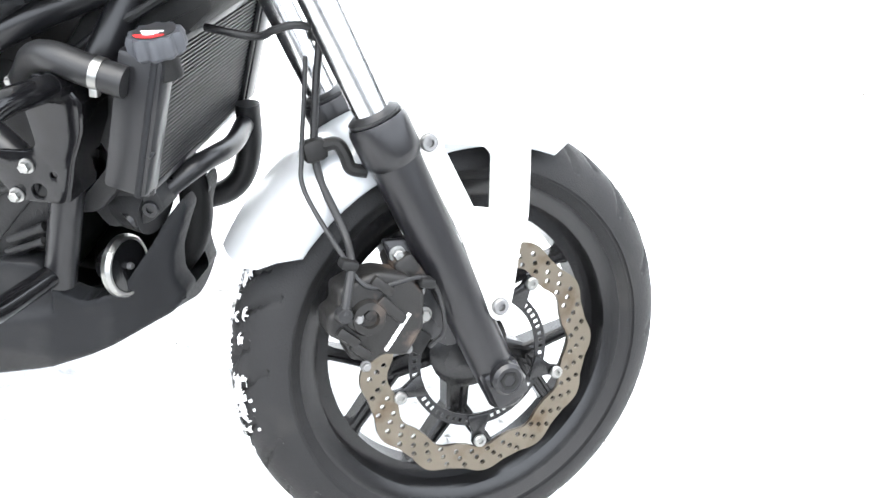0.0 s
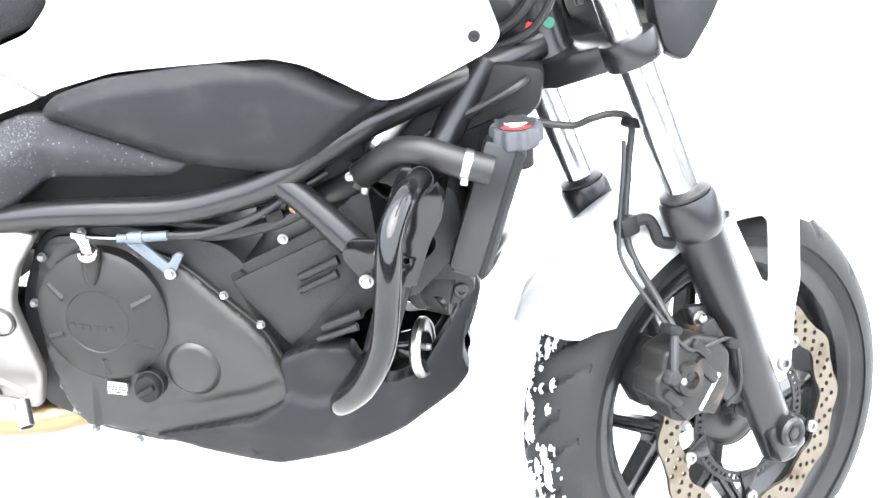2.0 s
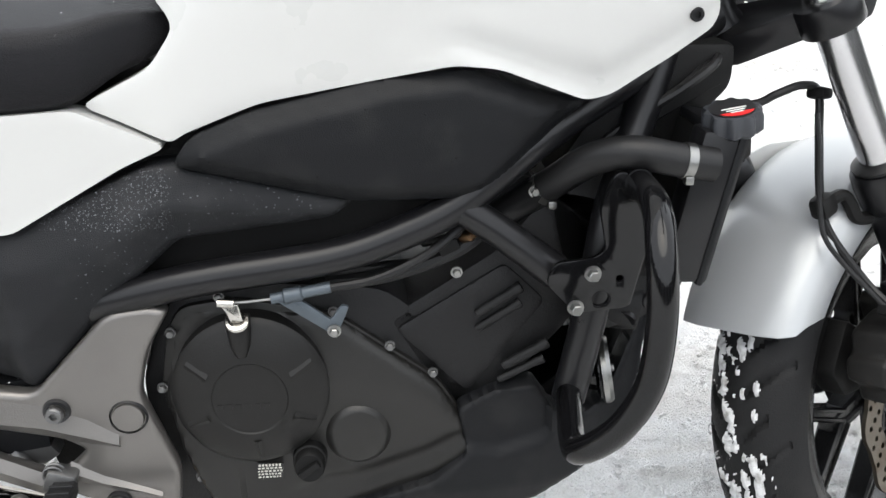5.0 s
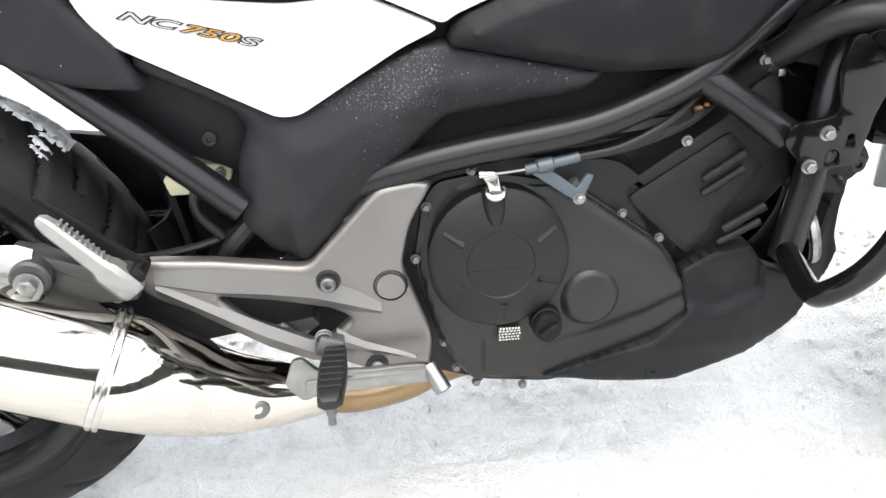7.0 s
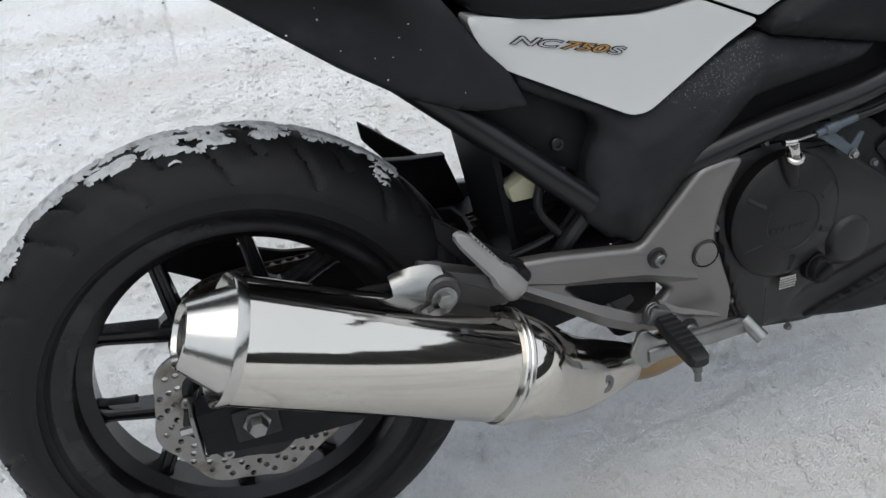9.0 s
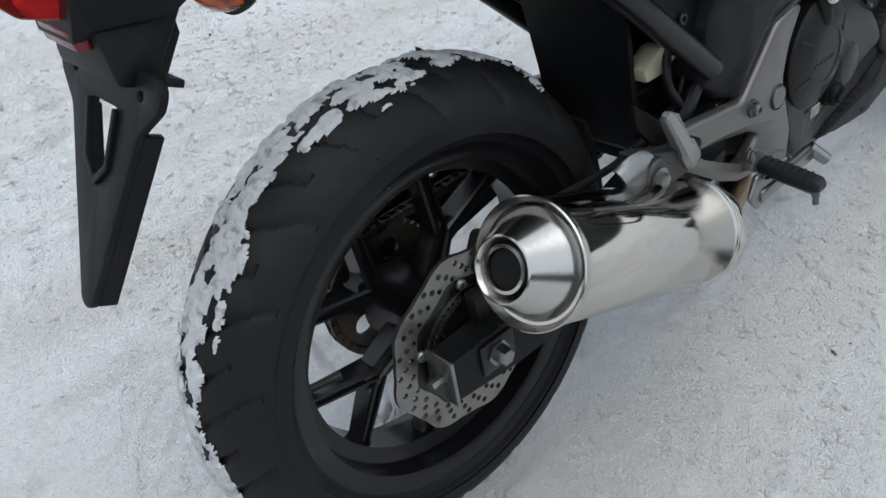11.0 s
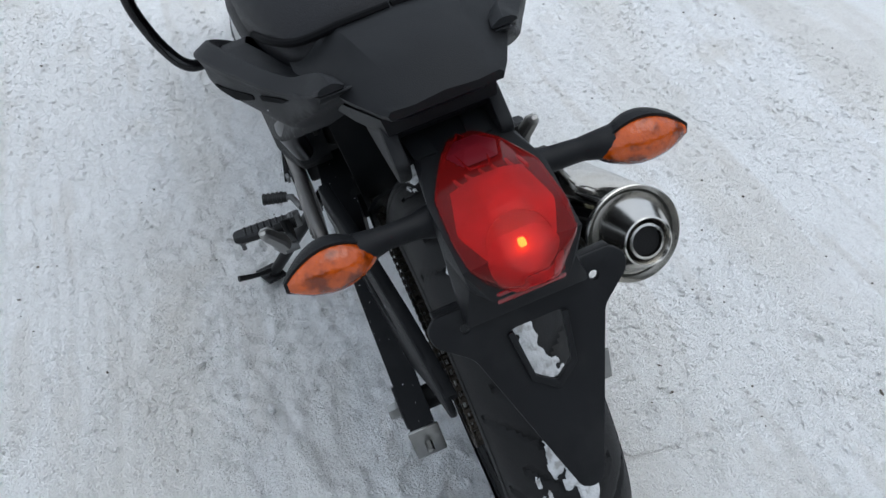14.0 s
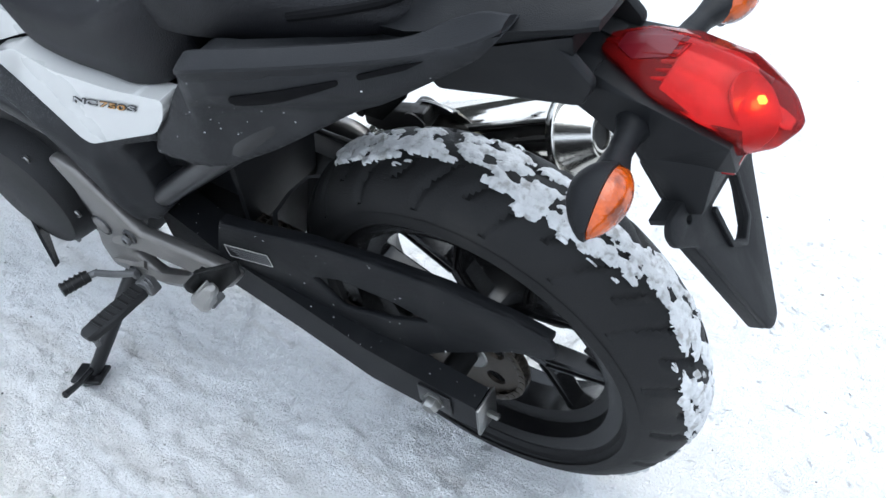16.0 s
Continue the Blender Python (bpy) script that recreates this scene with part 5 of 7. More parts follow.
both("weld_collar", lambda s: tube([(1.098, s * 0.176, 0.629), (1.097, s * 0.19, 0.632)], [0.018, 0.0145], 18, smooth=False), GLOSS, parent=bars)
for s in (-1, 1):
    bolts(hex_bolt(0.006, 0.008, 1.4), STEEL, hangers[(s + 1) // 2], [(1.060, s * 0.1835, 0.540, 0 if s < 0 else 180), (1.045, s * 0.1835, 0.504, 0 if s < 0 else 180)], "bright hexagon bolt with washer", name="plate_bolt")

# ---- footrests, pedals, stand ----
FOOT = rounded([(0.645, 0.501), (0.624, 0.505), (0.584, 0.499), (0.502, 0.412), (0.40, 0.428), (0.333, 0.434), (0.300, 0.424), (0.328, 0.388), (0.391, 0.357), (0.451, 0.324), (0.501, 0.300), (0.565, 0.267), (0.631, 0.259), (0.637, 0.31), (0.606, 0.405), (0.618, 0.454)], 0.012)
HOLE = rounded([(0.398, 0.384), (0.463, 0.372), (0.524, 0.357), (0.546, 0.342), (0.522, 0.319), (0.505, 0.311), (0.431, 0.347)], 0.008)


def foot_plate():
    """A cast plate with a bevelled front, thick ribs and a window."""
    base = prism(FOOT, -0.150, -0.128, 0.007, (HOLE,), 3)
    upper = [(0.337, 0.426, 0.410, 0.404), (0.395, 0.423, 0.394, 0.389), (0.455, 0.415, 0.386, 0.378), (0.505, 0.404, 0.377, 0.366), (0.545, 0.386, 0.364, 0.352), (0.580, 0.362, 0.352, 0.345)]
    lower = [(0.337, 0.410, 0.403, 0.392), (0.394, 0.377, 0.366, 0.353), (0.448, 0.345, 0.331, 0.315), (0.495, 0.320, 0.307, 0.292), (0.527, 0.315, 0.300, 0.286)]
    brace = [(0.527, 0.332, 0.320, 0.305), (0.559, 0.312, 0.304, 0.295), (0.590, 0.299, 0.294, 0.287), (0.616, 0.287, 0.284, 0.281)]
    ribs = [loft([[(x, -0.1493, a), (x, -0.1493 - d, b), (x, -0.1493, c), (x, -0.143, b)] for x, a, b, c in rows]) for rows, d in ((upper, 0.006), (lower, 0.006), (brace, 0.005))]
    return join(base, *ribs)


plates = both("footrest_plate", sided(foot_plate), ALU, "grey cast aluminium footrest plate", flat=40)
plates[1].data.transform(Matrix.Translation((0, 0.024, -0.011)))
for n, s in enumerate((-1, 1)):
    t, dy, dz = (0, 0, 0) if s < 0 else (180, 0.024, -0.011)
    bolts(socket_bolt(0.0088, 0.006), DULL, plates[n], [(0.523, s * (0.157 + dy), 0.394 + dz, t), (0.570, s * (0.153 + dy), 0.277 + dz, t)], "steel socket bolt")
    # raised black rings paint the shade of the grooves round bolts and plug
    for x, y, z in ((0.523, 0.1505, 0.394), (0.570, 0.1505, 0.277)):
        part("bolt_shade_ring", turned([(0.0085, 0), (0.0092, 0.0040), (0.0128, 0.0045), (0.0142, 0)], (x, s * (y - 0.001 + dy), z + dz), (x, s * 0.4, z + dz), 28), BLACK_INK, plates[n], "raised black ring painting the recess shade round the bolt")
    part("plug_rim", turned([(0.017, 0), (0.0185, 0.0035), (0.020, 0)], (0.592, s * (0.149 + dy), 0.382 + dz), (0.592, s * 0.4, 0.382 + dz), 32), BLACK_INK, plates[n], "raised black ring painting the gap's shade round the plug")
    part("round_plug", turned([(0.0001, 0.0045), (0.0155, 0.004), (0.017, 0.0)], (0.592, s * (0.149 + dy), 0.382 + dz), (0.592, s * 0.4, 0.382 + dz), 32), ALU, plates[n])


def rider_peg(s):
    x0, ax, dz, root, near = (0.524, -0.006, -0.004, 0.312, 0.168) if s < 0 else (0.497, 0.010, 0.000, 0.312, 0.212)
    end = 0.258 if s < 0 else 0.312
    def at(t):
        return Vector((x0 + ax * t, s * (near + (end - near) * t), root + dz * t))
    peg = part("footrest", loft([[at(t) + Vector((x * (0.0125 + 0.003 * math.sin(3 * t)), 0, z * 0.0085)) for x, z in ((-1, -0.6), (-0.6, -1), (0.6, -1), (1, -0.6), (1, 0.6), (0.8, 1), (-0.8, 1), (-1, 0.6))] for t in np.linspace(0, 1, 9)] + [[at(1.06) + Vector((x * 0.009, 0, z * 0.005)) for x, z in ((-1, -0.6), (-0.6, -1), (0.6, -1), (1, -0.6), (1, 0.6), (0.8, 1), (-0.8, 1), (-1, 0.6))]]), HOSE, BIKE, "ribbed black rubber footrest")
    for k in range(7):
        p = at(0.1 + 0.12 * k) + Vector((0, 0, 0.009))
        part("rubber_rib", box((0.024, 0.004, 0.003), tuple(p), 0.001, (s * 18, 0, 0)), HOSE, peg)
    p = at(0.95) - Vector((0, 0, 0.006))
    part("peg_core", loft([[at(t) + Vector((x * 0.008, 0, -0.0085 + z * 0.004)) for x, z in ((-1, -1), (1, -1), (1, 1), (-1, 1))] for t in (0.0, 0.5, 0.97)]), ALU, peg, "bare aluminium core")
    part("feeler", turned([(0.0001, 0), (0.0055, 0), (0.0055, 0.012), (0.004, 0.014), (0.0045, 0.024), (0.0001, 0.026)], tuple(p), (p.x, p.y + s * 0.004, p.z - 0.05), 12), DULL, peg, "steel peg feeler")
    part("peg_clevis", box((0.030, 0.022, 0.026), (x0 - 0.006, s * (near - 0.010), root + 0.004), 0.004, (0, 20, 0)), DULL, peg)
    part("peg_spring", tube([(x0 - 0.012 + 0.009 * math.cos(a), s * (near - 0.012 + a * 0.0009), 0.326 + 0.009 * math.sin(a)) for a in np.linspace(0, 12, 40)], 0.0016, 6, n=1), DULL, peg)


rider_peg(-1)
rider_peg(1)
pedal = part("brake_pedal", join(prism(rounded([(0.476, 0.318), (0.488, 0.320), (0.504, 0.302), (0.56, 0.298), (0.62, 0.300), (0.636, 0.294), (0.630, 0.284), (0.56, 0.278), (0.500, 0.268), (0.484, 0.262), (0.465, 0.285)], 0.006), -0.190, -0.182, 0.002), box((0.150, 0.009, 0.019), (0.563, -0.190, 0.284), 0.003, (0, -2, 0))), STEEL, BIKE, "bright plated brake pedal")
part("pedal_tip", turned([(0.0001, 0), (0.0095, 0), (0.0095, 0.034), (0.0075, 0.034), (0.0070, 0.02), (0.0001, 0.02)], (0.628, -0.185, 0.294), (0.650, -0.215, 0.262), 18), STEEL, pedal)


def pillion_peg(s):
    """A folded-up pillion footrest: a slim cast bar with teeth on its upper edge, before a dark pointed blade."""
    out, dz = (0, 0) if s < 0 else (0.034, -0.012)
    def at(t):
        return Vector((0.322 - 0.066 * t, s * (0.186 + out + 0.016 * t), 0.424 + dz + 0.090 * t))
    d, up = Vector((-0.59, 0, 0.81)), Vector((0.81, 0, 0.59))
    rings = []
    for t, w, h in ((-0.06, 0.012, 0.010), (0.0, 0.0150, 0.0125), (0.28, 0.0145, 0.0125), (0.36, 0.0105, 0.0105), (0.9, 0.0085, 0.0085), (1.0, 0.0065, 0.007), (1.04, 0.003, 0.004)):
        rings.append([at(t) + up * (w * a) + Vector((0, s * h * b, 0)) for a, b in ((1, 0.6), (0.6, 1), (-0.6, 1), (-1, 0.6), (-1, -0.6), (-0.6, -1), (0.6, -1), (1, -0.6))])
    pp = part("pillion_peg", loft(rings), PEG, BIKE, "folded cast aluminium pillion footrest")
    lo, hi = sorted((s * (0.164 + out), s * (0.172 + out)))
    part("peg_backing", prism(rounded([(0.238, 0.528), (0.241, 0.498), (0.294, 0.432), (0.330, 0.430), (0.342, 0.446), (0.330, 0.452)], 0.004), lo, hi, 0.002), GRIME, pp, "dark pointed blade behind the footrest")
    for k in range(10):
        p = at(0.36 + 0.058 * k) + up * 0.0105
        part("peg_tooth", box((0.0032, 0.013, 0.0030), tuple(p), 0.0008, (0, -54, 0)), PEG, pp)
    part("peg_pivot", turned([(0.0001, 0), (0.009, 0), (0.009, 0.034), (0.0055, 0.036), (0.0001, 0.036)], (0.331, s * (0.158 + out), 0.440), (0.331, s * 0.4, 0.440), 14), GRIME, pp)
    part("peg_spring", turned([(0.0001, 0), (0.008, 0), (0.008, 0.022), (0.0001, 0.022)], (0.306, s * (0.166 + out), 0.416), (0.306, s * 0.4, 0.416), 12), DULL, pp)


pillion_peg(-1)
pillion_peg(1)
stand = part("side_stand", tube([(0.598, 0.140, 0.262), (0.640, 0.300, 0.082)], [0.0135, 0.0115], 16, smooth=False), FRAME, BIKE, "black steel side stand, folded out")
part("stand_foot", join(box((0.055, 0.045, 0.008), (0.645, 0.306, 0.079), 0.003, (14, 0, 25)), tube([(0.640, 0.300, 0.092), (0.628, 0.335, 0.105), (0.618, 0.366, 0.122)], [0.006, 0.005, 0.0065], 10)), FRAME, stand, "flat foot with a lift tang")
part("stand_spring", tube([(0.582 + 0.005 * math.cos(a * 2.2), 0.140 + 0.0026 * a, 0.258 - 0.0031 * a + 0.005 * math.sin(a * 2.2)) for a in np.linspace(0, 18, 110)], 0.0014, 6, n=1), DULL, stand)
gear = part("gear_lever", join(tube([(0.545, 0.185, 0.292), (0.60, 0.192, 0.262), (0.650, 0.200, 0.243)], 0.006, 10), tube([(0.650, 0.198, 0.243), (0.662, 0.214, 0.240)], 0.006, 10, smooth=False)), DULL, BIKE, "steel gear lever")
part("lever_rubber", tube([(0.661, 0.210, 0.240), (0.673, 0.256, 0.245)], [0.0105, 0.0105], 12, smooth=False), HOSE, gear, "ribbed black rubber")
for k in range(5):
    part("rubber_rib", tube([(0.6635 + 0.0022 * k, 0.218 + 0.0085 * k, 0.241 + 0.001 * k), (0.6645 + 0.0022 * k, 0.221 + 0.0085 * k, 0.2414 + 0.001 * k)], 0.0122, 12, smooth=False), HOSE, gear)
part("gear_rod", tube([(0.55, 0.170, 0.300), (0.60, 0.150, 0.37)], 0.004, 8, smooth=False), DULL, gear)
left = part("generator_cover", mirrored(dome(0.80, 0.335, 0.118, 0.112, [(1.05, -0.12), (1.0, -0.162), (0.93, -0.176), (0.6, -0.184), (0.001, -0.186)])), ENGINE, BIKE, "black generator cover")
part("sprocket_cover", mirrored(prism(rounded([(0.60, 0.29), (0.66, 0.28), (0.68, 0.36), (0.66, 0.45), (0.60, 0.44), (0.575, 0.36)], 0.02), -0.150, -0.10, 0.006)), ENGINE, BIKE)
bolts(socket_bolt(0.008, 0.005), STEEL, left, [(0.80 + 0.116 * math.cos(a), 0.160, 0.335 + 0.110 * math.sin(a), 180) for a in np.arange(6) * math.pi / 3])

# ---- exhaust ----
MUF0, MUF1 = Vector((-0.042, -0.2305, 0.4955)), Vector((0.296, -0.207, 0.3385))
muffler = part("muffler", turned([(0.064, 0.048), (0.0655, 0.048), (0.0655, 0.362), (0.064, 0.364)], MUF0, MUF1, 96), MUFFLER, BIKE, "polished stainless steel muffler", flat=60)
part("end_cap", turned([(0.0650, 0.054), (0.0662, 0.050), (0.0674, 0.044), (0.0676, 0.041), (0.0662, 0.040), (0.0625, 0.046), (0.0585, 0.050), (0.0545, 0.044), (0.0360, 0.006), (0.0335, 0.001), (0.0315, 0.0), (0.0295, 0.003), (0.0245, 0.016), (0.0240, 0.004), (0.0205, 0.0035), (0.0198, 0.05)], MUF0, MUF1, 96), BRUSHED, muffler, "flared polished end cap", flat=25)
part("tail_pipe", turned([(0.0199, 0.008), (0.0192, 0.008), (0.0188, 0.055), (0.0001, 0.055)], MUF0, MUF1, 48), GRIME, muffler, "sooty outlet pipe")
part("band", turned([(0.0645, 0.356), (0.0672, 0.357), (0.0682, 0.359), (0.0682, 0.3625), (0.0672, 0.364), (0.0682, 0.3655), (0.0682, 0.369), (0.0672, 0.371), (0.0630, 0.3715)], MUF0, MUF1, 96), BRUSHED, muffler, "polished clamp band", flat=25)
AXIS = (MUF1 - MUF0).normalized()
J0, J1 = MUF0 + AXIS * 0.370, Vector((0.498, -0.108, 0.218))
JM = Vector((0.390, -0.156, 0.264))
part("link_cone", tube([J0 - AXIS * 0.012, J0 + AXIS * 0.012, J0.lerp(JM, 0.5) + Vector((0, 0, -0.002)), JM, JM.lerp(J1, 0.55) + Vector((0, 0, -0.002)), J1], [0.0638, 0.0632, 0.0600, 0.0515, 0.0400, 0.0290], 48), MUFFLER, muffler, "polished tapering heat shield", flat=60)
bolts(socket_bolt(0.012, 0.005), DULL, muffler, [(0.432, -0.184, 0.2545, 20)], "dark heat shield screw", name="shield_screw")
part("link_pipe", tube([(0.484, -0.114, 0.224), (0.54, -0.100, 0.208), (0.60, -0.080, 0.206), (0.66, -0.05, 0.209), (0.80, -0.02, 0.212), (0.92, -0.02, 0.226)], [0.026, 0.027, 0.028, 0.027, 0.025, 0.024], 20), PIPE, muffler, "heat-tinted exhaust link pipe")
arm = part("muffler_hanger", prism(rounded([(0.212, 0.482), (0.285, 0.455), (0.330, 0.448), (0.330, 0.410), (0.285, 0.410), (0.235, 0.425), (0.212, 0.445)], 0.008), -0.192, -0.165, 0.005), ALU_DARK, BIKE, "dark grey cast muffler hanger arm")
part("hanger_boss", turned([(0.0001, 0.046), (0.018, 0.046), (0.0205, 0.043), (0.0205, 0.0), (0.0001, 0.0)], (0.232, -0.163, 0.452), (0.232, -0.4, 0.452), 28), ALU_DARK, arm)
tab_rows = ((0.177, 0.480, 0.453), (0.184, 0.4825, 0.446), (0.202, 0.4855, 0.436), (0.222, 0.484, 0.436), (0.236, 0.478, 0.446))
part("hanger_tab", loft([[(x, y, lo + (hi - lo) * k) for k, y in ((1, -0.190), (0.82, -0.199), (0.55, -0.2055), (0.25, -0.2065), (0, -0.203), (0, -0.199), (0.25, -0.2025), (0.55, -0.2015), (0.8, -0.195), (0.97, -0.187))] for x, hi, lo in tab_rows]), STEEL, muffler, "polished curved hanger tab", flat=50)
bolts(hex_bolt(0.0095, 0.008, 1.55), STEEL, arm, [(0.231, -0.2095, 0.448)], "plated hanger bolt", name="hanger_bolt")

# ---- swingarm, chain, shock ----
def swing_arm():
    return loft([[(x, -y0, z0), (x, -y0, z1), (x, -y1, z1), (x, -y1, z0)] for x, y0, y1, z0, z1 in ((0.50, 0.07, 0.125, 0.335, 0.42), (0.38, 0.085, 0.138, 0.325, 0.402), (0.25, 0.098, 0.143, 0.306, 0.380), (0.12, 0.106, 0.145, 0.272, 0.348), (0.04, 0.108, 0.145, 0.272, 0.342), (-0.055, 0.110, 0.145, 0.284, 0.340))])


arms = both("swingarm", sided(swing_arm), PLASTIC, "satin black box-section swingarm", flat=30)
for n, s in enumerate((-1, 1)):
    part("adjuster_plate", box((0.005, 0.044, 0.064), (-0.060, s * 0.128, 0.312), 0.002), STEEL, arms[n], "bare steel chain adjuster plate")
    part("adjuster_bolt", turned([(0.0001, 0), (0.0055, 0), (0.0055, 0.018), (0.0001, 0.02)], (-0.060, s * 0.128, 0.312), (-0.1, s * 0.128, 0.312), 6), STEEL, arms[n])
    part("axle_washer", prism(rounded([(-0.018, 0.292), (0.034, 0.292), (0.034, 0.334), (-0.018, 0.334)], 0.004), s * 0.145, s * 0.149, 0.001), FRAME, arms[n])
    part("axle_nut", turned([(0.0001, 0.016), (0.010, 0.016), (0.0125, 0.012), (0.0125, 0.002), (0.0165, 0.002), (0.0165, 0), (0.0001, 0)], (0.008, s * 0.149, 0.313), (0.008, s * 0.3, 0.313), 6), STEEL, arms[n], "plated axle nut")
# added dark block that hides the snow seen through the footrest plate
part("plate_window_filler", prism(rounded([(0.478, 0.370), (0.57, 0.37), (0.57, 0.235), (0.508, 0.232), (0.480, 0.275)], 0.01), -0.072, -0.02, 0.006), GRIME, BIKE, "dark filler block behind the footrest plate window")
part("swingarm_bridge", box((0.10, 0.20, 0.06), (0.43, 0, 0.375), 0.01), GRIME, BIKE)
GUARD = rounded([(0.342, 0.48), (0.289, 0.486), (0.2, 0.503), (0.097, 0.51), (0.002, 0.508), (-0.084, 0.493), (-0.13, 0.479), (-0.14, 0.463), (-0.137, 0.442), (-0.082, 0.426), (0.02, 0.36), (0.094, 0.295), (0.14, 0.316), (0.202, 0.32), (0.24, 0.368), (0.32, 0.383), (0.373, 0.391)], 0.008)
GWIN = rounded([(0.204, 0.43), (0.16, 0.446), (0.084, 0.441), (0.031, 0.425), (0.092, 0.398), (0.165, 0.383)], 0.006)
guard_shape = join(prism(GUARD, -0.005, 0.005, 0.004, (GWIN,), 2), prism([(0.342, 0.48), (0.289, 0.486), (0.2, 0.503), (0.097, 0.51), (0.002, 0.508), (-0.084, 0.493), (-0.13, 0.479), (-0.13, 0.471), (-0.084, 0.485), (0.002, 0.5), (0.097, 0.502), (0.2, 0.495), (0.289, 0.478), (0.342, 0.472)], -0.014, 0.002, 0.001))
for v in guard_shape.verts:
    v.co.y += 0.108 + (v.co.x - 0.033) * 0.104 - 0.005
guard = part("chain_guard", guard_shape, PLASTIC, BIKE, "black plastic chain guard")
LABEL = Matrix.Translation((0.306, 0.1375, 0.4285)) @ pose(0, 0, 0, 0, 9, 0) @ Matrix.Rotation(radians(5.9), 4, "Z")
part("guard_label", box((0.076, 0.0008, 0.024), (0, 0, 0), 0), BLACK_INK, guard, "black warning label with fine print", at=LABEL)
_r = random.Random(8)
for k in range(5):
    row, x = [], -0.035
    while x < 0.030 - 0.003 * k:
        wide = _r.uniform(0.002, 0.006)
        row.append(box((wide, 0.0006, 0.0016), (x + wide / 2, 0.0007, 0.0088 - 0.0042 * k), 0))
        x += wide + 0.0012
    part("label_line", join(*row), EMBLEM, guard, "row of fine pale print", at=LABEL)
for x, z, w, h in ((0, 0.0115, 0.076, 0.0007), (0, -0.0115, 0.076, 0.0007), (-0.0377, 0, 0.0007, 0.024), (0.0377, 0, 0.0007, 0.024)):
    part("label_line", box((w, 0.0006, h), (x, 0.0007, z), 0), PALE_PRINT, guard, at=LABEL)
teeth = []
for k in range(43 * 4):
    a = 2 * math.pi * k / (43 * 4)
    r = 0.088 + (0.0, 0.0045, 0.0045, 0.0)[k % 4]
    teeth.append((r * math.cos(a), r * math.sin(a)))
part("sprocket", prism(teeth, 0.066, 0.072, 0, [circle(0.055 * math.cos(a), 0.055 * math.sin(a), 0.015, 14) for a in np.arange(5) * 2 * math.pi / 5]), CHAIN, rear_wheel, "toothed rear sprocket", at=RW)
part("sprocket_hub", lathe([(0.0001, 0.074), (0.03, 0.074), (0.036, 0.068), (0.04, 0.05), (0.0001, 0.05)], 30), STEEL, rear_wheel, at=RW)
chain_path = [(0.010 + 0.0885 * math.cos(a), 0.312 + 0.0885 * math.sin(a)) for a in np.arange(radians(84), radians(276), 0.0159 / 0.0885)]
top_end, low_end = (0.56, 0.395), (0.56, 0.325)
for (ax, az), (bx, bz) in (((0.018, 0.4005), top_end), ((0.020, 0.2240), low_end)):
    nlink = int(math.hypot(bx - ax, bz - az) / 0.0159)
    chain_path += [(ax + (bx - ax) * k / nlink, az + (bz - az) * k / nlink) for k in range(nlink)]
chain = part("chain", tube([(0.03, 0.060, 0.400), (0.56, 0.060, 0.395)], 0.003, 6, smooth=False), CHAIN, BIKE, "oily drive chain")
first = part("link", join(box((0.019, 0.0022, 0.011), (0, -0.007, 0), 0.002), box((0.019, 0.0022, 0.011), (0, 0.007, 0), 0.002), lathe([(0.0001, -0.009), (0.0045, -0.009), (0.0045, 0.009), (0.0001, 0.009)], 8, (0.006, 0, 0))), CHAIN, chain)
poses = []
for k, (x, z) in enumerate(chain_path):
    a = math.degrees(math.atan2(z - 0.312, x - 0.010)) if x < 0.018 else (90 if z > 0.32 else -90)
    poses.append(pose(x, 0.060, z, 0, -(a - 90) if x < 0.018 else 0, 0))
first.matrix_basis = poses[0]
repeat(first, poses[1:])
both("axle_carrier", lambda s: turned([(0.0001, 0), (0.018, 0), (0.018, 0.06), (0.0001, 0.06)], (0.010, s * 0.05, 0.312), (0.010, s * 0.2, 0.312), 20), GRIME)
part("rear_caliper", join(box((0.085, 0.034, 0.05), (0.075, -0.098, 0.395), 0.008, (0, 28, 0)), box((0.05, 0.02, 0.04), (0.03, -0.115, 0.36), 0.006)), CALIPER, BIKE, "dark rear brake caliper")
part("rear_brake_hose", tube([(0.10, -0.105, 0.415), (0.16, -0.118, 0.43), (0.28, -0.115, 0.42), (0.42, -0.10, 0.44), (0.46, -0.09, 0.52)], 0.005, 8), HOSE, BIKE)
part("hugger", loft([[(0.010 + r * math.cos(a), y, 0.312 + r * math.sin(a)) for r, y in ((0.322, -0.040), (0.340, -0.020), (0.343, 0.02), (0.338, 0.060), (0.320, 0.080), (0.315, 0.076), (0.333, 0.056), (0.338, 0.02), (0.335, -0.018), (0.317, -0.036))] for a in np.linspace(radians(20), radians(0), 8)]), PLASTIC, BIKE, "black plastic inner mudguard")
part("shock", join(turned([(0.0001, 0), (0.026, 0), (0.026, 0.20), (0.0001, 0.20)], (0.40, -0.02, 0.38), (0.46, 0, 0.62), 16), tube([(0.405 + 0.0042 * a * 0.25 + 0.034 * math.cos(a), -0.02 + 0.034 * math.sin(a), 0.40 + 0.0042 * a) for a in np.linspace(0, 44, 220)], 0.006, 6, n=1)), GRIME, BIKE, "dark rear shock with coil spring")
# added black block that fills the bright gap behind the shock
part("shock_filler", prism(rounded([(0.350, 0.545), (0.362, 0.470), (0.372, 0.375), (0.43, 0.360), (0.50, 0.40), (0.50, 0.55), (0.42, 0.58)], 0.008), -0.052, 0.045, 0.006), PLASTIC, BIKE, "black filler block behind the shock")
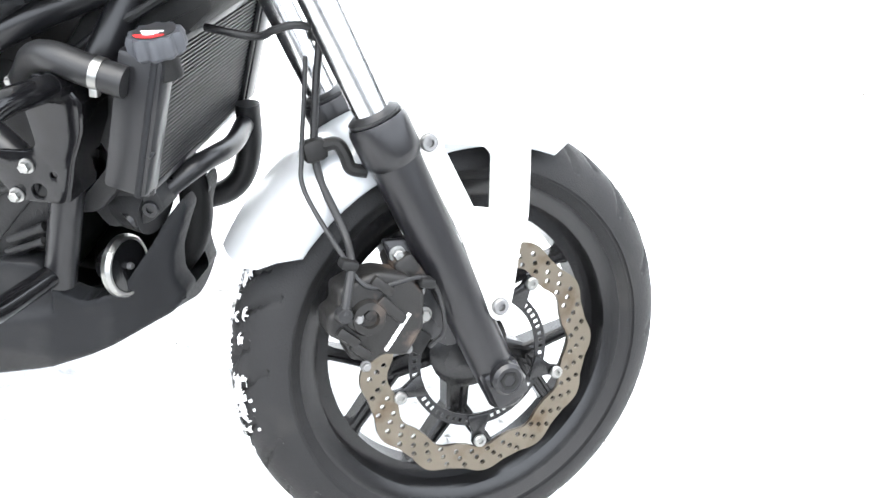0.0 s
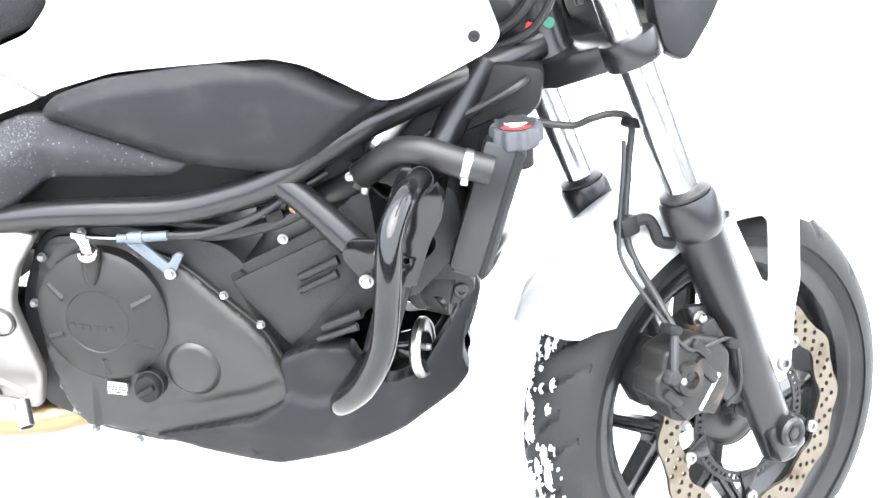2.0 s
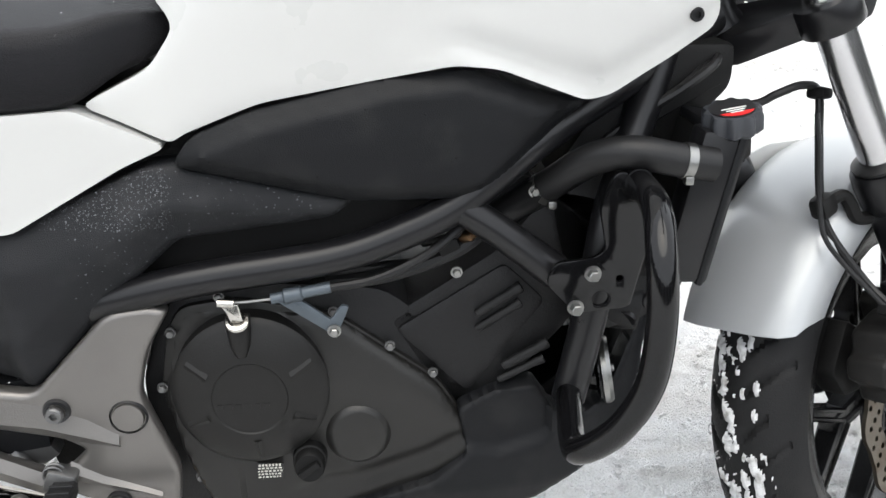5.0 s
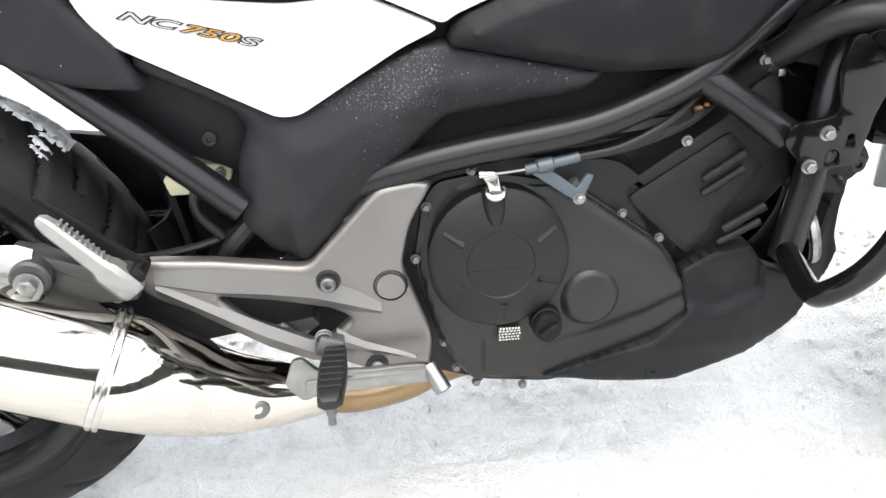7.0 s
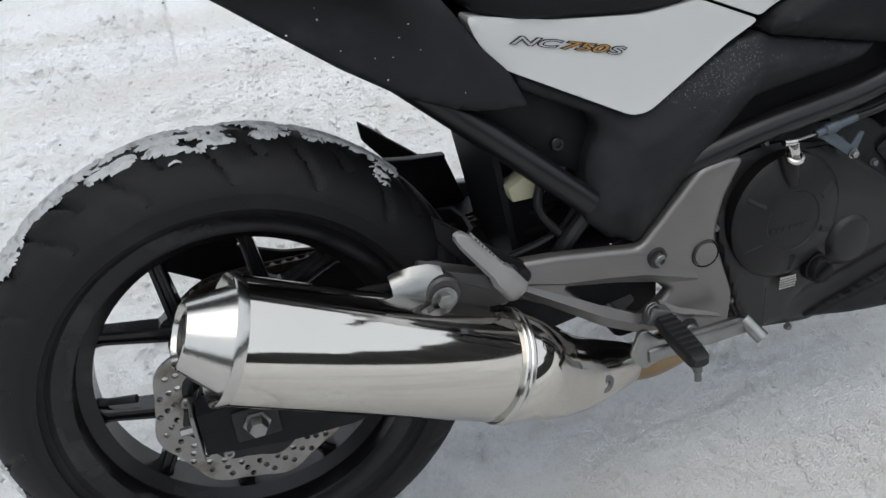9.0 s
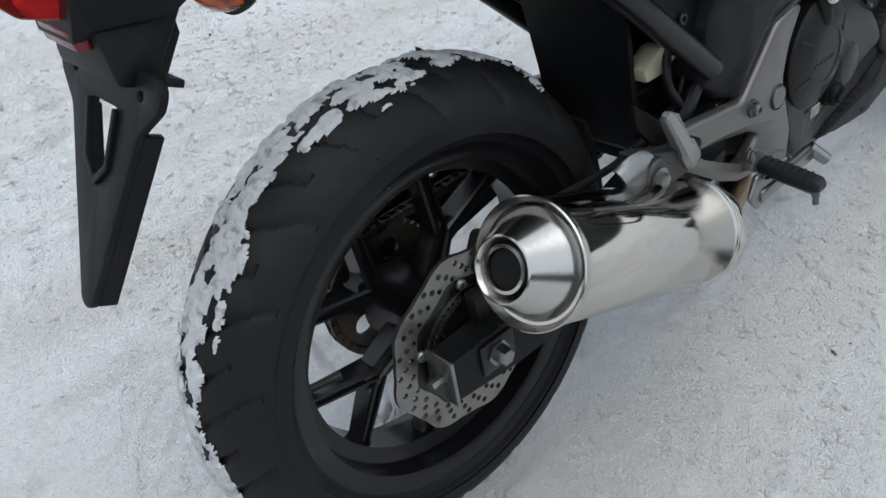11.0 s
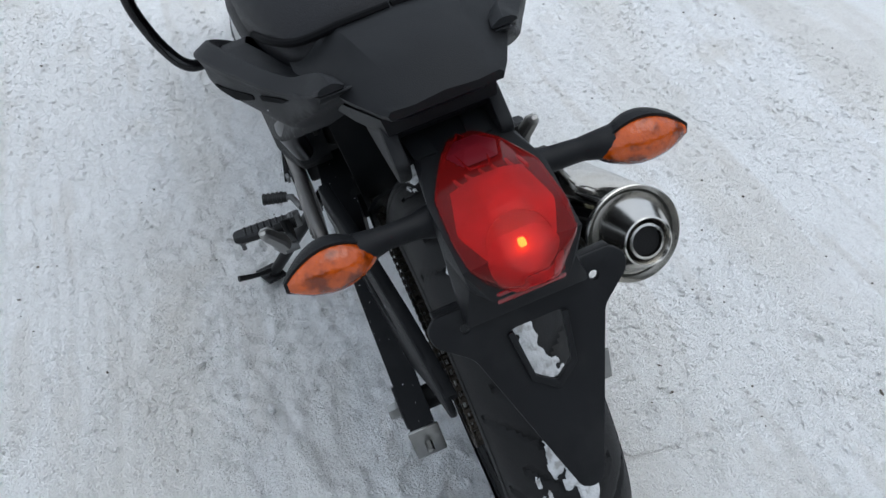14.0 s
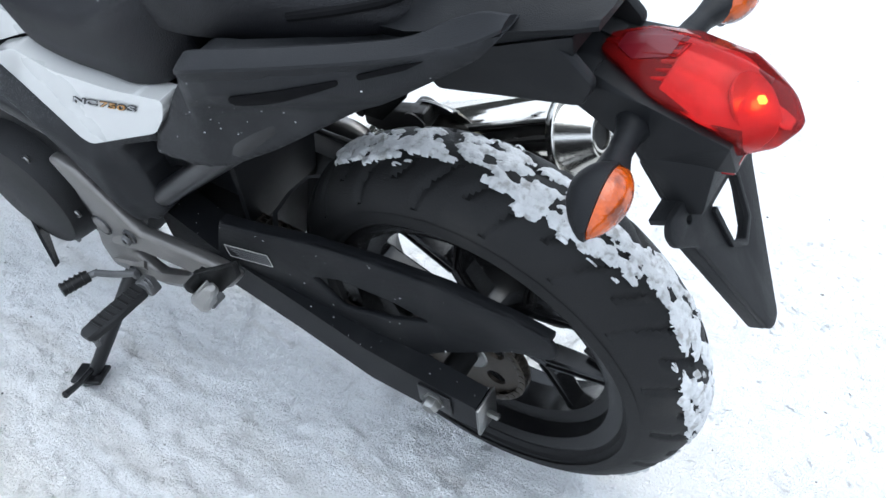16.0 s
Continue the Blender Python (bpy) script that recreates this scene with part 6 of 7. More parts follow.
reservoir = part("brake_reservoir", prism(rounded([(0.353, 0.507), (0.386, 0.525), (0.430, 0.521), (0.427, 0.503), (0.390, 0.488), (0.358, 0.488)], 0.003), -0.100, -0.070, 0.003), CREAM, BIKE, "cream plastic brake fluid reservoir")
bolts(hex_bolt(0.004, 0.004, 1.6), DULL, reservoir, [(0.416, -0.1005, 0.512)], name="reservoir_bolt")
part("inner_fender", loft([[(x, -w, z), (x, w, z), (x - 0.01, w, z + 0.012), (x - 0.01, -w, z + 0.012)] for x, w, z in ((0.375, 0.075, 0.37), (0.362, 0.080, 0.46), (0.350, 0.085, 0.54), (0.335, 0.090, 0.61), (0.295, 0.095, 0.680), (0.18, 0.085, 0.76), (0.05, 0.075, 0.825), (-0.06, 0.055, 0.848), (-0.12, 0.045, 0.852))]), PLASTIC, BIKE, "black inner rear fender")
for pts, r in (([(0.46, -0.11, 0.47), (0.42, -0.115, 0.43), (0.40, -0.10, 0.39)], 0.011), ([(0.40, -0.10, 0.52), (0.385, -0.112, 0.48), (0.41, -0.112, 0.44)], 0.006), ([(0.50, -0.09, 0.33), (0.45, -0.11, 0.345), (0.40, -0.10, 0.36)], 0.007)):
    part("hose", tube(pts, r, 10), HOSE, BIKE)
part("master_cylinder", join(box((0.03, 0.025, 0.075), (0.475, -0.112, 0.345), 0.005, (0, -35, 0)), turned([(0.0001, 0), (0.008, 0), (0.008, 0.03), (0.0001, 0.03)], (0.46, -0.125, 0.33), (0.49, -0.13, 0.29), 12)), DULL, BIKE, "weathered rear master cylinder")


# ---- tail lamp, flashers, plate bracket ----
def hull(points, bevel=0.004, seg=2):
    bm = bmesh.new()
    vs = [bm.verts.new(p) for p in points]
    res = bmesh.ops.convex_hull(bm, input=vs)
    inside = {g for g in res["geom_interior"] if isinstance(g, bmesh.types.BMVert)} | {g for g in res["geom_unused"] if isinstance(g, bmesh.types.BMVert)}
    bmesh.ops.delete(bm, geom=list(inside), context="VERTS")
    bmesh.ops.dissolve_limit(bm, angle_limit=radians(4), verts=bm.verts, edges=bm.edges)
    if bevel:
        bmesh.ops.bevel(bm, geom=list(bm.edges), offset=bevel, segments=seg, profile=0.6, affect="EDGES", clamp_overlap=True)
    return bm


def pair(pts, dy=-0.006):
    return [(x, s * y + dy, z) for x, y, z in pts for s in (-1, 1)]


lamp = part("tail_lamp_housing", hull(pair([(-0.090, 0.030, 0.840), (-0.13, 0.036, 0.833), (-0.185, 0.054, 0.832), (-0.20, 0.056, 0.831), (-0.270, 0.054, 0.813), (-0.276, 0.036, 0.772), (-0.262, 0.050, 0.780), (-0.20, 0.056, 0.772), (-0.12, 0.045, 0.80), (-0.06, 0.04, 0.825)], -0.009), 0.004), PLASTIC, BIKE, "black tail lamp housing")
LENS = [(-0.131, 0.014, 0.840), (-0.160, 0.028, 0.846), (-0.199, 0.050, 0.838), (-0.204, 0.014, 0.855), (-0.252, 0.016, 0.847), (-0.250, 0.053, 0.830), (-0.276, 0.049, 0.818), (-0.298, 0.022, 0.824), (-0.313, 0.006, 0.814), (-0.272, 0.037, 0.790), (-0.300, 0.018, 0.797), (-0.20, 0.035, 0.80), (-0.14, 0.010, 0.825)]
part("red_lens", hull(pair(LENS, -0.009), 0.0034, 3), RED_LENS, lamp, "faceted red tail lamp lens, lit", flat=25)
mid = Vector((-0.222, 0, 0.815))
part("lamp_reflector", hull(pair([tuple(mid + (Vector(p) - mid) * 0.86 + Vector((0.008, 0, -0.008))) for p in LENS if p[0] < -0.165], -0.009), 0.003), REFLECTOR, lamp, "ribbed reflector behind the lens")
part("lens_cap", hull(pair([(-0.146, 0.010, 0.8455), (-0.166, 0.024, 0.8475), (-0.196, 0.016, 0.8545), (-0.170, 0.006, 0.853), (-0.165, 0.02, 0.842)], -0.009), 0.001), mat("dark red lens", (0.09, 0.004, 0.008), 0.35, 0, 0.1, spec=0.3), lamp, "dark red top of the lens")
part("reflector_bowl", lathe([(0.0285, 0.004), (0.0275, 0.005), (0.020, -0.004), (0.010, -0.009), (0.0001, -0.010), (0.010, -0.0105), (0.021, -0.006), (0.0285, 0.003)], 40), REFLECTOR, lamp, "round reflector bowl", at=along((-0.262, -0.009, 0.814), (-0.290, -0.009, 0.834)))
part("lens_edge", tube([(-0.133, -0.006, 0.8416), (-0.168, 0.007, 0.8488), (-0.203, 0.004, 0.8562), (-0.206, -0.014, 0.8566), (-0.171, -0.020, 0.8494), (-0.133, -0.006, 0.8416)], 0.0011, 8, smooth=False), RED_LENS, lamp, "raised outline on the lens")
for y in (-0.041, -0.030, -0.019, -0.008, 0.003, 0.014):
    part("reflector_rib", box((0.034, 0.0035, 0.005), (-0.186, y, 0.8300), 0.0012, (0, 12, 14)), REFLECTOR, lamp)
part("bulb", box((0.007, 0.006, 0.007), (-0.273, -0.009, 0.8235), 0.0015, (0, 30, 0)), GLOW, lamp, "glowing lamp bulb")
part("reflector", hull(pair([(-0.274, 0.032, 0.764), (-0.276, 0.032, 0.780), (-0.262, 0.034, 0.762), (-0.262, 0.034, 0.784)], -0.009), 0.002), mat("deep red reflector", (0.17, 0.006, 0.009), 0.25, 0, 0.1, coat=0.2), lamp, "deep red reflector strip")
part("lamp_stem", hull(pair([(-0.175, 0.050, 0.79), (-0.262, 0.048, 0.785), (-0.262, 0.060, 0.735), (-0.235, 0.058, 0.722), (-0.200, 0.04, 0.75)]), 0.004), PLASTIC, lamp)
both("under_tail_panel", sided(lambda: prism(rounded([(0.035, 0.812), (0.012, 0.777), (-0.068, 0.798), (-0.141, 0.816), (-0.152, 0.842), (-0.120, 0.872), (-0.02, 0.866)], 0.008), -0.058, -0.044, 0.004)), PLASTIC, "black under-tail side panel")
both("tail_strut", sided(lambda: loft([[(x, -y, z), (x, -y + 0.022, z), (x, -y + 0.022, z - 0.014), (x, -y, z - 0.014)] for x, y, z in ((0.03, 0.062, 0.845), (-0.06, 0.046, 0.850), (-0.14, 0.038, 0.838))])), PLASTIC, "black plastic tail strut")


def flasher(at, lens_side, label):
    """An almond-shaped flasher: a black shell with an amber lens, on a stalk; it lies along local y from 0 to 0.1 and faces -x."""
    def blob(x0, k):
        rings = []
        for t in np.linspace(0, 1, 15):
            w = max(0.02, math.sin(math.pi * (0.04 + 0.92 * t ** 0.95)) ** 0.75)
            y, zc = 0.086 * t, 0.004 * math.sin(math.pi * t)
            rings.append([(x0 + k * w * 0.017 * (1 if math.cos(a) > 0 else 0.02) * math.cos(a) + 0.0, y, zc + 0.0255 * w * math.sin(a)) for a in np.linspace(0, 2 * math.pi, 24, endpoint=False)])
        return loft(rings)
    shell = part("flasher", join(blob(0.0, 1.8), tube([(0.006, 0.018, 0.005), (0.010, -0.012, 0.003), (0.012, -0.04, 0.0), (0.014, -0.062, -0.003)], [0.016, 0.011, 0.012, 0.018], 16)), PLASTIC, BIKE, label, at=at)
    part("amber_lens", blob(-0.0005, -1.15), AMBER, shell, "ribbed amber lens", at=at @ Matrix.Translation((0, 0.003, 0.0005)) @ Matrix.Diagonal((1, 0.93, 0.88, 1)))
    return shell


flasher(Matrix.Translation((-0.203, 0.100, 0.809)) @ pose(0, 0, 0, 4, 0, 4), 1, "black rear flasher with amber lens")
flasher(Matrix.Translation((-0.197, -0.113, 0.812)) @ pose(0, 0, 0, 4, 0, -4) @ Matrix.Diagonal((1, -1, 1, 1)), 1, "black rear flasher with amber lens")

# the plate bracket hangs from the lamp, in its own slanted plane
BR = Matrix.Translation((-0.246, -0.010, 0.727)) @ pose(0, 0, 0, 0, 0, 90) @ pose(0, 0, 0, 27, 0, 0)
VEE = rounded([(-0.098, 0.006), (-0.088, 0.016), (0.088, 0.016), (0.098, 0.006), (0.096, -0.010), (0.066, -0.036), (0.012, -0.205), (0.0, -0.210), (-0.012, -0.205), (-0.066, -0.036), (-0.096, -0.010)], 0.006)
WIN = rounded([(-0.026, -0.022), (0.026, -0.022), (0.020, -0.072), (0.0, -0.088), (-0.020, -0.072)], 0.006)
bracket = part("plate_bracket", prism(VEE, -0.004, 0.004, 0.002, [WIN, circle(-0.064, -0.004, 0.0045, 12), circle(0.064, -0.004, 0.0045, 12)]), PLASTIC, BIKE, "black plastic number plate bracket with no plate", at=BR)
for edge in ([(-0.066, -0.036), (-0.058, -0.034), (-0.004, -0.195), (-0.012, -0.205)], [(0.066, -0.036), (0.058, -0.034), (0.004, -0.195), (0.012, -0.205)], [(-0.088, 0.016), (0.088, 0.016), (0.088, 0.009), (-0.088, 0.009)]):
    part("folded_edge", prism(rounded(edge, 0.002), -0.020, -0.003, 0.001), PLASTIC, bracket, at=BR)
part("window_ridge", prism(rounded([(-0.030, -0.024), (-0.024, -0.022), (-0.018, -0.072), (0.0, -0.086), (0.018, -0.072), (0.024, -0.022), (0.030, -0.024), (0.023, -0.076), (0.0, -0.095), (-0.023, -0.076)], 0.002), 0.003, 0.008, 0.0008), PLASTIC, bracket, at=BR)
part("bracket_arm", hull([(-0.235, y - 0.006, z) for y, z in ((-0.05, 0.745), (0.05, 0.745), (-0.05, 0.70), (0.05, 0.70))] + [(-0.19, y - 0.006, z) for y, z in ((-0.04, 0.79), (0.04, 0.79), (-0.04, 0.75), (0.04, 0.75))], 0.004), PLASTIC, bracket)

# ---- front end, turned with the steering ----
FB, FT = Vector((1.556, 0, 0.243)), Vector((1.145, 0, 0.955))
FA = (FT - FB).normalized()


def fork_at(h, y):
    p = FB + FA * h
    return (p.x, y, p.z)


for s in (-1, 1):
    leg = part("fork_slider", turned([(0.0001, 0), (0.022, 0), (0.0255, 0.005), (0.0265, 0.05), (0.0285, 0.20), (0.0295, 0.345), (0.0335, 0.352), (0.0345, 0.358), (0.0345, 0.392), (0.032, 0.398), (0.0001, 0.398)], fork_at(0, s * 0.106), fork_at(1, s * 0.106), 36), FRAME, BIKE, "satin black fork slider", at=STEER, flat=25)
    part("fork_tube", turned([(0.0001, 0.39), (0.0205, 0.39), (0.0205, 0.80), (0.0001, 0.80)], fork_at(0, s * 0.106), fork_at(1, s * 0.106), 36), FORK, leg, "chromed fork tube", at=STEER)
    part("dust_seal", turned([(0.0215, 0.398), (0.030, 0.399), (0.0305, 0.403), (0.0225, 0.408)], fork_at(0, s * 0.106), fork_at(1, s * 0.106), 36), HOSE, leg, at=STEER)
    part("fork_cap", turned([(0.0001, 0.812), (0.011, 0.812), (0.012, 0.802), (0.0195, 0.801), (0.020, 0.795)], fork_at(0, s * 0.106), fork_at(1, s * 0.106), 24), STEEL, leg, "bright fork cap", at=STEER)
    part("axle_lug", join(turned([(0.0001, 0.030), (0.0165, 0.030), (0.0205, 0.026), (0.0205, -0.02), (0.0001, -0.02)], (1.535, s * 0.115, 0.283), (1.535, s * 0.5, 0.283), 28), box((0.05, 0.03, 0.055), (1.540, s * 0.118, 0.272), 0.008, (0, -30, 0))), FRAME, leg, at=STEER)
    part("axle_end", turned([(0.0001, 0.024), (0.008, 0.024), (0.008, 0.031), (0.0125, 0.0315), (0.0125, 0.02)], (1.535, s * 0.115, 0.283), (1.535, s * 0.5, 0.283), 6), GRIME, leg, at=STEER)
part("front_axle", tube([(1.535, -0.12, 0.288), (1.535, 0.12, 0.288)], 0.011, 14, smooth=False), DULL, BIKE, at=STEER)


def clamp(h, thick, name, label):
    """A fork clamp: two split rings joined by a waisted bridge."""
    r = 0.033
    left = [(r * math.cos(a), 0.106 + r * math.sin(a)) for a in np.linspace(-0.7, math.pi + 0.7, 18)]
    right = [(x, -y) for x, y in reversed(left)]
    mid_r = [(-0.062, 0.03), (-0.062, -0.03)]
    outline = left + mid_r + [(x, y) for x, y in reversed([(x, -y) for x, y in left])] + [(0.022, -0.03), (0.022, 0.03)]
    bm = prism([(x, z) for x, z in outline], -thick / 2, thick / 2, 0.004)
    # the outline lies in local x, z; its normal becomes the fork's axis
    m = Matrix.Translation(fork_at(h, 0)) @ Matrix(((FA.z, FA.x, 0, 0), (0, 0, 1, 0), (-FA.x, FA.z, 0, 0), (0, 0, 0, 1)))
    return part(name, bm, FRAME, BIKE, label, at=STEER @ m)


lower_clamp = clamp(0.585, 0.034, "lower_fork_clamp", "black lower fork clamp")
upper_clamp = clamp(0.785, 0.026, "upper_fork_clamp", "black upper fork clamp")
bolts(socket_bolt(0.009, 0.010), STEEL, upper_clamp, [(fork_at(0.785, 0)[0] - 0.042, -0.122, fork_at(0.785, 0)[2] - 0.006)], at=STEER)
part("head_nut", turned([(0.0001, 0), (0.022, 0), (0.024, 0.004), (0.024, 0.012), (0.0001, 0.014)], (1.135, 0, 0.925), (1.125, 0, 0.945), 24), STEEL, upper_clamp, "bright steering nut", at=STEER)
for s in (-1, 1):
    part("bar_riser", loft([[(x + r * a, s * 0.046 + r * b, z) for a, b in ((-1, -0.5), (-0.5, -1), (0.5, -1), (1, -0.5), (1, 0.5), (0.5, 1), (-0.5, 1), (-1, 0.5))] for x, z, r in ((1.122, 0.925, 0.021), (1.110, 0.952, 0.015), (1.096, 0.985, 0.014), (1.089, 1.004, 0.019), (1.086, 1.030, 0.019), (1.085, 1.036, 0.014))]), FRAME, upper_clamp, at=STEER)
handle = part("handlebar", tube([(0.925, -0.37, 1.005), (0.975, -0.30, 1.018), (1.06, -0.17, 1.035), (1.088, -0.08, 1.018), (1.088, 0.08, 1.018), (1.06, 0.17, 1.035), (0.975, 0.30, 1.018), (0.925, 0.37, 1.005)], 0.011, 14), FRAME, BIKE, "black handlebar", at=STEER)
for s in (-1, 1):
    part("grip", tube([(0.917, s * 0.382, 1.003), (0.985, s * 0.285, 1.019)], 0.0165, 14, smooth=False), HOSE, handle, "black rubber grip", at=STEER)
    part("lever", tube([(1.012, s * 0.262, 1.012), (1.010, s * 0.30, 1.006), (0.965, s * 0.385, 0.990), (0.93, s * 0.43, 0.984)], [0.009, 0.007, 0.006, 0.007], 10), GRIME, handle, "black hand lever", at=STEER)
    part("switch_box", box((0.05, 0.045, 0.05), (0.998, s * 0.262, 1.015), 0.01, (0, 0, s * -35)), GRIME, handle, at=STEER)
part("brake_fluid_cup", join(box((0.055, 0.05, 0.035), (1.045, -0.215, 1.055), 0.006, (0, 0, 30)), box((0.06, 0.03, 0.03), (1.035, -0.225, 1.03), 0.006, (0, 0, 30))), GRIME, handle, at=STEER)
for pts in ([(1.03, -0.22, 1.03), (1.09, -0.14, 1.0), (1.15, -0.06, 0.98), (1.20, -0.04, 0.90), (1.23, -0.05, 0.80)], [(1.02, -0.24, 1.02), (1.11, -0.12, 0.985), (1.17, -0.05, 0.96), (1.215, 0.0, 0.88)], [(1.02, 0.24, 1.02), (1.12, 0.12, 0.99), (1.19, 0.04, 0.94), (1.22, 0.02, 0.84)]):
    part("cable", tube(pts, 0.0048, 8), HOSE, handle, at=STEER)

# headlamp with its side brackets
COWL = rounded([(1.215, 0.985), (1.262, 1.010), (1.300, 1.005), (1.385, 0.872), (1.399, 0.828), (1.382, 0.790), (1.352, 0.742), (1.318, 0.752), (1.300, 0.790), (1.272, 0.895)], 0.010)
COWLWIN = rounded([(1.292, 0.925), (1.315, 0.918), (1.366, 0.855), (1.362, 0.822), (1.335, 0.812), (1.322, 0.830)], 0.008)
for s in (-1, 1):
    br = part("lamp_bracket", prism(COWL, s * 0.100, s * 0.080, 0.004, (COWLWIN, circle(1.243, 0.975, 0.008, 14))), PLASTIC, BIKE, "black plastic headlamp bracket", at=STEER)
head = part("headlamp", hull([(x, s * y, z) for x, y, z in ((1.26, 0.078, 1.0), (1.25, 0.078, 0.90), (1.30, 0.075, 0.80), (1.36, 0.06, 0.78), (1.41, 0.055, 0.82), (1.40, 0.07, 0.90), (1.33, 0.078, 1.02)) for s in (-1, 1)], 0.008), GRIME, BIKE, "dark headlamp shell", at=STEER)
part("headlamp_glass", hull([(x, s * y, z) for x, y, z in ((1.425, 0.05, 0.83), (1.415, 0.062, 0.90), (1.37, 0.062, 0.98), (1.345, 0.05, 1.0), (1.39, 0.05, 0.85)) for s in (-1, 1)], 0.006), mat("clear headlamp glass", (0.75, 0.77, 0.8), 0.08, 0, 0.03, trans=0.6), head, "clear headlamp glass", at=STEER)
part("meter", box((0.05, 0.15, 0.085), (1.185, 0, 1.055), 0.012, (0, 35, 0)), GRIME, BIKE, "dark instrument box", at=STEER)
for s in (-1, 1):
    flasher(STEER @ Matrix.Translation((1.270, s * 0.152, 0.934)) @ pose(0, 0, 0, s * 8, 0, s * 10) @ Matrix.Diagonal((-1, s, 1, 1)), s, "black front flasher with amber lens")

# front mudguard
FC = (1.526, 0.287)


def guard_arc(a0, a1, n, wide, low):
    """The mudguard: a curved trough over the tyre whose sides end sooner than its crown."""
    rows = []
    for t in np.linspace(0, 1, n):
        w = wide + 0.006 * math.sin(math.pi * t)
        sec = [(-low, w, 1.0), (-low * 0.5, w, 0.75), (-0.010, w * 0.96, 0.45), (0.002, w * 0.82, 0.25), (0.008, w * 0.5, 0.08), (0.010, 0, 0)]
        sec = [(r, -y, e) for r, y, e in sec] + [(r, y, e) for r, y, e in reversed(sec[:-1])]
        inner = [(r - 0.003, y * 0.96, e) for r, y, e in reversed(sec)]
        row = []
        for r, y, e in sec + inner:
            a = radians(a0 - 8 * e * e + (a1 + 6 * e * e - a0 + 8 * e * e) * t)
            row.append((FC[0] + (0.322 + r) * math.cos(a), y, FC[1] + (0.322 + r) * math.sin(a)))
        rows.append(row)
    return loft(rows)


fender = part("front_mudguard", guard_arc(158, 68, 30, 0.080, 0.048), SHADED_WHITE, BIKE, "glossy white front mudguard", at=STEER, flat=50)
STAY = rounded([(1.370, 0.590), (1.43, 0.606), (1.50, 0.606), (1.548, 0.590), (1.555, 0.572), (1.556, 0.520), (1.556, 0.476), (1.546, 0.440), (1.540, 0.385), (1.535, 0.362), (1.521, 0.352), (1.508, 0.362), (1.470, 0.450), (1.430, 0.520), (1.400, 0.560)], 0.008)
SWIN = rounded([(1.441, 0.5616), (1.4945, 0.5595), (1.503, 0.551), (1.504, 0.480), (1.501, 0.468), (1.494, 0.472)], 0.005)
for s in (-1, 1):
    bm = prism(STAY, -0.003, 0.003, 0.002, (SWIN,))
    for v in bm.verts:
        v.co.y = s * (0.097 + 0.13 * (0.563 - v.co.z)) + v.co.y
    part("mudguard_stay", bm, WHITE, fender, "white mudguard stay", at=STEER)
    bolts(socket_bolt(0.0105, 0.007), DULL, fender, [(1.423, s * 0.1005, 0.563, 0 if s < 0 else 180), (1.521, s * 0.1255, 0.373, 0 if s < 0 else 180)], at=STEER, name="stay_bolt")
for k in range(3):
    part("stay_mark", box((0.014, 0.0006, 0.010), (1.452 + 0.0085 * k, -0.1075 - 0.0021 * k, 0.510 - 0.016 * k), 0, (-7, 60, 0)), PALE_PRINT, fender, "pale grey letter block", at=STEER)

# front caliper, hoses
cal = part("front_caliper", prism(rounded([(1.308, 0.352), (1.306, 0.375), (1.318, 0.382), (1.316, 0.404), (1.334, 0.414), (1.362, 0.424), (1.398, 0.418), (1.418, 0.398), (1.420, 0.355), (1.402, 0.322), (1.375, 0.326), (1.360, 0.316), (1.335, 0.322), (1.330, 0.340)], 0.006), -0.140, -0.092, 0.006, seg=3), CALIPER, BIKE, "weathered dark brake caliper", at=STEER)
part("caliper_bridge", prism(rounded([(1.385, 0.33), (1.392, 0.315), (1.425, 0.36), (1.43, 0.41), (1.405, 0.44), (1.385, 0.425), (1.40, 0.39)], 0.006), -0.120, -0.06, 0.004), CALIPER, cal, at=STEER)
part("caliper_back", prism(rounded([(1.33, 0.345), (1.36, 0.405), (1.405, 0.378), (1.389, 0.313), (1.354, 0.312)], 0.008), -0.064, -0.03, 0.005), GRIME, cal, at=STEER)
part("caliper_bracket", prism(rounded([(1.375, 0.450), (1.410, 0.452), (1.45, 0.40), (1.50, 0.33), (1.47, 0.315), (1.43, 0.335), (1.41, 0.38)], 0.006), -0.105, -0.092, 0.003), FRAME, cal, at=STEER)
for x, z, w in ((1.330, 0.350, 0.030), (1.345, 0.334, 0.026), (1.366, 0.408, 0.030), (1.335, 0.366, 0.016)):
    part("caliper_rib", box((w, 0.010, 0.012), (x, -0.141, z), 0.003, (0, 35, 0)), CALIPER, cal, at=STEER)
part("caliper_web", prism(rounded([(1.345, 0.375), (1.368, 0.398), (1.398, 0.372), (1.392, 0.362), (1.368, 0.380), (1.352, 0.368)], 0.003), -0.145, -0.136, 0.002), CALIPER, cal, at=STEER)
part("piston_boss", turned([(0.0001, 0.004), (0.010, 0.004), (0.011, 0.010), (0.019, 0.009), (0.023, 0.0), (0.023, -0.01)], (1.352, -0.138, 0.372), (1.352, -0.5, 0.372), 24), CALIPER, cal, at=STEER)
for k in range(6):
    t = k / 5
    part("emblem_bar", box((0.0045, 0.0007, 0.0105), (1.378 + 0.020 * t, -0.1405, 0.336 + 0.034 * t), 0, (0, 35, 0)), WHITE_INK, cal, "white printed mark", at=STEER)
bolts(hex_bolt(0.0068, 0.008, 1.45), STEEL, cal, [(1.393, -0.106, 0.435), (1.432, -0.106, 0.360)], "bright caliper bolt", at=STEER)
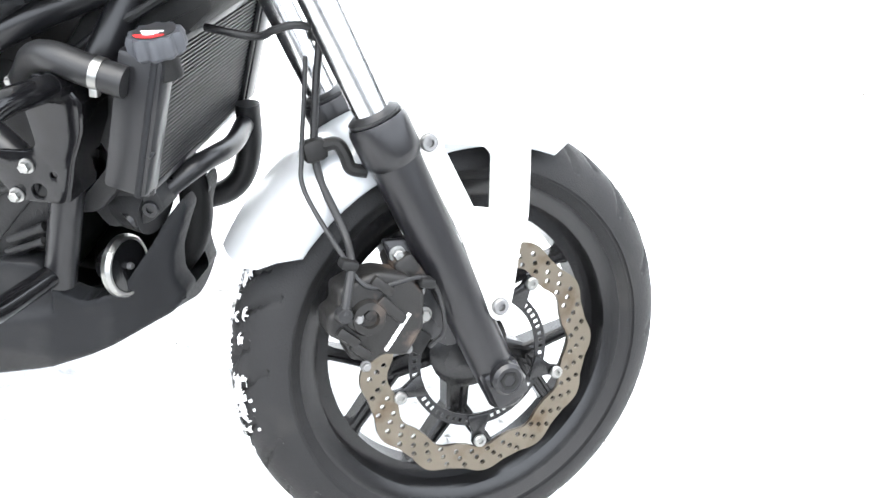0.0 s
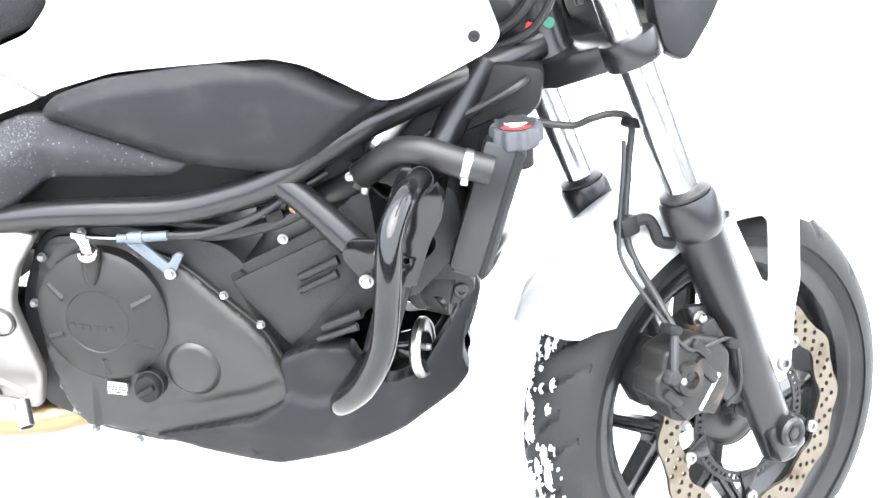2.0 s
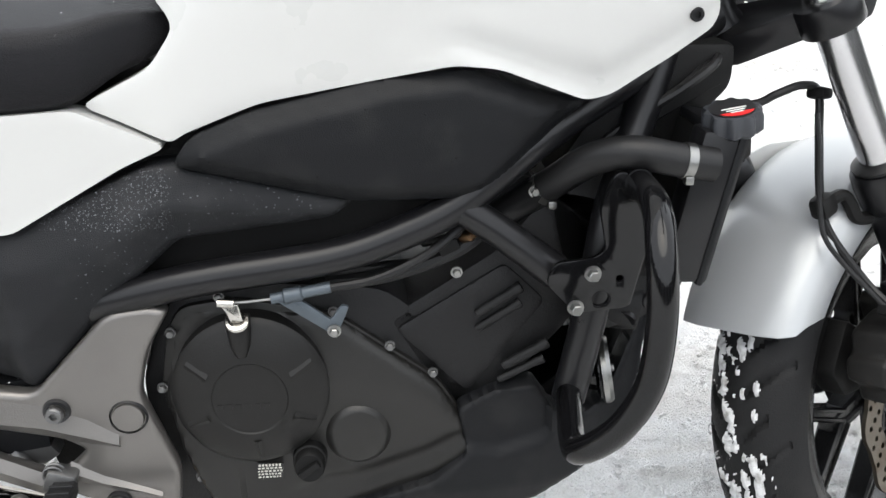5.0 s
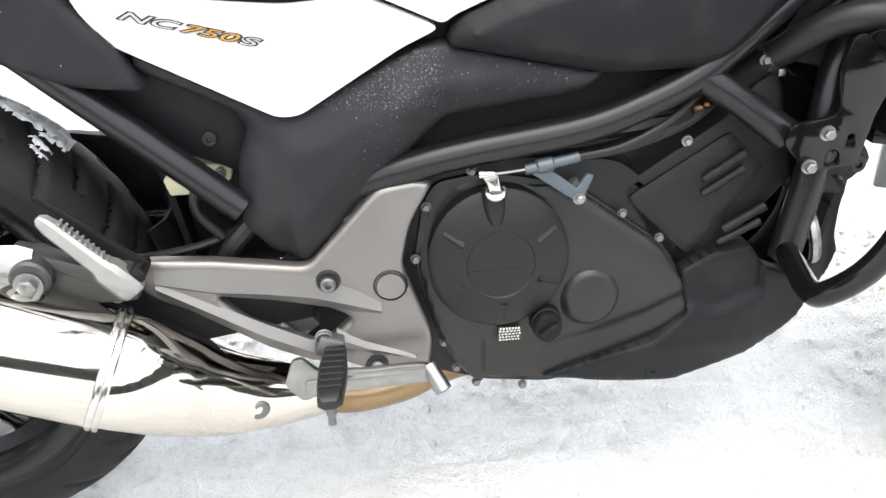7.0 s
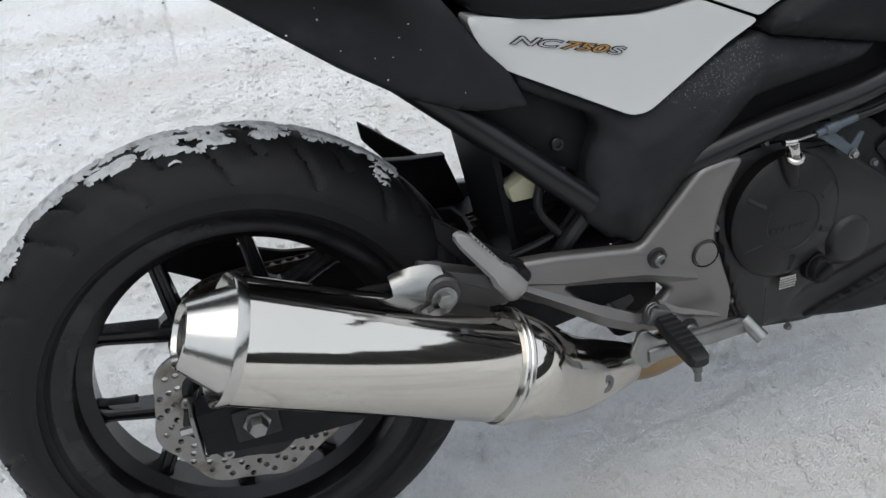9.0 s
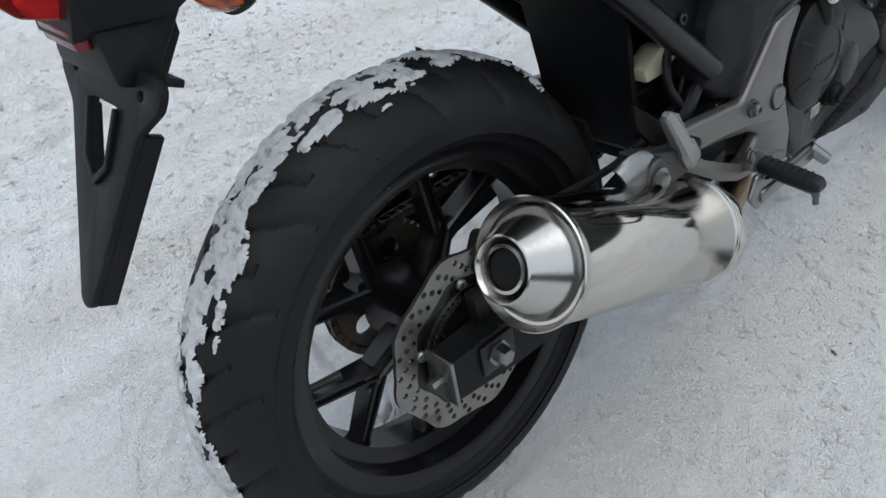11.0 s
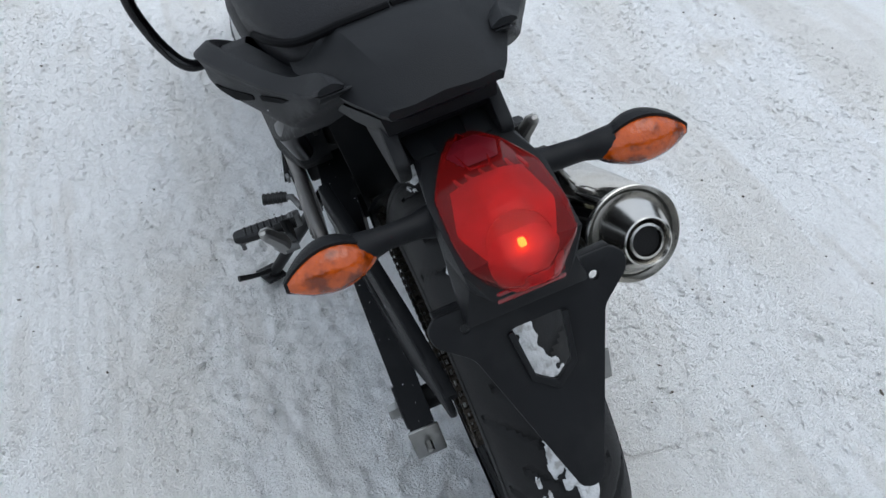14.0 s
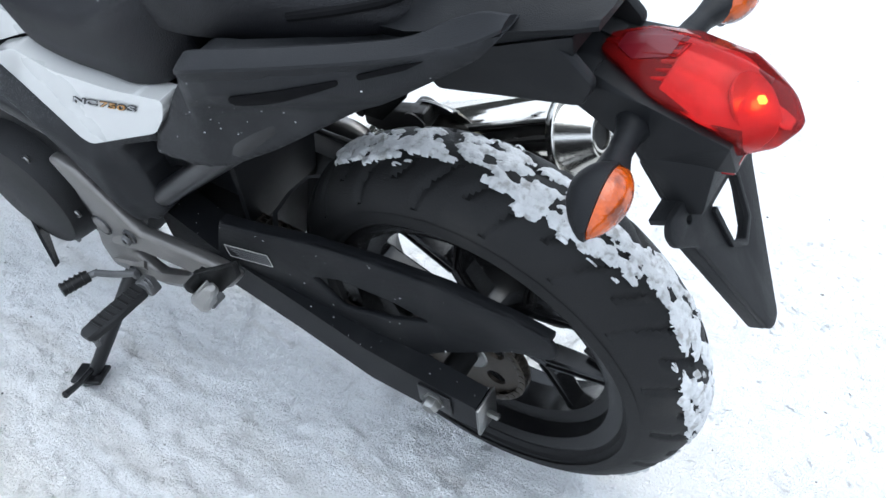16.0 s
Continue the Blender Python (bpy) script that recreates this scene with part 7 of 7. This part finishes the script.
bolts(hex_bolt(0.005, 0.006, 1.3), DULL, cal, [(1.340, -0.141, 0.372), (1.352, -0.141, 0.315), (1.418, -0.121, 0.395), (1.408, -0.121, 0.325)], at=STEER, name="caliper_pin")
part("hose_banjo", join(turned([(0.0001, 0.012), (0.008, 0.012), (0.010, 0.008), (0.010, 0), (0.0001, 0)], (1.322, -0.142, 0.379), (1.322, -0.2, 0.379), 14), tube([(1.322, -0.150, 0.379), (1.324, -0.146, 0.395), (1.331, -0.135, 0.429)], 0.0055, 10)), HOSE, cal, at=STEER)
BH = [(1.190, 0.0, 0.668), (1.24, -0.03, 0.663), (1.256, -0.05, 0.672), (1.278, -0.065, 0.679), (1.299, -0.07, 0.67), (1.299, -0.07, 0.623), (1.3, -0.07, 0.552), (1.308, -0.078, 0.512), (1.331, -0.105, 0.458), (1.331, -0.135, 0.429), (1.324, -0.146, 0.395)]
part("brake_hose", tube(BH, 0.0046, 10), HOSE, BIKE, "black front brake hose", at=STEER)
part("sensor_wire", tube([(1.284, -0.078, 0.648), (1.284, -0.08, 0.609), (1.284, -0.08, 0.542), (1.287, -0.09, 0.503), (1.322, -0.125, 0.441), (1.341, -0.14, 0.413), (1.363, -0.143, 0.408), (1.413, -0.136, 0.415), (1.436, -0.132, 0.397), (1.452, -0.125, 0.347), (1.437, -0.12, 0.324)], 0.0028, 8), HOSE, BIKE, "thin black sensor wire", at=STEER)
part("hose_bracket", join(box((0.028, 0.022, 0.026), (1.299, -0.074, 0.547), 0.007, (0, -20, 0)), tube([(1.305, -0.076, 0.552), (1.322, -0.082, 0.556), (1.331, -0.086, 0.545), (1.338, -0.089, 0.530), (1.356, -0.092, 0.527)], 0.0075, 10)), GRIME, BIKE, "black hose bracket", at=STEER)
for p in ((1.298, -0.072, 0.669), (1.328, -0.132, 0.432), (1.42, -0.133, 0.409)):
    part("hose_clip", box((0.020, 0.022, 0.012), p, 0.004, (0, 10, 0)), GRIME, BIKE, at=STEER)
part("wheel_sensor", box((0.022, 0.022, 0.03), (1.43, -0.098, 0.325), 0.005, (0, 30, 0)), GRIME, cal, at=STEER)

# ---- frozen drops and snow grains on the bodywork ----
for n in (0, 1):
    speckle(lows[n], 260, 0.0004, 0.0013, ICE, "specks of frozen spray", 11 + n, lambda c, no: c.x > 0.56 and abs(no.y) > 0.6, name="frozen_drop")
    speckle(lows[n], 900, 0.0003, 0.0009, ICE, "fine rime along the seam", 31 + n, lambda c, no: abs(no.y) > 0.6 and 0.53 < c.x < 0.66 and c.z > 0.585, name="rime")
    speckle(knees[n], 90, 0.0006, 0.0019, DROP, "dark water drops", 13 + n, lambda c, no: abs(no.y) > 0.6, name="water_drop")
    speckle(tails[n], 30, 0.0006, 0.0016, SNOW_LUMP, "stray snow grains", 15 + n, lambda c, no: abs(no.y) > 0.6)
speckle(seat, 70, 0.0004, 0.0012, SNOW_LUMP, "stray snow grains", 21, lambda c, no: no.z > 0.2)
speckle(cover, 45, 0.0006, 0.0018, DROP, "dark water drops", 23, lambda c, no: abs(no.y) > 0.6, name="water_drop")
speckle(guard, 40, 0.0006, 0.0018, SNOW_LUMP, "stray snow grains", 24, lambda c, no: no.y > 0.5)
for n, arm_side in enumerate(arms):
    speckle(arm_side, 30, 0.0006, 0.0016, SNOW_LUMP, "stray snow grains", 26 + n, lambda c, no: no.z > 0.3)
